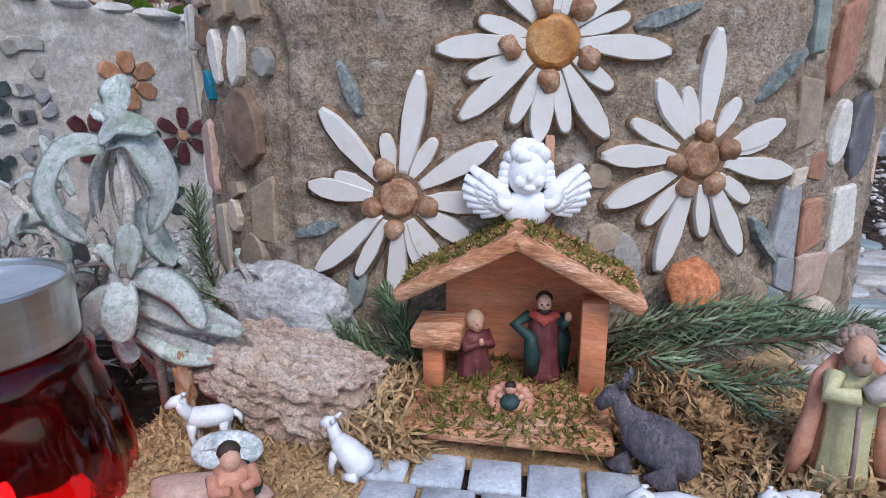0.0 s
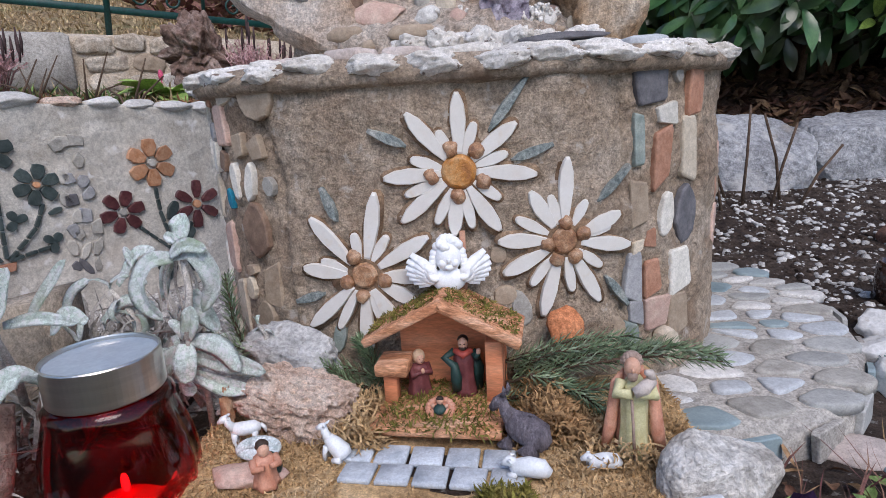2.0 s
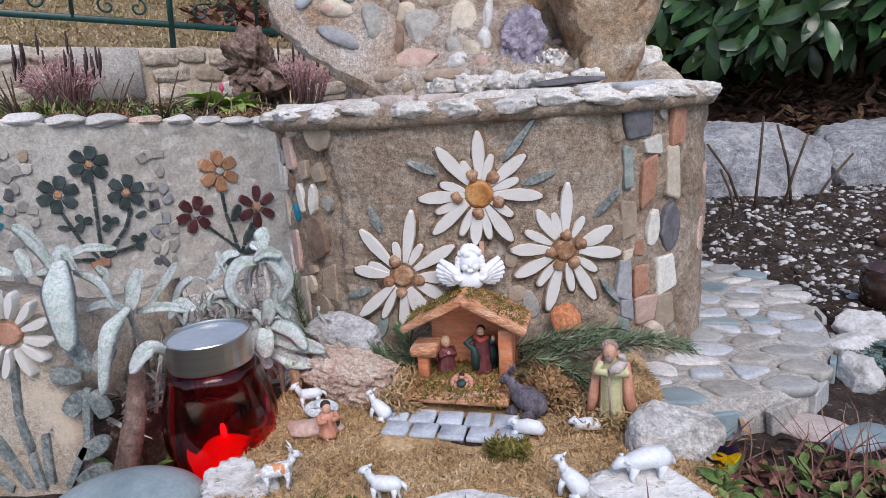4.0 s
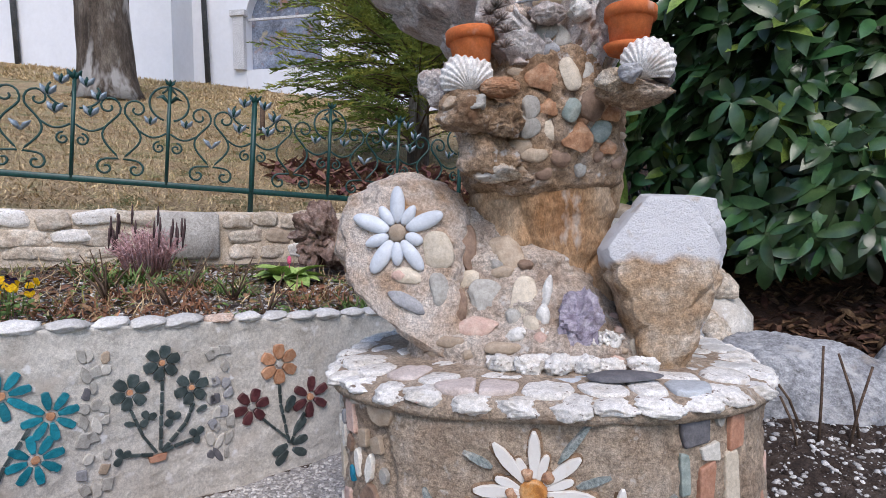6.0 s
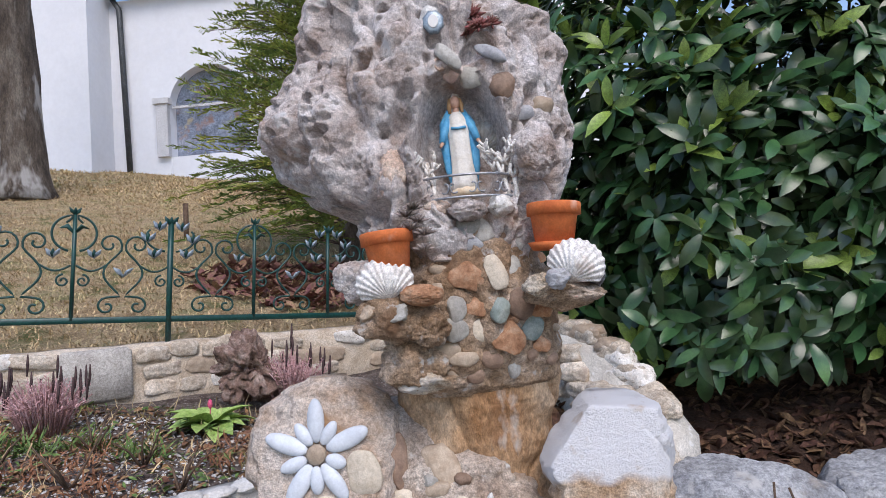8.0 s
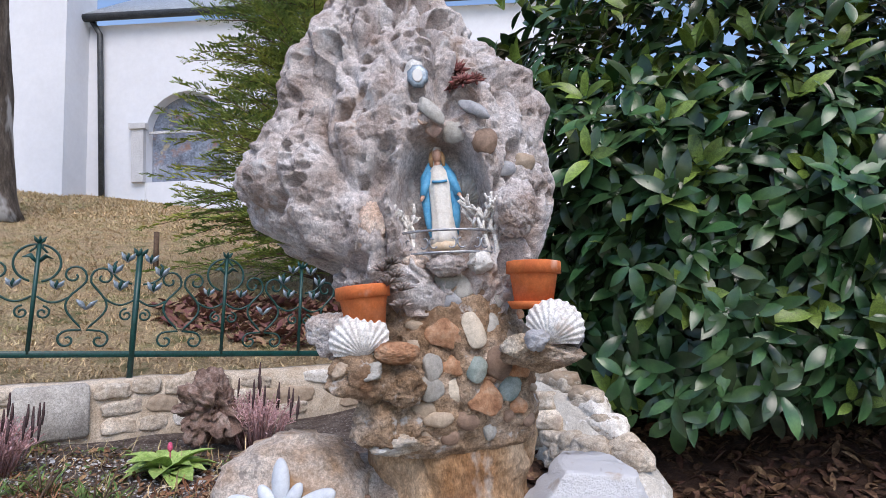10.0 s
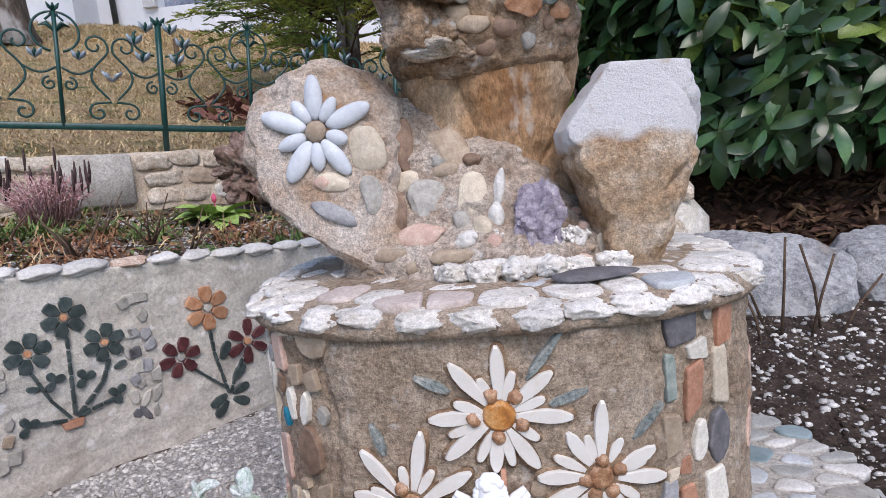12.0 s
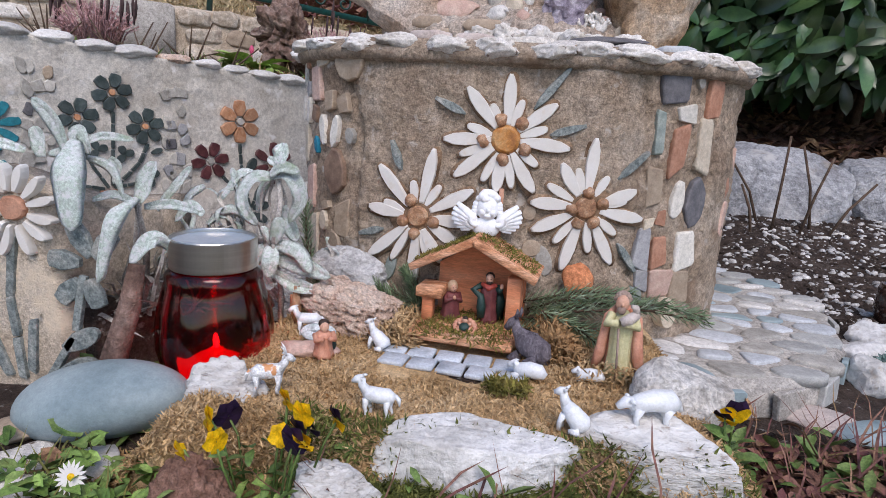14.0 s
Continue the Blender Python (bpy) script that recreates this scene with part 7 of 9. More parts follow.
# white coral
def coral(x, y, z, hh, n, seed, label):
    rn = random.Random(seed)
    g = Geo()
    def grow(p, d, ln, r, depth):
        q = p + d * ln
        g.tube([p, p + d * ln * 0.5 + Vector((rn.uniform(-1, 1), rn.uniform(-1, 1), rn.uniform(-1, 1))) * ln * 0.15, q], [r, r * 0.9, r * 0.85], 0, 7)
        if depth == 0:
            g.ball(q, r * 1.05, 0, 7, 5)
            return
        for _ in range(rn.choice([2, 2, 3])):
            grow(q, (d + Vector((rn.uniform(-0.9, 0.9), rn.uniform(-0.5, 0.3), rn.uniform(-0.2, 0.7)))).normalized(), ln * rn.uniform(0.6, 0.85), r * 0.82, depth - 1)
    for _ in range(n):
        grow(Vector((rn.uniform(-0.02, 0.02), rn.uniform(-0.01, 0.01), 0)), Vector((rn.uniform(-0.5, 0.5), rn.uniform(-0.3, 0.1), 1)).normalized(), hh * 0.36, 0.0052, 3)
    return tagged(part("coral", g, [M["shell"]], m=pose(x, y, z)), label, "coral", "corals on the shrine")


coral(0.05, 0.905, 1.385, 0.1, 4, 1, "branching white coral beside the statuette")
coral(0.21, 0.905, 1.382, 0.115, 5, 2, "branching white coral beside the statuette")
coral(0.262, 0.832, 0.636, 0.07, 5, 3, "branching white coral at the foot of the shrine")
coral(0.1, 0.85, 0.645, 0.07, 3, 4, "bleached coral pieces at the foot of the shrine")

# wire railing round the niche ledge
rail = thing("wire_railing", "low curved grey wire railing with scrolls", "railing")
def arc(z, k0, k1, n, r=0.103):
    return [(0.127 + r * math.cos(a), 0.925 - 0.075 * math.sin(a), z) for a in [math.pi * (k0 + (k1 - k0) * i / n) for i in range(n + 1)]]
for z in (1.385, 1.428):
    part("wire", Geo().tube(arc(z, 0.0, 1.0, 28), 0.0028), [M["wire"]], rail)
for k in range(6):
    u = (k + 0.5) / 6
    a = math.pi * u
    c = Vector((0.127 + 0.103 * math.cos(a), 0.925 - 0.076 * math.sin(a), 1.407))
    t = Vector((-math.sin(a), -0.75 * math.cos(a), 0)).normalized()
    g = Geo()
    for s in (-1, 1):
        g.tube([tuple(c + t * s * (0.008 + 0.011 * q * math.cos(5.5 * q)) + Vector((0, 0, 0.016 * q * math.sin(5.5 * q)))) for q in [0.2 + 0.8 * i / 12 for i in range(13)]], 0.0018, 0, 5)
    part("scroll", g, [M["wire"]], rail)

# edelweiss of pebbles on the boulder
flw = part("edelweiss", Geo().ball((0, 0, 0), (0.02, 0.012, 0.02), 0, 14, 8), [TM["tan"]], lrock, "grey-blue pebble edelweiss", m=on_left(-0.196, 0.909, 0.008))
inv = flw.matrix_basis.inverted()
for k, (a, ln, w) in enumerate(((92, 0.1, 0.032), (160, 0.105, 0.034), (22, 0.105, 0.034), (-122, 0.1, 0.034), (-55, 0.095, 0.03), (125, 0.062, 0.024), (58, 0.06, 0.024), (-160, 0.066, 0.026), (-20, 0.05, 0.026), (-88, 0.062, 0.026))):
    a2, d = radians(a), 0.018 + ln * 0.44
    rs = rock(800 + k, (ln * 0.43, 0.012, w * 0.54), 0.06, 1, 0, 3, 0.0)
    part("petal", rs, [M["petal_blue"]], flw, m=inv @ on_left(-0.196 + d * math.cos(a2), 0.909 + d * math.sin(a2), 0.006, -a))
TAKEN = []
for x, z, w, h, k, tn in ((-0.108, 0.872, 0.073, 0.079, 1, 0), (-0.047, 0.871, 0.041, 0.104, 2, 0), (0.038, 0.865, 0.056, 0.098, 0, -35), (-0.174, 0.817, 0.067, 0.034, 1, 5), (-0.103, 0.789, 0.042, 0.066, 8, -5), (-0.172, 0.760, 0.085, 0.03, 3, 28), (-0.042, 0.805, 0.059, 0.039, 1, -15), (-0.005, 0.77, 0.075, 0.073, 8, 0), (-0.066, 0.741, 0.054, 0.084, 2, 0), (-0.017, 0.709, 0.082, 0.044, 5, -5), (0.077, 0.776, 0.059, 0.077, 1, 15), (0.055, 0.729, 0.033, 0.035, 8, 0), (0.062, 0.7, 0.04, 0.03, 4, 0), (0.093, 0.717, 0.037, 0.037, 1, 0), (0.126, 0.785, 0.022, 0.073, 4, 8), (0.249, 0.781, 0.034, 0.076, 4, -15), (0.2, 0.864, 0.078, 0.098, 1, -30), (0.029, 0.824, 0.049, 0.032, 0, 0), (0.081, 0.835, 0.037, 0.024, 2, 10), (0.035, 0.675, 0.07, 0.028, 0, 0), (0.178, 0.65, 0.105, 0.033, 4, 0), (0.101, 0.65, 0.07, 0.035, 4, 0), (0.315, 0.666, 0.054, 0.051, 1, 0), (-0.186, 0.817, 0.037, 0.024, 5, 0), (-0.078, 0.681, 0.059, 0.028, 0, 0), (0.018, 0.836, 0.032, 0.022, 8, 30), (0.116, 0.736, 0.03, 0.047, 4, -10), (0.255, 0.685, 0.035, 0.035, 4, 0)):
    pebble(mound, on_mound if x > -0.09 else on_left, x, z, w, h, k, tn, 0.011)
    TAKEN.append((x, z, max(w, h)))
for trial in range(400):
    x, z, w, h = rnd.uniform(-0.12, 0.3), rnd.uniform(0.65, 0.84), rnd.uniform(0.014, 0.034), rnd.uniform(0.014, 0.028)
    if z > 0.86 - 0.5 * abs(x) or (0.13 < x < 0.25 and z < 0.8):
        continue
    if all(math.hypot(x - a, z - b) > 0.46 * (max(w, h) + c) for a, b, c in TAKEN):
        TAKEN.append((x, z, max(w, h)))
        pebble(mound, on_mound, x, z, w, h, rnd.choice([8, 0, 1, 5, 0]), rnd.uniform(-30, 30), 0.008)
for k, (x, y, r) in enumerate(((0.04, 0.775, 0.03), (0.09, 0.765, 0.034), (0.15, 0.77, 0.036), (0.205, 0.77, 0.032), (0.11, 0.795, 0.028), (0.31, 0.795, 0.03), (0.25, 0.785, 0.024), (0.02, 0.8, 0.024), (0.17, 0.8, 0.03))):
    part("crusty_stone", rock(820 + k, (r * 1.15, r * 0.8, r * 0.7), 0.3, 1.8, 6, 4, 0.08, pits=0.12, pit_freq=7), [M["cap"]], mound, m=pose(x, y, 0.648, 0, 0, 35 * k))
# amethyst
M["amethyst"] = mat("amethyst", [(0.18, 0.145, 0.2), (0.3, 0.26, 0.32), (0.44, 0.4, 0.45)], 50, 0.4, 0.8, 120, 0.004, spec=0.5)
g = rock(901, (0.055, 0.034, 0.074), 0.3, 1.8, 18, 4, 0.14)
tagged(part("amethyst", g, [M["amethyst"]], m=pose(0.19, 0.832, 0.722, -12, 8, 0), flat=True), "rough purple amethyst cluster", "crystal")
part("slate_piece", rock(902, (0.075, 0.03, 0.008), 0.12, 1.2, 8, 3, 0.02), [TM["dark"]], slab, "dark slate piece on the rim", m=pose(0.262, 0.72, 0.643, 6, 0, 5))
part("chalk_piece", rock(903, (0.05, 0.03, 0.012), 0.12, 1.2, 8, 4, 0.05, pits=0.06), [M["cap"]], slab, m=pose(0.12, 0.79, 0.648, 6, 0, 5))

# ---- upper bed, fence, lawn ----
FP, FD, FN = Vector((-1.656, 3.021, 0)), Vector((0.825, 0.565, 0)), Vector((-0.565, 0.825, 0))


def along(s, off, z):
    return FP + FD * s + FN * off + Vector((0, 0, z))


low = tagged(part("wall_north", Geo().rings([[along(s, o + 0.012 * noise.noise(Vector((s * 6, z * 9, o))), z + (0.012 * noise.noise(Vector((s * 5, 1, 0))) if z > 0.9 else 0)) for o, z in ((-0.06, 0.55), (-0.06, 0.75), (-0.055, 0.9), (-0.05, 1.0 - 0.02 * s), (-0.0, 1.02 - 0.02 * s), (0.12, 1.02 - 0.02 * s), (0.14, 0.55))] for s in [-2.2 + 4.2 * i / 110 for i in range(111)]]), [M["planter_render"]]), "low rubble stone wall under the iron fence", "garden wall", kind="structure")
rnd = random.Random(91)


def block(seed):
    """A rough squared stone of unit half-size."""
    vs, fs = ico(4)
    off = Vector((seed * 3.7, seed * 1.3, seed))
    out = []
    for p in vs:
        q = p / (abs(p.x) ** 3.4 + abs(p.y) ** 3.4 + abs(p.z) ** 3.4) ** (1 / 3.4)
        q *= 1 + 0.22 * noise.noise(q * 1.1 + off) + 0.09 * noise.noise(q * 3 + off) + 0.03 * noise.noise(q * 8 + off)
        out.append((q.x, q.y, q.z * (1 + 0.18 * noise.noise(Vector((q.x * 0.8, 0, 0)) + off))))
    return Geo().add(out, fs)


rub = [block(920 + k).mesh("rubble_stone", [(M["rubble_beige"], M["rubble_beige"], M["rubble_beige"], M["cap"], TM["tan"], M["rubble_beige"])[k % 6]]) for k in range(8)]
s = -2.0
while s < 1.6:
    for j, z in enumerate((0.965, 0.865, 0.775)):
        w = rnd.uniform(0.06, 0.12)
        sj = s + (0.0, 0.08, 0.03)[j]
        if rnd.random() < 0.1:
            continue
        if -0.56 < sj < -0.16:
            continue
        p = along(sj + rnd.uniform(-0.03, 0.03), -0.05, z - 0.02 * s + rnd.uniform(-0.014, 0.014))
        part("rubble_stone", rub[rnd.randrange(8)], None, low, m=pose(p.x, p.y, p.z, rnd.uniform(-6, 6), rnd.uniform(-10, 10), 34.4 + rnd.uniform(-6, 6)) @ Matrix.Diagonal((w, 0.026, rnd.uniform(0.034, 0.055), 1)))
    s += 0.19
part("cement_block", Geo().box((0, 0, 0), (0.34, 0.08, 0.28), bev=0.02), [M["cement"]], low, m=pose(*along(-0.37, -0.06, 0.88), 0, 0, 34.4))
# the wall that runs down on the other side
side_pts = [(0.5, 2.95, 0.98), (0.62, 2.75, 0.95), (0.74, 2.55, 0.86), (0.84, 2.38, 0.68), (0.9, 2.22, 0.55)]
side = tagged(part("wall_east", Geo().rings([[(x - 0.08, y - 0.05, 0.2), (x - 0.08, y - 0.05, z - 0.04), (x, y, z), (x + 0.1, y + 0.06, z - 0.03), (x + 0.1, y + 0.06, 0.2)] for x, y, z in side_pts]), [M["mortar_grey"]]), "rubble wall stepping down beside the bush", "garden wall", kind="structure")
for k in range(34):
    u = rnd.random() * 3.99
    i, f = int(u), u - int(u)
    a, b = Vector(side_pts[i]), Vector(side_pts[i + 1])
    p = a + (b - a) * f
    up = rnd.random() < 0.45
    w = rnd.uniform(0.06, 0.095)
    part("rubble_stone", rub[rnd.randrange(8)], None, side, m=pose(p.x - (0 if up else 0.085), p.y - (0 if up else 0.05), p.z - (0 if up else rnd.uniform(0.08, 0.35)), rnd.uniform(-10, 10), rnd.uniform(-10, 10), rnd.uniform(-60, -20)) @ Matrix.Diagonal((w, 0.06, 0.05, 1)))

# iron fence
def scroll(cx, cz, r, turns, start, sgn, n=16):
    return [(cx + r * (1 - 0.8 * i / n) * math.cos(start + sgn * turns * 6.283 * i / n), 0, cz + r * (1 - 0.8 * i / n) * math.sin(start + sgn * turns * 6.283 * i / n)) for i in range(n + 1)]


def fence_run(name, origin, yaw, posts, main, label, z0, slope):
    """A run of railing: bottom rail, uprights, paired scrolls and tulip finials; x runs along it."""
    f = thing(name, label, "fence", pose(*origin, 0, slope, yaw))
    x0, x1 = posts[0] - 0.05, posts[-1] + 0.05
    part("rail", Geo().box(((x0 + x1) / 2, 0, 0), (x1 - x0, 0.016, 0.035), bev=0.003), [M["metal_green"]], f, "green painted bottom rail")
    for k, x in enumerate(posts):
        big, round_top = k % 3 == main, k % 2 == 0
        top = 0.6 if round_top else 0.56
        part("post" if big else "upright", Geo().tube([(x, 0, -0.16 if big else 0), (x, 0, top)], 0.016 if big else 0.0105, 0, 8), [M["metal_green"]], f)
        for s in (-1, 1):
            # foot scroll under the arm, then the arm swinging out to the lyre
            g = Geo().tube(scroll(x + s * 0.045, 0.215, 0.036, 1.3, math.pi / 2, -s), 0.006, 0, 5)
            part("scroll", g, [M["metal_green"]], f)
            arm = [(x + s * (0.012 + 0.14 * t), 0, 0.3 - 0.03 * math.sin(t * math.pi)) for t in [i / 8 for i in range(9)]]
            part("arm", Geo().tube(arm, 0.006, 0, 6), [M["metal_green"]], f)
            if round_top:
                ring = [(x + s * 0.105 * math.sin(a), 0, 0.475 - 0.1 * math.cos(a)) for a in [0.25 + 2.75 * i / 14 for i in range(15)]]
                part("ring_scroll", Geo().tube(ring + [(x + s * (0.012 + 0.02 * q), 0, 0.56 - 0.02 * q) for q in (0.2, 0.8, 1.4)], 0.0065, 0, 6), [M["metal_green"]], f)
                part("iron_leaf", Geo().tube([(x, 0, 0.475), (x + s * 0.035, -0.008, 0.515), (x + s * 0.07, -0.012, 0.5)], [0.008, 0.018, 0.003], 0, 6, flat=0.4), [M["metal_green"]], f)
            else:
                bow = [(x + s * (0.01 + 0.12 * math.sin(a)), 0, 0.39 + 0.13 * (1 - math.cos(a)) * 0.62) for a in [0.15 + 2.0 * i / 10 for i in range(11)]]
                part("ring_scroll", Geo().tube(bow, 0.006, 0, 6), [M["metal_green"]], f)
        buds = ((-0.095, 0.37, 0.8), (0.095, 0.37, 0.8), (0, 0.6, 0.7)) if round_top else ((0, 0.575, 0.9), (-0.06, 0.545, 0.9), (0.06, 0.545, 0.9), (-0.12, 0.475, 0.95), (0.12, 0.475, 0.95), (-0.085, 0.385, 0.95), (0.085, 0.385, 0.95))
        for dx, z, sc in buds:
            g = Geo()
            for b in (-1, 0, 1):
                g.tube([(x + dx - b * 0.004, 0, z - 0.035 * sc), (x + dx + b * 0.024 * sc, -0.012, z - 0.004), (x + dx + b * 0.04 * sc, -0.02, z + 0.022 * sc)], [0.008 * sc, 0.02 * sc, 0.004], 1 if b and dx else 0, 6, flat=0.55)
            part("tulip", g, [M["metal_green"], M["metal_pale"]], f, "metal tulip flowers with worn silver paint")
        if k < len(posts) - 1:
            xm, w = (x + posts[k + 1]) / 2, (posts[k + 1] - x)
            for s in (-1, 1):
                # lyre: foot curl, pinched waist, belly, neck and outward top curl
                foot = scroll(xm + s * 0.075, 0.075, 0.05, 1.1, math.pi / 2, -s, 14)
                belly = [(xm + s * (0.012 + 0.085 * math.sin(math.pi * t) ** 1.3), 0, 0.13 + 0.26 * t) for t in [i / 12 for i in range(13)]]
                crook = scroll(xm + s * 0.07, 0.42, 0.06, 1.1, math.pi if s > 0 else 0.0, -s, 14)
                part("lyre_scroll", Geo().tube(foot[::-1] + belly + crook, 0.0065, 0, 6), [M["metal_green"]], f)
            if round_top:
                g = Geo()
                for b in (-1, 1):
                    g.tube([(xm, 0, 0.24), (xm + b * 0.025, -0.012, 0.27), (xm + b * 0.05, -0.02, 0.29)], [0.008, 0.018, 0.004], 0, 6, flat=0.55)
                part("tulip", g, [M["metal_pale"]], f, "metal tulip flowers with worn silver paint")
    return f


fence_run("iron_fence", tuple(along(0, 0.03, 1.15)), 34.4, [-2.4 + 0.48 * k for k in range(9)], 2, "ornate green wrought-iron fence with tulip finials", 0, 3.9)
fence_run("iron_fence", (0.35, 3.1, 1.06), -25, [0.1, 0.38, 0.66], 0, "ornate green wrought-iron fence ending by the bush", 0, 7)

# ---- plants of the upper bed ----
M["heather"] = mat("heather_twigs", [(0.3, 0.15, 0.14), (0.5, 0.29, 0.29), (0.62, 0.44, 0.45)], 50, 0.9, 0.3, 150, 0.002, vary=0.3, island=True)
M["heather_dark"] = mat("dead_heather_tip", [(0.05, 0.03, 0.03), (0.11, 0.07, 0.07)], 50, 0.9, 0.3, 150, 0.002)


def heather(x, y, r, h, seed, label):
    t = thing("heather", label, "heather", pose(x, y, ground_h(x, y) - 0.01), "heather clumps")
    rn = random.Random(seed)
    g = Geo()
    for k in range(170):
        a, q = rn.uniform(0, 6.28), math.sqrt(rn.random())
        b = Vector((r * 0.35 * q * math.cos(a), r * 0.3 * q * math.sin(a), 0))
        e = Vector((r * 0.85 * q * math.cos(a), r * 0.7 * q * math.sin(a), h * rn.uniform(0.6, 1.0) * (1 - 0.35 * q)))
        mid = (b + e) * 0.5 + Vector((0, 0, 0.15 * h))
        g.tube([b, mid, e], [0.002, 0.003, 0.001], 0, 4)
        if k % 7 == 0:
            g.tube([e, e + Vector((0.005, 0, 0.05)), e + Vector((0.008, 0, 0.1))], [0.003, 0.007, 0.003], 1, 5)
        for j in range(9):
            u = 0.35 + 0.65 * j / 9
            p = mid + (e - mid) * max(0, 2 * u - 1) if u > 0.5 else b + (mid - b) * 2 * u
            d = Vector((rn.uniform(-1, 1), rn.uniform(-1, 1), rn.uniform(0, 1))) * 0.012
            g.add([p, p + d + Vector((0.004, 0, 0)), p + d * 1.5, p + d - Vector((0.004, 0, 0))], [(0, 1, 2, 3)], 0)
    tagged(part("bloom_spray", g, [M["heather"], M["heather_dark"]], t), kind="stuff")


heather(-1.86, 2.3, 0.25, 0.32, 1, "faded pink heather clump in the upper bed")
heather(-0.9, 2.85, 0.27, 0.36, 2, "faded pink heather clump beside the root wood")
M["root_wood"] = mat("weathered_root", [(0.1, 0.06, 0.045), (0.24, 0.155, 0.125), (0.38, 0.29, 0.25)], 16, 0.95, 1.0, 60, 0.008)
tagged(part("root_wood", rock(950, (0.21, 0.12, 0.19), 0.5, 1.6, 8, 6, 0.07, pits=0.4, pit_freq=2.8), [M["root_wood"]], m=pose(-1.12, 2.78, 0.87, 10, 20, 0)), "gnarled weathered root against the low wall", "driftwood")
M["primrose"] = mat("primrose_leaf", [(0.24, 0.38, 0.08), (0.42, 0.54, 0.18)], 30, 0.6, 0.5, 90, 0.002, vary=0.2)
M["pink_flower"] = mat("pink_petal", [(0.6, 0.06, 0.16), (0.7, 0.15, 0.25)], 40, 0.5, 0.1, 90, 0.001)


def rosette(name, label, x, y, z, n, ln, w, material, seed, up=0.6, group=""):
    t = thing(name, label, "plant", pose(x, y, z), group)
    rn = random.Random(seed)
    vs, fs = leaf_shape(1, w, 0.45, 0.2, 5)
    me = Geo().add(vs, fs).mesh("leaf", [material])
    for k in range(n):
        s = ln * rn.uniform(0.7, 1.15)
        part("leaf", me, None, t, m=pose(0, 0, 0, 0, 0, k * 137.5) @ pose(0, 0.005, 0, 60 * up * rn.uniform(0.4, 1.4), rn.uniform(-15, 15), 0) @ Matrix.Diagonal((s, s, s, 1)))
    return t


pr = rosette("primrose", "bright green primrose with a pink bud", -1.15, 2.42, ground_h(-1.15, 2.42) + 0.01, 26, 0.19, 0.5, M["primrose"], 3)
part("bud", Geo().ball((0.01, -0.02, 0.11), (0.012, 0.012, 0.022), 0, 8, 6).tube([(0, 0, 0.01), (0.01, -0.02, 0.1)], 0.003, 0, 5), [M["pink_flower"]], pr, "pink flower bud")
M["pansy_yellow"] = mat("yellow_petal", [(0.72, 0.4, 0.0), (0.8, 0.52, 0.01)], 60, 0.5, 0.1, 90, 0.001)
M["pansy_dark"] = mat("dark_violet_petal", [(0.012, 0.006, 0.025), (0.035, 0.015, 0.05)], 60, 0.5, 0.1, 90, 0.001)
M["fresh_herb"] = mat("fresh_green_leaf", [(0.1, 0.19, 0.04), (0.19, 0.3, 0.07), (0.28, 0.38, 0.12)], 30, 0.55, 0.3, 90, 0.001, vary=0.3, island=True)
M["herb"] = mat("small_green_leaf", [(0.06, 0.12, 0.03), (0.12, 0.19, 0.05), (0.19, 0.25, 0.08)], 30, 0.6, 0.3, 90, 0.001, vary=0.3)


def pansy_head(g, c, r, yaw, droop=0.0):
    for k, (a, mt) in enumerate(((60, 1), (120, 1), (180, 0), (0, 0), (270, 0))):
        vs, fs = leaf_shape(r, r * 1.05, 0.15, 0.12, 4)
        mm = Matrix.Translation(c) @ pose(0, 0, 0, 0, 0, yaw) @ pose(0, 0, 0, 80 + droop, 0, 0) @ pose(0, 0, 0.001 * k, 0, 0, a - 90)
        g.add(vs, fs, mt, mm)


def pansy(x, y, z, heads, seed, label, yellow=0.75, tall=0.07, spread=0.05):
    t = thing("pansy", label, "flower", pose(x, y, z), "pansies")
    rn = random.Random(seed)
    vs, fs = leaf_shape(1, 0.5, 0.3, 0.15, 4)
    me = Geo().add(vs, fs).mesh("leaf", [M["herb"]])
    for k in range(34):
        s = rn.uniform(0.016, 0.032)
        part("leaf", me, None, t, m=pose(rn.uniform(-spread, spread), rn.uniform(-spread, spread) * 0.7, rn.uniform(0, tall * 0.55), rn.uniform(-10, 50), rn.uniform(-30, 30), rn.uniform(0, 360)) @ Matrix.Diagonal((s, s, s, 1)))
    for k in range(heads):
        top = Vector((rn.uniform(-spread, spread), rn.uniform(-spread, spread) * 0.6, tall * rn.uniform(0.75, 1.1)))
        part("stem", Geo().tube([(top.x * 0.5, top.y * 0.5, 0), (top.x * 0.8, top.y, top.z * 0.7), tuple(top)], 0.0014, 0, 5), [M["herb"]], t)
        g = Geo()
        pansy_head(g, top, rn.uniform(0.013, 0.019), rn.uniform(-60, 60), rn.uniform(-20, 70))
        part("bloom", g, [M["pansy_yellow"], M["pansy_dark"] if rn.random() < 0.5 else M["pansy_yellow"]] if rn.random() < yellow else [M["pansy_dark"], M["pansy_dark"]], t, "yellow and dark violet pansy bloom")


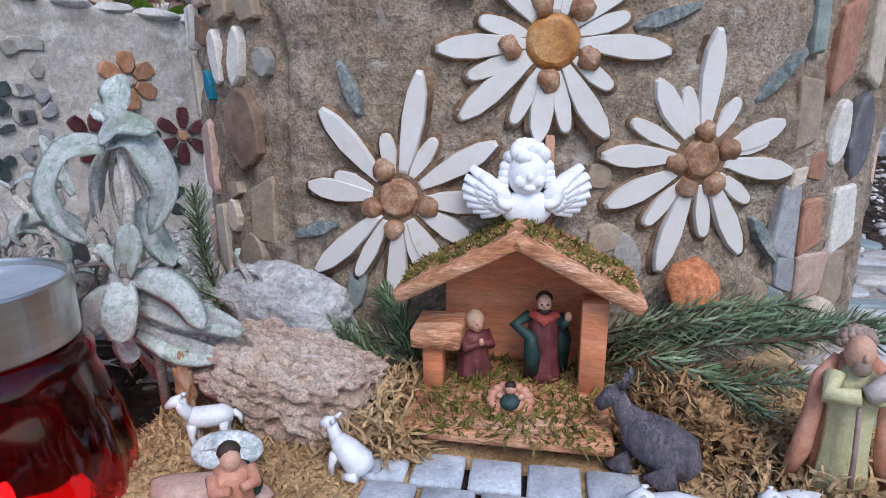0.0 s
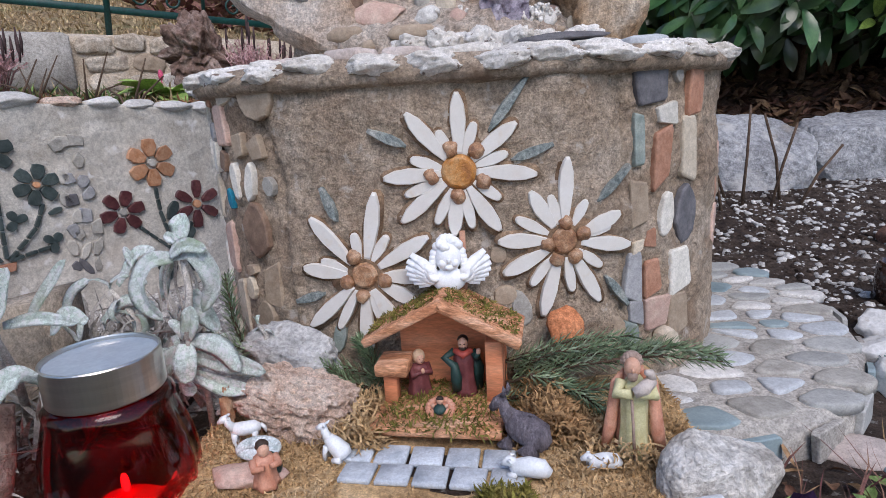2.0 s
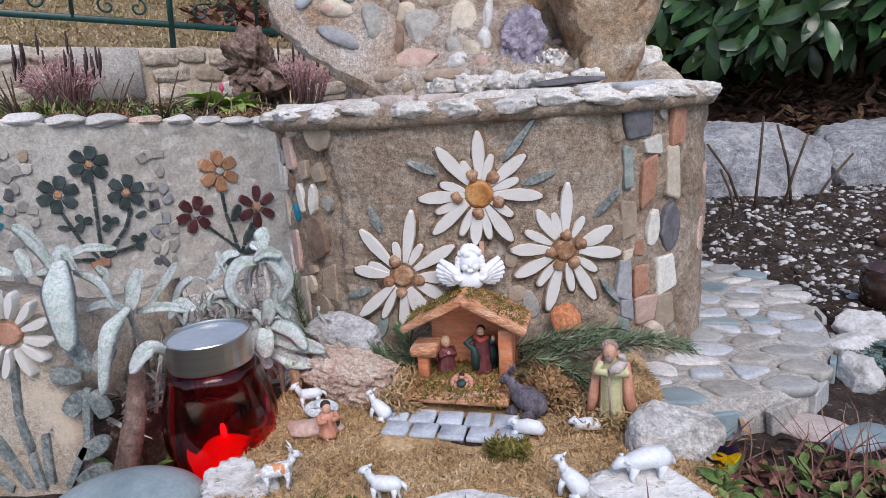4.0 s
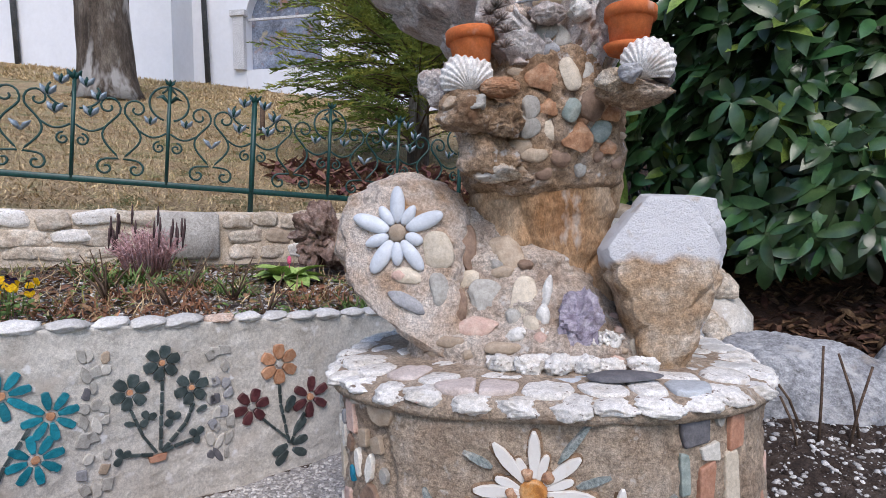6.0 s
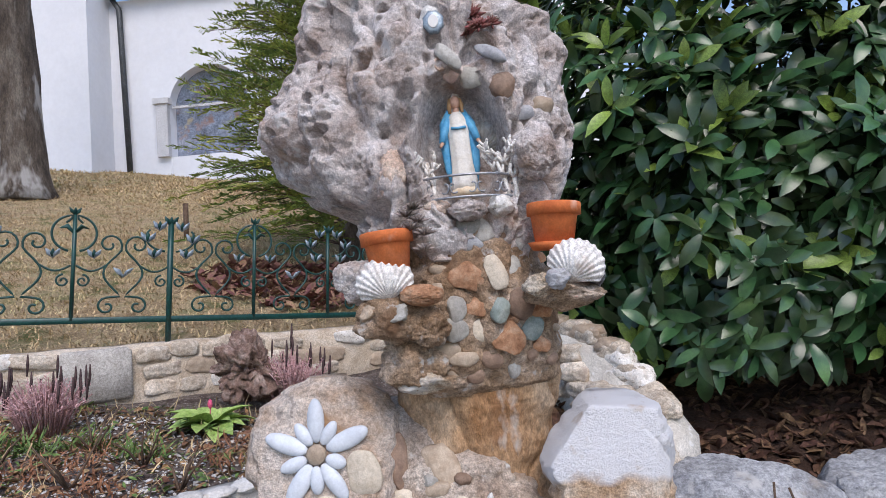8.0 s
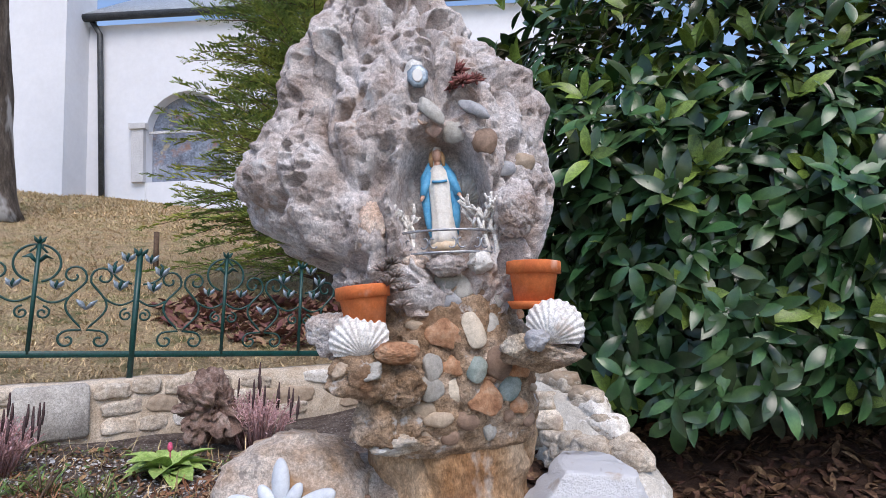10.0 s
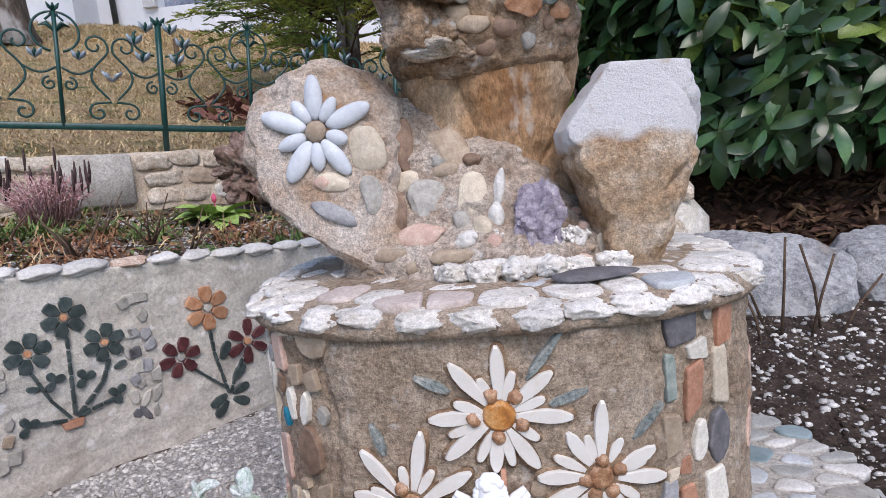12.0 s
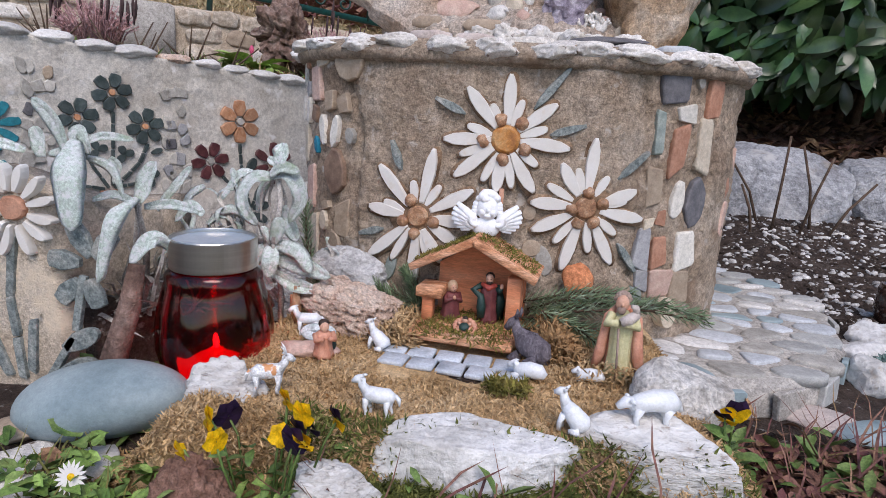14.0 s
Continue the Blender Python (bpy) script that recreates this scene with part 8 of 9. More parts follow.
pansy(-1.4, 1.05, 0.67, 9, 5, "yellow and violet pansies at the edge of the upper bed", 0.9, 0.09, 0.09)
pansy(-1.46, 1.13, 0.67, 14, 15, "yellow and violet pansies at the edge of the upper bed", 0.85, 0.1, 0.08)
pansy(-0.12, 0.135, 0.085, 12, 6, "wilting yellow and violet pansies before the moss", 0.72, 0.1, 0.075)
pansy(0.395, 0.275, 0.1, 2, 7, "small yellow pansy beside the layered stone", 0.8, 0.085, 0.02)

# twigs, sprouts and litter of the beds
def litter(count, area, seed, size, height, keep=None):
    rn = random.Random(seed)
    g = Geo()
    shapes = [leaf_shape(1, rn.uniform(0.35, 0.6), rn.uniform(-0.4, 0.5), 0.25, 3) for _ in range(5)]
    k = 0
    while k < count:
        x, y = rn.uniform(area[0], area[1]), rn.uniform(area[2], area[3])
        k += 1
        if keep and not keep(x, y):
            continue
        s = size * rn.uniform(0.5, 1.4)
        vs, fs = shapes[rn.randrange(5)]
        g.add(vs, fs, 0, pose(x, y, height(x, y) + 0.004, rn.uniform(-25, 40), rn.uniform(-35, 35), rn.uniform(0, 360)) @ Matrix.Diagonal((s, s, s, 1)))
    return g


M["dead_leaf"] = mat("dead_leaf", [(0.1, 0.045, 0.025), (0.24, 0.13, 0.07), (0.36, 0.22, 0.13)], 30, 0.8, 0.3, 90, 0.001, vary=0.4, island=True, hue=0.02)
M["old_leaf"] = mat("rotting_leaf", [(0.05, 0.024, 0.015), (0.11, 0.056, 0.033), (0.18, 0.105, 0.065)], 30, 0.85, 0.3, 90, 0.001, vary=0.4, island=True, hue=0.02)
M["red_leaf"] = mat("reddish_sedum_leaf", [(0.12, 0.05, 0.04), (0.22, 0.1, 0.08), (0.2, 0.14, 0.06)], 30, 0.7, 0.3, 90, 0.001, vary=0.4, island=True, hue=0.03)
M["grass"] = mat("grass_blade", [(0.1, 0.13, 0.03), (0.2, 0.19, 0.06), (0.34, 0.26, 0.11)], 8, 0.8, 0.1, 60, 0.001, vary=0.3, island=True)
M["bed_green"] = mat("narrow_green_leaf", [(0.07, 0.13, 0.03), (0.15, 0.23, 0.06)], 12, 0.6, 0.1, 60, 0.001, vary=0.3, island=True)
M["russet"] = mat("russet_stalk", [(0.2, 0.08, 0.04), (0.36, 0.18, 0.1)], 12, 0.9, 0.1, 60, 0.001, vary=0.35, island=True)
M["straw"] = mat("dry_grass_blade", [(0.42, 0.29, 0.16), (0.6, 0.45, 0.26), (0.38, 0.35, 0.16)], 2, 0.9, 0.1, 60, 0.001, vary=0.35, island=True)
tagged(part("dead_leaves", litter(2600, (0.4, 2.6, 2.1, 3.4), 1, 0.07, ground_h), [M["old_leaf"]]), "brown fallen leaves under the bush", "leaves", kind="stuff")
tagged(part("dead_leaves", litter(2600, (-2.4, -0.5, 1.1, 2.7), 2, 0.035, ground_h, lambda x, y: -((x - WP.x) * WN.x + (y - WP.y) * WN.y) > 0.15), [M["dead_leaf"]]), "brown leaf litter on the upper bed", "leaves", kind="stuff")
tagged(part("bed_herbs", litter(1500, (-2.4, -0.5, 1.1, 2.7), 3, 0.03, lambda x, y: ground_h(x, y) + 0.015, lambda x, y: -((x - WP.x) * WN.x + (y - WP.y) * WN.y) > 0.15 and noise.noise(Vector((x * 3.5, y * 3.5, 0))) > 0.05), [M["herb"]]), "low green seedlings on the upper bed", "plants", kind="stuff")
tagged(part("grass_tufts", strands(3500, (-2.6, -0.6, 1.3, 2.7), ground_h, 0.06, 31, 0.002, lambda x, y: -((x - WP.x) * WN.x + (y - WP.y) * WN.y) > 0.25 and noise.noise(Vector((x * 4, y * 4, 9))) > 0.2, 0.5), [M["grass"]]), "thin grass tufts on the upper bed", "grass", kind="stuff")
for k, (x, y) in enumerate(((-1.72, 2.05), (-1.55, 2.15), (-2.0, 2.1), (-1.25, 2.05), (-0.62, 1.95))):
    rn = random.Random(300 + k)
    tagged(part("strap_leaves", strands(60, (x - 0.1, x + 0.1, y - 0.06, y + 0.06), ground_h, 0.1, 301 + k, 0.004, None, 0.35), [M["bed_green"]]), "tuft of narrow green leaves in the upper bed", "plant", "green tufts")
tagged(part("russet_stalks", strands(3000, (-2.1, -0.5, 1.3, 2.3), lambda x, y: ground_h(x, y) + 0.01, 0.06, 38, 0.003, lambda x, y: -((x - WP.x) * WN.x + (y - WP.y) * WN.y) > 0.15 and noise.noise(Vector((x * 3, y * 3, 4))) > 0.12, 0.9), [M["russet"]]), "russet withered stalks on the upper bed", "plants", kind="stuff")
tagged(part("dry_stalks", strands(900, (-2.4, -0.4, 1.1, 2.75), ground_h, 0.1, 37, 0.0022, lambda x, y: -((x - WP.x) * WN.x + (y - WP.y) * WN.y) > 0.15, 0.9), [M["straw"]]), "pale dry stalks lying on the upper bed", "straw", kind="stuff")
tagged(part("lawn_grass", strands(75000, (-7.5, 0.6, 2.3, 9.5), ground_h, 0.045, 32, 0.0035, lambda x, y: 0.05 < (x + 2.064) * -0.565 + (y - 2.76) * 0.825, 0.6), [M["straw"]]), "short dry winter grass on the slope", "grass", kind="stuff")
tagged(part("lawn_grass", strands(26000, (-13, 2, 9.5, 13.9), ground_h, 0.08, 33, 0.008, None, 0.6), [M["straw"]]), "short dry winter grass at the top of the slope", "grass", kind="stuff")
tagged(part("ivy_ground_cover", litter(2600, (-2.6, -0.3, 3.9, 5.6), 4, 0.1, lambda x, y: ground_h(x, y) + 0.1 * abs(noise.noise(Vector((x * 3, y * 3, 0)))), lambda x, y: (x + 1.2) ** 2 / 1.3 + (y - 4.8) ** 2 / 0.6 < 1), [M["red_leaf"]]), "dark russet ground cover on the slope", "ground cover", kind="stuff")


def gravel(count, area, seed, lo, hi, keep=None):
    rn = random.Random(seed)
    g = Geo()
    vs, fs = ico(1)
    for _ in range(count):
        x, y = rn.uniform(area[0], area[1]), rn.uniform(area[2], area[3])
        if keep and not keep(x, y):
            continue
        r = lo + (hi - lo) * rn.random() ** 3
        g.add([(v.x * r * 1.3, v.y * r, v.z * r * 0.6) for v in vs], fs, 0, pose(x, y, ground_h(x, y), rn.uniform(-30, 30), rn.uniform(-30, 30), rn.uniform(0, 360)))
    return g


M["gravel"] = mat("white_gravel", [(0.42, 0.4, 0.38), (0.66, 0.64, 0.62)], 30, 0.85, 0.5, 150, 0.002, vary=0.3, island=True)
tagged(part("soil_gravel", gravel(5200, (0.6, 2.2, 0.7, 2.1), 5, 0.002, 0.013, lambda x, y: (x - AC.x) ** 2 + ((y - AC.y) / 1.2) ** 2 > 0.26), [M["gravel"]]), "white gravel scattered on the dark soil", "gravel", kind="stuff")
tagged(part("bed_gravel", gravel(4500, (-2.2, -0.3, 1.1, 2.6), 6, 0.003, 0.013, lambda x, y: -((x - WP.x) * WN.x + (y - WP.y) * WN.y) > 0.1), [M["gravel"]]), "pale gravel scattered on the upper bed", "gravel", kind="stuff")
tagged(part("wall_foot_gravel", gravel(7000, (-1.3, -0.25, 0.72, 1.9), 7, 0.004, 0.011, lambda x, y: (x - WP.x) * WN.x + (y - WP.y) * WN.y > 0.01), [M["gravel"]]), "grey gravel along the foot of the mosaic wall", "gravel", kind="stuff")
tagged(part("soil_crumbs", gravel(3000, (0.6, 2.2, 0.7, 2.1), 15, 0.004, 0.014, lambda x, y: (x - AC.x) ** 2 + ((y - AC.y) / 1.2) ** 2 > 0.26), [M["soil"]]), "dark soil crumbs", "soil", kind="stuff")

# cut rose stems by the rocks
for k, (x, y, h, ln) in enumerate(((1.02, 1.72, 0.32, 0.02), (1.1, 1.7, 0.26, 0.08), (1.16, 1.75, 0.28, -0.06), (1.0, 1.78, 0.22, -0.12), (1.2, 1.72, 0.18, 0.14), (0.95, 1.7, 0.16, -0.05))):
    z = ground_h(x, y)
    tagged(part("cut_stem", Geo().tube([(x, y, z - 0.02), (x + ln * 0.4, y, z + h * 0.5), (x + ln, y + 0.02, z + h)], [0.0055, 0.0045, 0.004], 0, 7), [M["twig"]]), "bare cut-back brown stem in the soil", "stem", "cut stems")
for k, (x, y) in enumerate(((-1.6, 1.7), (-1.35, 1.75), (-1.2, 1.95), (-1.5, 2.1), (-0.95, 1.75), (-1.75, 1.9))):
    z = ground_h(x, y)
    rn = random.Random(k)
    t = thing("bare_shrub", "leafless brown twigs in the upper bed", "twigs", pose(x, y, z), "bare shrubs")
    for _ in range(4):
        a = rn.uniform(0, 6.28)
        part("twig", Geo().tube([(0, 0, -0.01), (0.05 * math.cos(a), 0.05 * math.sin(a), 0.07), (0.12 * math.cos(a), 0.1 * math.sin(a), rn.uniform(0.08, 0.2))], [0.006, 0.004, 0.002], 0, 6), [M["twig"]], t)
z = ground_h(-3.2, 6.3)
tagged(part("stake", Geo().tube([(-3.2, 6.3, z - 0.1), (-3.19, 6.3, z + 0.42)], 0.03, 0, 7), [M["twig"]]), "short wooden stake on the slope", "stake")

# conifer
con = thing("conifer", "yellow-green yew with feathery drooping branches", "tree", pose(-1.15, 5.6, ground_h(-1.15, 5.6)))
part("trunk", Geo().tube([(0, 0, -0.1), (0.05, 0, 1.5), (0, 0, 3.6)], [0.12, 0.09, 0.03], 0, 10), [M["trunk"]], con)
g, gb = Geo(), Geo()
rn = random.Random(12)
for k in range(480):
    z = rn.uniform(0.5, 1.2) if k % 9 == 0 else rn.uniform(1.0, 4.4)
    a = rn.uniform(0, 6.28)
    ln = (1.62 - 0.2 * z) * rn.uniform(0.6, 1.15)
    d = Vector((math.cos(a), math.sin(a), rn.uniform(0.15, 0.75)))
    side = Vector((-d.y, d.x, 0)).normalized()
    p0 = Vector((0, 0, z - 0.3))
    bend = lambda t: p0 + d * ln * t + Vector((0, 0, -0.3 * ln * t * t))
    gb.tube([bend(t) for t in (0, 0.33, 0.66, 1)], [0.012, 0.008, 0.005, 0.002], 0, 4)
    for j in range(13):
        t = 0.25 + 0.75 * j / 12
        q = bend(t)
        for sg in (-1, 1):
            tw = (side * sg * 0.75 + d * rn.uniform(0.5, 1.0) + Vector((0, 0, rn.uniform(-0.35, 0.3)))).normalized()
            tl = 0.24 * (1.2 - 0.75 * t) * rn.uniform(0.7, 1.2)
            nn = tw.cross(Vector((rn.uniform(-0.4, 0.4), rn.uniform(-0.4, 0.4), 1))).normalized()
            for i in range(6):
                u = q + tw * tl * (i + 0.5) / 6 + Vector((0, 0, -0.03 * ((i + 1) / 6) ** 2))
                for sn in (-1, 1):
                    e = (nn * sn * 0.75 + tw * 0.8 + Vector((0, 0, rn.uniform(-0.25, 0.25)))).normalized() * rn.uniform(0.035, 0.06)
                    w = tw * 0.007 + Vector((0, 0, 0.005))
                    g.add([u, u + e * 0.5 + w, u + e, u + e * 0.5 - w], [(0, 1, 2, 3)], 0)
tagged(part("branch_wood", gb, [M["twig"]], con), kind="stuff")
part("crown", g, [M["conifer"]], con)

# ---- woolly lamb's ears ----
def woolly_leaf(length, width, droop, twist, n=14):
    """A thick soft leaf along y, cupped, drooping in an arc."""
    g = Geo()
    rs = []
    ang, y, z = 0.75, 0.0, 0.0
    for i in range(n + 1):
        t = i / n
        w = width * (0.14 + 0.86 * math.sin(math.pi * min(1.0, 0.06 + 0.8 * t ** 1.1)) ** 0.8) * (1 if t < 0.94 else 0.55 if t < 0.99 else 0.2)
        th = 0.014 * (1 - 0.5 * t)
        tw = twist * t
        cup = 0.3 * w * math.sin(3 + 2.5 * t + 4 * twist)
        ring = []
        for u, dz in ((-1, 0), (-0.5, th), (0, th * 1.6), (0.5, th), (1, 0), (0.5, -th), (0, -th), (-0.5, -th)):
            px, pz = u * w / 2, dz + cup * (u * u) - cup * 0.5
            px, pz = px * math.cos(tw) - pz * math.sin(tw), px * math.sin(tw) + pz * math.cos(tw)
            wave = 0.09 * w * u * math.sin(11 * t + 2 * u + 5 * twist)
            ring.append((px, y - math.sin(ang) * (pz + wave), z + math.cos(ang) * (pz + wave)))
        rs.append(ring)
        y += length / n * math.cos(ang)
        z += length / n * math.sin(ang)
        ang -= droop / n
    return g.rings(rs)


rnd = random.Random(17)
W_MESH = [woolly_leaf(1, rnd.uniform(0.22, 0.3), d, rnd.uniform(-0.9, 0.9)).mesh("leaf", [M["stachys"]]) for d in (0.6, 2.0, 2.6, 3.1, 3.6, 0.3, 2.3, 2.9)]
D_MESH = [woolly_leaf(1, rnd.uniform(0.1, 0.18), d, rnd.uniform(-2.5, 2.5)).mesh("dry_leaf", [M["stachys_dry"]]) for d in (2.6, 3.4, 4.4, 3.0)]


def lambs_ear(x, y, z, tip, leaves, size, seed, dry=4, label="silvery woolly lamb's ear plant with drooping leaves"):
    """A stalk from the ground to tip (relative) with pairs of leaves; withered ones hang at its foot."""
    t = thing("lambs_ear", label, "plant", pose(x, y, z), "lamb's ear plants")
    rn = random.Random(seed)
    tip = Vector(tip)
    mid = tip * 0.5 + Vector((rn.uniform(-0.02, 0.02), rn.uniform(-0.02, 0.02), 0.02))
    part("stalk", Geo().tube([(0, 0, -0.01), tuple(mid), tuple(tip)], [0.005, 0.0042, 0.003], 0, 7), [M["stachys_dry"]], t)
    yaw = rn.uniform(0, 360)
    for k in range(leaves):
        u = 1 - 0.62 * (k // 2) / max(1, (leaves - 1) // 2)
        p = mid * (2 * u) if u < 0.5 else mid + (tip - mid) * (2 * u - 1)
        s = 0.84 * size * (0.45 + 0.55 * min(1, k / 6)) * rn.uniform(0.8, 1.15)
        me = W_MESH[rn.choice([0, 1]) if k < 2 else rn.choice([1, 2, 3, 4, 6, 7, 3, 4])]
        part("leaf", me, None, t, m=pose(*p, 0, 0, yaw + 180 * (k % 2) + 90 * (k // 2) + rn.uniform(-25, 25)) @ pose(0, 0, 0, 40 if k < 2 else rn.uniform(-35, 15), rn.uniform(-20, 20), 0) @ Matrix.Diagonal((s, s, s, 1)))
    for k in range(dry):
        s = size * rn.uniform(0.6, 1.0)
        part("dry_leaf", D_MESH[k % 4], None, t, m=pose(*(mid * rn.uniform(0.3, 1.1)), rn.uniform(-30, 30), rn.uniform(-40, 40), rn.uniform(0, 360)) @ Matrix.Diagonal((s, s, s, 1)))
    return t


def soft_leaf(pts, width, seed, dry=False):
    """A thick felted leaf along a bowed line, its edges waved and cupped."""
    rn = random.Random(seed)
    pts = [Vector(p) for p in pts]
    ext = [pts[0] * 2 - pts[1]] + pts + [pts[-1] * 2 - pts[-2]]
    n, line = 18, []
    for i in range(n + 1):
        u = min((len(pts) - 1) * i / n, len(pts) - 1 - 1e-6)
        k, f = int(u), u - int(u)
        a, b, c, d = ext[k:k + 4]
        line.append(0.5 * (2 * b + (c - a) * f + (2 * a - 5 * b + 4 * c - d) * f * f + (3 * b - a - 3 * c + d) * f ** 3))
    width *= 1.0 if dry else 1.22
    rs, ph, cup = [], rn.uniform(0, 6), rn.uniform(0.12, 0.3) * rn.choice([-1, 1, 1])
    look_way = Vector((rn.uniform(-0.3, 0.3), -1, rn.uniform(0.15, 0.6))).normalized()
    for i, p in enumerate(line):
        t = i / n
        d = (line[min(i + 1, n)] - line[max(i - 1, 0)]).normalized()
        side = d.cross(look_way)
        side = side.normalized() if side.length > 0.05 else d.orthogonal().normalized()
        up = side.cross(d)
        w = width * (0.2 + 0.8 * math.sin(math.pi * min(1, 0.1 + 0.82 * t)) ** 0.75) * (1 if t < 0.9 else math.sqrt(max(0.02, 1 - ((t - 0.9) / 0.102) ** 2)))
        if dry:
            w = width * (1 - 0.5 * t)
        th = min(0.0016, width * 0.07)
        ring = []
        for q, dz in ((-1, 0), (-0.55, 1), (-0.12, 1.2), (0, 0.5), (0.12, 1.2), (0.55, 1), (1, 0), (0.55, -1), (0, -1.4), (-0.55, -1)):
            ring.append(tuple(p + side * (q * w / 2) + up * (dz * th + cup * w * (q * q - 0.4) + 0.06 * w * q * math.sin(9 * t + ph + q))))
        rs.append(ring)
    return Geo().rings(rs)


def bowed_plant(label, rows, dry_rows, foot, seed):
    t = thing("lambs_ear", label, "plant", None, "lamb's ear plants")
    for k, (pts, w) in enumerate(rows):
        part("leaf", soft_leaf(pts, w, seed + k), [M["stachys"]], t)
    for k, (pts, w) in enumerate(dry_rows):
        part("dry_leaf", soft_leaf(pts, w, seed + 50 + k, True), [M["stachys_dry"]], t)
    for a, b in foot:
        part("stalk", Geo().tube([a, tuple((Vector(a) + Vector(b)) / 2 + Vector((0.006, 0.004, 0))), b], [0.0055, 0.0048, 0.004], 0, 7), [M["stachys_dry"]], t)


HERO = [([(-0.26, 0.53, 0.405), (-0.256, 0.53, 0.425), (-0.257, 0.538, 0.441)], 0.0248),
    ([(-0.263, 0.53, 0.405), (-0.271, 0.53, 0.412), (-0.279, 0.53, 0.416)], 0.0118),
    ([(-0.273, 0.525, 0.39), (-0.247, 0.515, 0.404), (-0.216, 0.505, 0.399)], 0.0164),
    ([(-0.272, 0.53, 0.386), (-0.298, 0.518, 0.384), (-0.311, 0.51, 0.357), (-0.307, 0.51, 0.33), (-0.293, 0.518, 0.306)], 0.0225),
    ([(-0.269, 0.53, 0.387), (-0.241, 0.518, 0.394), (-0.222, 0.51, 0.377), (-0.218, 0.512, 0.35), (-0.24, 0.52, 0.314)], 0.0213),
    ([(-0.258, 0.54, 0.338), (-0.246, 0.54, 0.308), (-0.234, 0.54, 0.28)], 0.0216),
    ([(-0.264, 0.515, 0.279), (-0.255, 0.511, 0.303), (-0.253, 0.515, 0.324)], 0.0208),
    ([(-0.269, 0.52, 0.277), (-0.277, 0.52, 0.291), (-0.286, 0.52, 0.305)], 0.0145),
    ([(-0.267, 0.515, 0.273), (-0.263, 0.499, 0.253), (-0.267, 0.497, 0.226)], 0.0242),
    ([(-0.264, 0.52, 0.276), (-0.221, 0.506, 0.27), (-0.194, 0.496, 0.24)], 0.0233),
    ([(-0.266, 0.525, 0.25), (-0.214, 0.513, 0.245), (-0.164, 0.505, 0.233)], 0.0235),
    ([(-0.268, 0.525, 0.226), (-0.223, 0.515, 0.211), (-0.188, 0.509, 0.208)], 0.0199),
    ([(-0.28, 0.52, 0.225), (-0.276, 0.52, 0.208), (-0.266, 0.52, 0.202)], 0.0163),
    ([(-0.277, 0.53, 0.262), (-0.292, 0.52, 0.252), (-0.308, 0.518, 0.226)], 0.0201),
    ([(-0.278, 0.55, 0.387), (-0.302, 0.56, 0.36), (-0.312, 0.562, 0.319)], 0.0159)]
HERO_DRY = [([(-0.277, 0.545, 0.388), (-0.295, 0.545, 0.357), (-0.297, 0.545, 0.31)], 0.0073),
    ([(-0.276, 0.55, 0.384), (-0.284, 0.55, 0.349), (-0.28, 0.55, 0.308)], 0.0073),
    ([(-0.272, 0.55, 0.384), (-0.267, 0.55, 0.355), (-0.278, 0.55, 0.322)], 0.0073),
    ([(-0.27, 0.55, 0.381), (-0.256, 0.55, 0.341), (-0.269, 0.55, 0.295)], 0.0085),
    ([(-0.291, 0.54, 0.285), (-0.28, 0.54, 0.271), (-0.28, 0.54, 0.251)], 0.0072)]
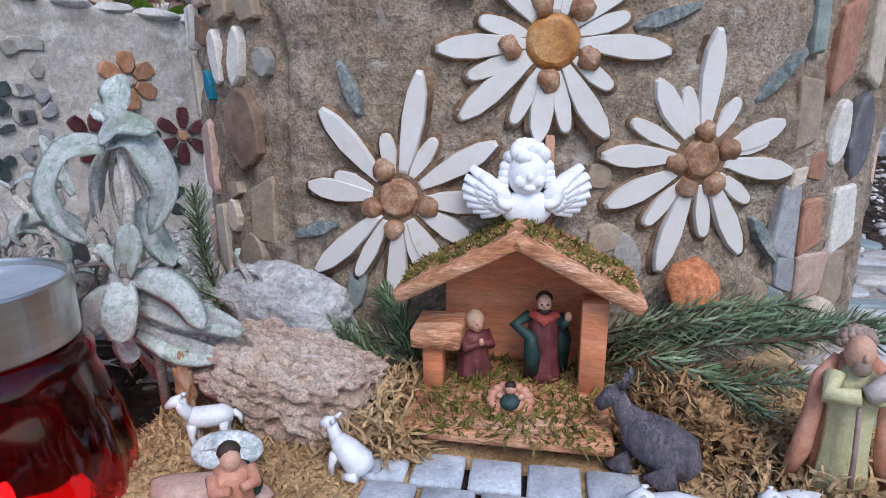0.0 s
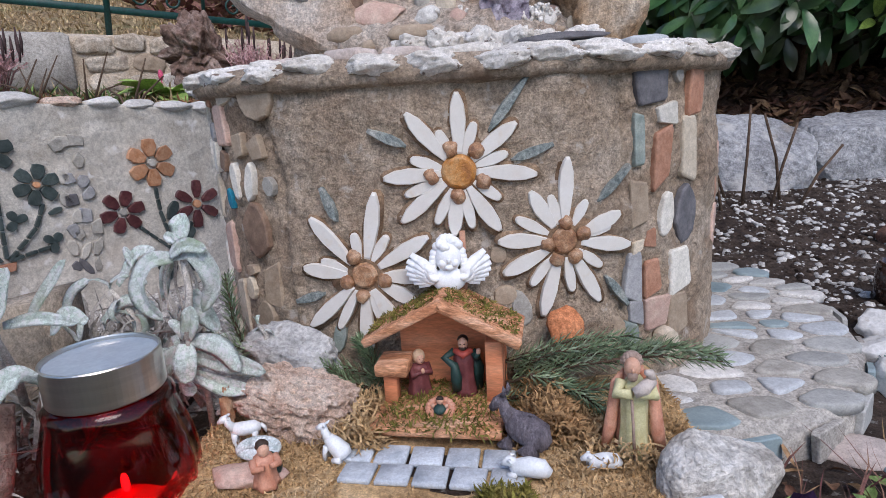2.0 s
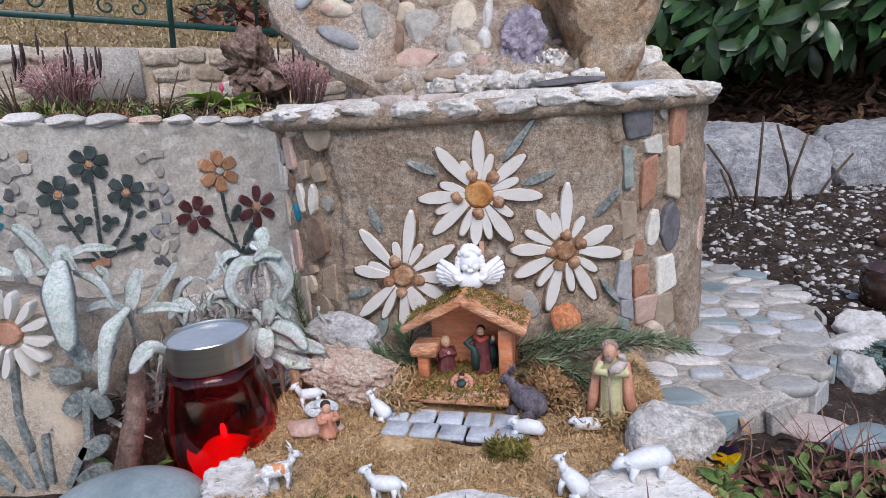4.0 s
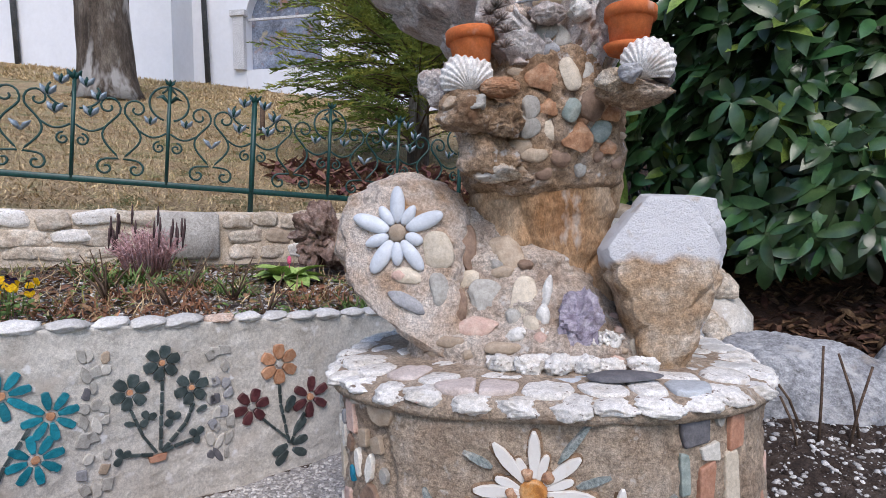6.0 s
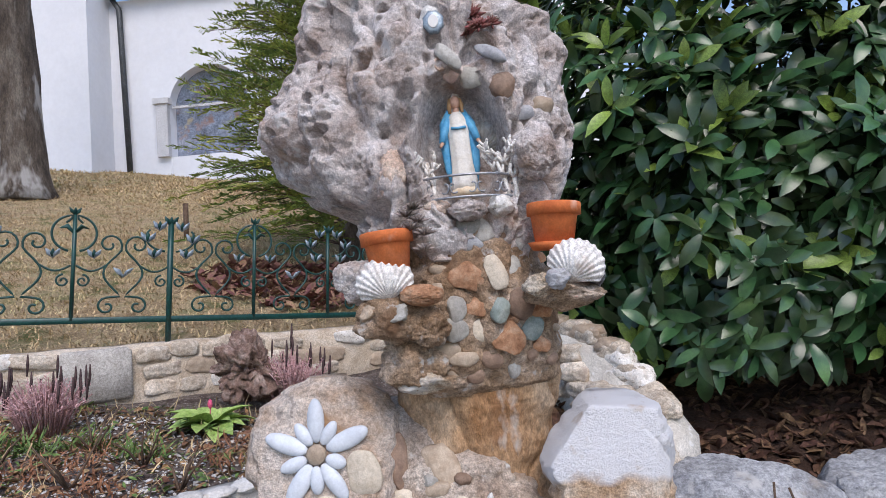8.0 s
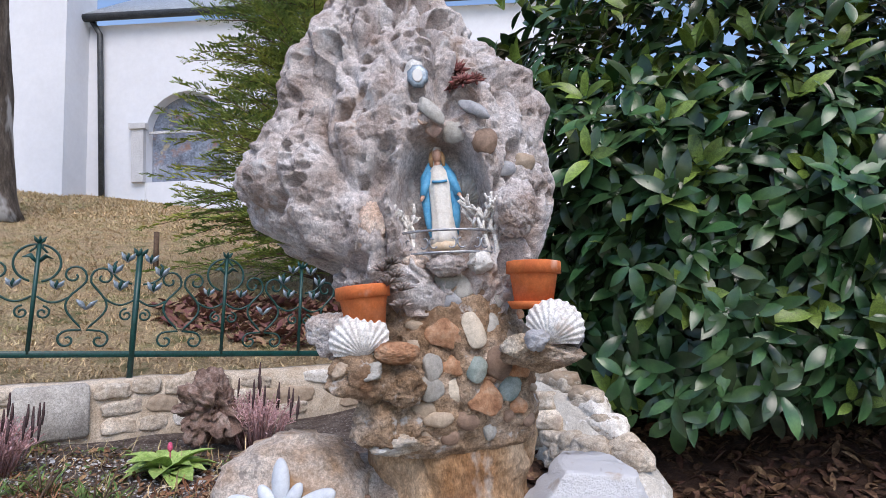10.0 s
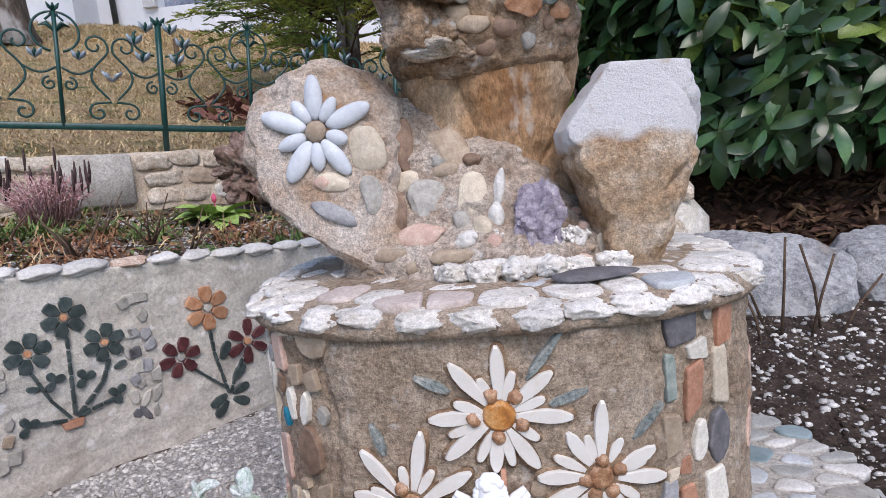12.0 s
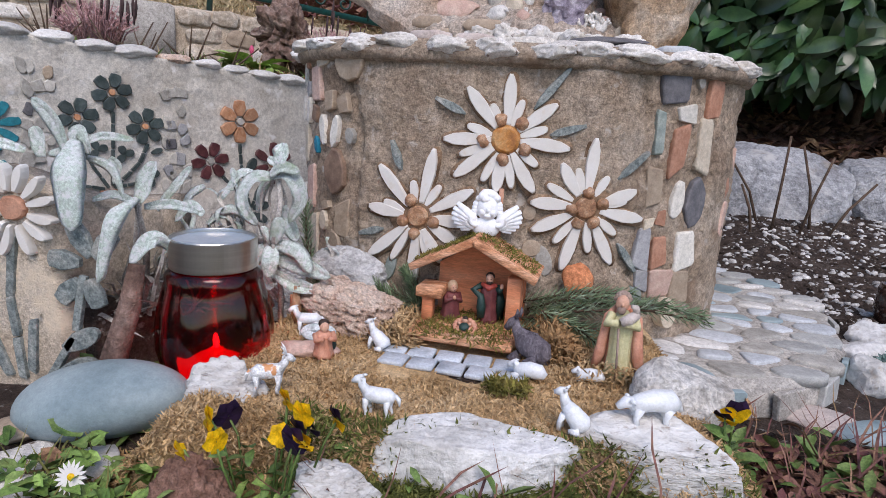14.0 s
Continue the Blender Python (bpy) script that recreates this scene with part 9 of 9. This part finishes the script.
OVER_WALL = [([(-0.525, 0.4, 0.416), (-0.544, 0.4, 0.461), (-0.573, 0.4, 0.489)], 0.0188),
    ([(-0.512, 0.395, 0.432), (-0.49, 0.35, 0.391), (-0.484, 0.345, 0.313)], 0.0389),
    ([(-0.424, 0.4, 0.355), (-0.433, 0.355, 0.329), (-0.453, 0.35, 0.24)], 0.0282),
    ([(-0.353, 0.385, 0.287), (-0.371, 0.355, 0.308), (-0.407, 0.355, 0.272)], 0.0208),
    ([(-0.6, 0.41, 0.413), (-0.648, 0.41, 0.421), (-0.707, 0.41, 0.402)], 0.0143),
    ([(-0.616, 0.4, 0.386), (-0.663, 0.4, 0.398), (-0.7, 0.4, 0.391)], 0.0125),
    ([(-0.582, 0.42, 0.404), (-0.585, 0.42, 0.43), (-0.591, 0.42, 0.449)], 0.0193),
    ([(-0.549, 0.45, 0.421), (-0.506, 0.45, 0.438), (-0.454, 0.45, 0.436)], 0.0116),
    ([(-0.432, 0.42, 0.347), (-0.418, 0.42, 0.378), (-0.403, 0.42, 0.409)], 0.0241),
    ([(-0.51, 0.42, 0.408), (-0.46, 0.4, 0.397), (-0.442, 0.4, 0.354)], 0.0128),
    ([(-0.43, 0.43, 0.339), (-0.385, 0.43, 0.346), (-0.343, 0.43, 0.338)], 0.013),
    ([(-0.454, 0.5, 0.322), (-0.42, 0.5, 0.364), (-0.392, 0.5, 0.397)], 0.0141),
    ([(-0.561, 0.41, 0.411), (-0.53, 0.41, 0.42), (-0.503, 0.41, 0.452)], 0.0159),
    ([(-0.513, 0.43, 0.344), (-0.477, 0.43, 0.354), (-0.439, 0.43, 0.342)], 0.0114),
    ([(-0.52, 0.4, 0.435), (-0.504, 0.4, 0.444), (-0.49, 0.4, 0.416)], 0.0204),
    ([(-0.427, 0.52, 0.312), (-0.406, 0.52, 0.35), (-0.381, 0.52, 0.365)], 0.0144),
    ([(-0.401, 0.56, 0.293), (-0.365, 0.56, 0.321), (-0.322, 0.56, 0.313)], 0.015),
    ([(-0.393, 0.6, 0.333), (-0.359, 0.6, 0.378), (-0.331, 0.6, 0.383)], 0.0137),
    ([(-0.353, 0.46, 0.329), (-0.375, 0.46, 0.34), (-0.4, 0.46, 0.314)], 0.0151),
    ([(-0.64, 0.4, 0.369), (-0.662, 0.38, 0.369), (-0.689, 0.38, 0.378)], 0.0157),
    ([(-0.502, 0.46, 0.406), (-0.49, 0.46, 0.391), (-0.499, 0.46, 0.366)], 0.0135),
    ([(-0.353, 0.6, 0.332), (-0.366, 0.6, 0.367), (-0.374, 0.6, 0.389)], 0.0117)]
bowed_plant("tall silvery lamb's ear with leaves arching down on both sides", HERO, HERO_DRY, [((-0.27, 0.56, 0.1), (HERO[6][0][0])), (HERO[6][0][0], HERO[0][0][0])], 600)
bowed_plant("lamb's ear sprawling over the planter wall, long hanging felted leaves", OVER_WALL, [], [((-0.56, 0.45, 0.2), OVER_WALL[1][0][0]), ((-0.46, 0.47, 0.2), OVER_WALL[2][0][0]), ((-0.5, 0.47, 0.2), OVER_WALL[8][0][0])], 700)
for k, (x, y, tx, ty, tz, n, sz) in enumerate(((-0.36, 0.56, -0.02, 0.0, 0.14, 8, 0.09), (-0.7, 0.5, -0.05, -0.06, 0.13, 9, 0.11), (-0.44, 0.55, 0.03, -0.03, 0.08, 8, 0.085), (-0.55, 0.6, 0.03, 0.02, 0.08, 8, 0.08), (-0.66, 0.64, 0.0, 0.02, 0.08, 8, 0.09), (-0.42, 0.66, 0.02, 0.0, 0.1, 8, 0.085), (-0.8, 0.62, 0.0, 0.0, 0.12, 9, 0.1), (-0.36, 0.75, 0.0, 0.0, 0.08, 7, 0.08), (-0.95, 0.62, 0.0, 0.0, 0.14, 9, 0.11), (-0.84, 0.5, 0.0, -0.04, 0.14, 9, 0.11), (-1.0, 0.5, 0.0, -0.05, 0.15, 9, 0.12), (-0.3, 0.6, -0.02, 0.0, 0.12, 7, 0.07))):
    lambs_ear(x, y, 0.2 if y < 0.6 else 0.15, (tx, ty, tz), n, sz, 20 + k, 7)
g = Geo()
tagged(part("planter_soil", Geo().rings([[(-1.5, 0.4, z0), (-0.5, 0.4, z0), (-0.42, 0.55, z0 - 0.06 * (z0 > 0.1)), (-0.4, 0.8, z0 - 0.12 * (z0 > 0.1)), (-0.9, 0.9, z0 - 0.12 * (z0 > 0.1)), (-1.5, 0.8, z0)] for z0 in (0.02, 0.2)]), [M["bed_soil"]]), "dark soil filling the small planter", "soil", kind="stuff")
tagged(part("withered_stalks", strands(2600, (-1.1, -0.38, 0.42, 0.8), lambda x, y: 0.17, 0.1, 55, 0.0035, None, 0.7), [M["stachys_dry"]]), "withered grey leaves under the lamb's ears", "plants", kind="stuff")
tagged(part("pine_cone_stalk", rock(970, (0.009, 0.009, 0.034), 0.35, 3, 2, 4, 0.12), [M["rust_stone"]], m=pose(-0.225, 0.515, 0.178)), "small brown dried stalk behind the brick", "stalk")
tagged(part("drift_branch", Geo().tube([(-0.475, 0.36, 0.03), (-0.445, 0.36, 0.12), (-0.425, 0.375, 0.2), (-0.42, 0.39, 0.26)], [0.022, 0.019, 0.016, 0.012], 0, 10), [M["root_wood"]]), "brown branch stump beside the planter", "branch")


# ---- rosemary sprigs ----
def rosemary(pts, seed, label="fresh green rosemary sprig laid behind the stable", size=0.021):
    t = thing("rosemary_sprig", label, "sprig", None, "rosemary sprigs")
    rn = random.Random(seed)
    pts = [Vector(p) for p in pts]
    def at(u):
        k = min(len(pts) - 2, int(u * (len(pts) - 1)))
        f = u * (len(pts) - 1) - k
        return pts[k] + (pts[k + 1] - pts[k]) * f, (pts[k + 1] - pts[k]).normalized()
    part("stem", Geo().tube(pts, [0.003] * (len(pts) - 1) + [0.001], 0, 6), [M["twig"]], t)
    g = Geo()
    for k in range(210):
        u = k / 210
        p, d = at(u)
        side = d.orthogonal().normalized()
        side.rotate(Matrix.Rotation(k * 2.4, 3, d))
        e = (side * 1.3 + d * rn.uniform(0.2, 0.9) + Vector((0, 0, rn.uniform(-0.1, 0.5)))).normalized() * size * rn.uniform(0.7, 1.2) * (1.1 - 0.35 * u)
        w = d.cross(side).normalized() * 0.00125
        n = Vector((0, 0, 0.0008))
        c1, c2 = p + e * 0.35, p + e * 0.75 + d * 0.12 * size
        g.add([p, c1 + w, c2 + w, p + e + d * 0.3 * size, c2 - w, c1 - w, c1 + n, c2 + n], [(0, 1, 6), (1, 2, 7, 6), (2, 3, 7), (3, 4, 7), (4, 5, 6, 7), (5, 0, 6)])
    part("needles", g, [M["rosemary"]], t)


for k, pts in enumerate(([(0.15, 0.56, 0.175), (0.25, 0.555, 0.2), (0.35, 0.54, 0.215), (0.44, 0.53, 0.205)], [(0.15, 0.575, 0.2), (0.24, 0.58, 0.225), (0.33, 0.575, 0.23)], [(0.14, 0.54, 0.16), (0.22, 0.52, 0.18), (0.31, 0.5, 0.19)], [(0.16, 0.59, 0.17), (0.27, 0.59, 0.2), (0.38, 0.58, 0.21)], [(0.18, 0.53, 0.2), (0.23, 0.52, 0.185), (0.27, 0.49, 0.165)], [(0.3, 0.56, 0.2), (0.37, 0.545, 0.225), (0.43, 0.53, 0.215)], [(0.16, 0.58, 0.185), (0.22, 0.565, 0.215), (0.29, 0.56, 0.225)], [(0.2, 0.57, 0.19), (0.28, 0.56, 0.215), (0.36, 0.56, 0.22)],
                         [(-0.03, 0.6, 0.17), (-0.1, 0.6, 0.2), (-0.2, 0.59, 0.225), (-0.26, 0.585, 0.25)], [(-0.02, 0.585, 0.155), (-0.07, 0.57, 0.18), (-0.11, 0.575, 0.215)], [(-0.22, 0.62, 0.17), (-0.245, 0.625, 0.26), (-0.25, 0.63, 0.33)], [(-0.03, 0.59, 0.16), (-0.04, 0.6, 0.2), (-0.06, 0.61, 0.23)])):
    rosemary(pts, 200 + k, "fresh green rosemary sprig laid behind the stable" if k < 8 else "rosemary sprig beside the white stone")
lambs_ear(-0.205, 0.595, 0.2, (0.01, -0.01, 0.07), 5, 0.045, 70, 0, "small young lamb's ear shoot beside the white stone")

# ---- foreground plants ----
M["moss_fresh"] = mat("fresh_moss", [(0.07, 0.09, 0.02), (0.14, 0.16, 0.04), (0.26, 0.25, 0.08)], 40, 1.0, 0.6, 200, 0.004, vary=0.35, island=True)


def low_h(x, y):
    return ground_h(x, y)


def front_h(x, y):
    k = smooth(-0.12, -0.06, x) * smooth(0.42, 0.34, x)
    return max(ground_h(x, y), 0.03 + 0.07 * k * smooth(0.04, 0.18, y) + 0.012 * noise.noise(Vector((x * 18, y * 18, 0))))


front_moss = tagged(part("green_moss", strands(20000, (-0.12, 0.44, 0.03, 0.228), lambda x, y: max(front_h(x, y), moss_h(x, y) if y > 0.165 else 0), 0.02, 81, 0.0015, lambda x, y: x < 0.16 or noise.noise(Vector((x * 14, y * 14, 1))) > -0.25), [M["moss_fresh"]]), "green moss cushion before the white stone", "moss", kind="stuff")
part("cushion", Geo().add([(-0.12 + 0.56 * i / 40, 0.02 + 0.2 * j / 16, front_h(-0.12 + 0.56 * i / 40, 0.02 + 0.2 * j / 16) - 0.003) for j in range(17) for i in range(41)], [(j * 41 + i, j * 41 + i + 1, (j + 1) * 41 + i + 1, (j + 1) * 41 + i) for j in range(16) for i in range(40)]), [M["moss_fresh"]], front_moss)
tagged(part("sedum_mat", litter(3200, (0.1, 0.75, 0.02, 0.4), 82, 0.022, lambda x, y: front_h(x, y) + 0.02 * rnd.random(), lambda x, y: (y < 0.15 and noise.noise(Vector((x * 9, y * 9, 2))) > -0.1) or x > 0.38), [M["red_leaf"]]), "reddish sedum mat before the stones", "plants", kind="stuff")
tagged(part("low_herbs", litter(1500, (-0.5, 0.75, 0.0, 0.45), 83, 0.03, lambda x, y: front_h(x, y) + 0.03 * rnd.random(), lambda x, y: (y < 0.15 or x > 0.42 or x < -0.32) and noise.noise(Vector((x * 7, y * 7, 4))) > -0.05), [M["herb"]]), "low green weeds along the edge", "plants", kind="stuff")
tagged(part("clover_leaves", litter(620, (-0.4, 0.05, 0.02, 0.19), 88, 0.026, lambda x, y: ground_h(x, y) + 0.012 + 0.035 * rnd.random(), lambda x, y: noise.noise(Vector((x * 11, y * 11, 7))) > -0.15), [M["fresh_herb"]]), "fresh green weeds round the pansies", "plants", kind="stuff")
tagged(part("dead_leaves", litter(420, (-0.5, 0.8, -0.05, 0.5), 84, 0.03, lambda x, y: ground_h(x, y) + 0.015 * rnd.random(), lambda x, y: y < 0.2 or x > 0.4), [M["dead_leaf"]]), "brown dead leaves among the weeds", "leaves", kind="stuff")
tagged(part("dry_stems", strands(700, (-0.1, 0.75, 0.0, 0.45), lambda x, y: front_h(x, y) + 0.01, 0.09, 85, 0.0013, lambda x, y: y < 0.16 or x > 0.42, 0.35), [M["red_leaf"]]), "thin dry reddish stems", "plants", kind="stuff")
tagged(part("grass_blades", strands(260, (-0.45, -0.15, 0.08, 0.24), low_h, 0.06, 86, 0.0012, None, 0.35), [M["grass"]]), "thin green grass blades by the river stone", "grass", kind="stuff")
for k, (x, y) in enumerate(((-0.45, 0.2), (-0.5, 0.24), (-0.42, 0.16), (-0.55, 0.18), (-0.5, 0.13), (-0.6, 0.26), (-0.37, 0.2), (-0.33, 0.13))):
    tagged(part("path_stone", rock(980 + k, (0.05, 0.035, 0.014), 0.15, 1.3, 8, 3, 0.02), [(M["cap"], TM["tan"], M["pebble_white"], TM["pink"])[k % 4]], m=pose(x, y, ground_h(x, y) + 0.004, 0, 0, 40 * k)), "flat pale stone set in the path", "stone", "path stones")
# lawn daisy
d = thing("lawn_daisy", "white daisy with a yellow middle", "flower", pose(-0.335, 0.135, 0.06) @ Matrix.Diagonal((0.75, 0.75, 0.75, 1)))
part("stem", Geo().tube([(0, 0, 0), (0.002, -0.004, 0.04)], 0.0012, 0, 5), [M["herb"]], d)
part("heart", Geo().ball((0.002, -0.008, 0.044), (0.006, 0.004, 0.006), 0, 10, 6), [M["pansy_yellow"]], d)
vs, fs = leaf_shape(0.021, 0.005, 0.1, 0.1, 3)
pm = Geo().add(vs, fs).mesh("petal", [M["petal"]])
for k in range(17):
    part("petal", pm, None, d, m=pose(0.002, -0.008, 0.044, 65, 0, 0) @ pose(0, 0, 0, 0, 0, k * 360 / 17) @ pose(0, 0.004, 0, 8, 0, 0))
# glazed jar in the soil bed
M["jar_glass"] = mat("dark_brown_glass", [(0.03, 0.014, 0.01), (0.06, 0.028, 0.02)], 20, 0.12, 0.05, 60, 0.001, spec=0.6)
M["gold"] = mat("dull_gold", [(0.4, 0.27, 0.1), (0.55, 0.4, 0.18)], 60, 0.4, 0.5, 150, 0.002, metal=0.8)
jar = thing("candle_jar", "dark brown glass candle jar with a gold ornament", "jar", pose(1.03, 1.0, 0.09))
part("glass", Geo().rings([[(r * math.cos(2 * math.pi * i / 32), r * math.sin(2 * math.pi * i / 32), z) for i in range(32)] for r, z in ((0.045, 0), (0.058, 0.012), (0.062, 0.045), (0.06, 0.08), (0.056, 0.095), (0.05, 0.095), (0.05, 0.02))]), [M["jar_glass"]], jar)
part("ornament", Geo().ball((-0.02, -0.058, 0.045), (0.016, 0.005, 0.02), 0, 12, 8), [M["gold"]], jar, "gold ornament")
M["blue_sedum"] = mat("blue_green_sedum", [(0.07, 0.13, 0.12), (0.16, 0.24, 0.22), (0.24, 0.31, 0.29)], 40, 0.7, 0.2, 120, 0.001, vary=0.3, island=True)
g = Geo()
for k in range(26):
    a, q = rnd.uniform(0, 6.28), 0.07 * math.sqrt(rnd.random())
    houseleek(g, (0.86 + q * math.cos(a), 0.7 + q * math.sin(a), ground_h(0.86, 0.7) + 0.015 + 0.03 * (1 - q / 0.07)), 0.022, 18, k)
tagged(part("blue_sedum", g, [M["blue_sedum"]]), "blue-green sedum clump beside the edging", "plant")
# shoots of the bush leaning in
g = Geo()
for k in range(26):
    p = Vector((1.35 + rnd.uniform(-0.1, 0.35), 2.05 + rnd.uniform(-0.1, 0.2), 0.5 + rnd.uniform(-0.06, 0.12)))
    vs, fs = leaf_shape(rnd.uniform(0.12, 0.18), 0.04, 0.3, 0.12, 4)
    g.add(vs, fs, 0, pose(*p, rnd.uniform(-20, 30), rnd.uniform(-20, 20), rnd.uniform(90, 270)))
part("low_shoot", g, [M["laurel_young_or_lit"]], laurel, "low light green shoot")
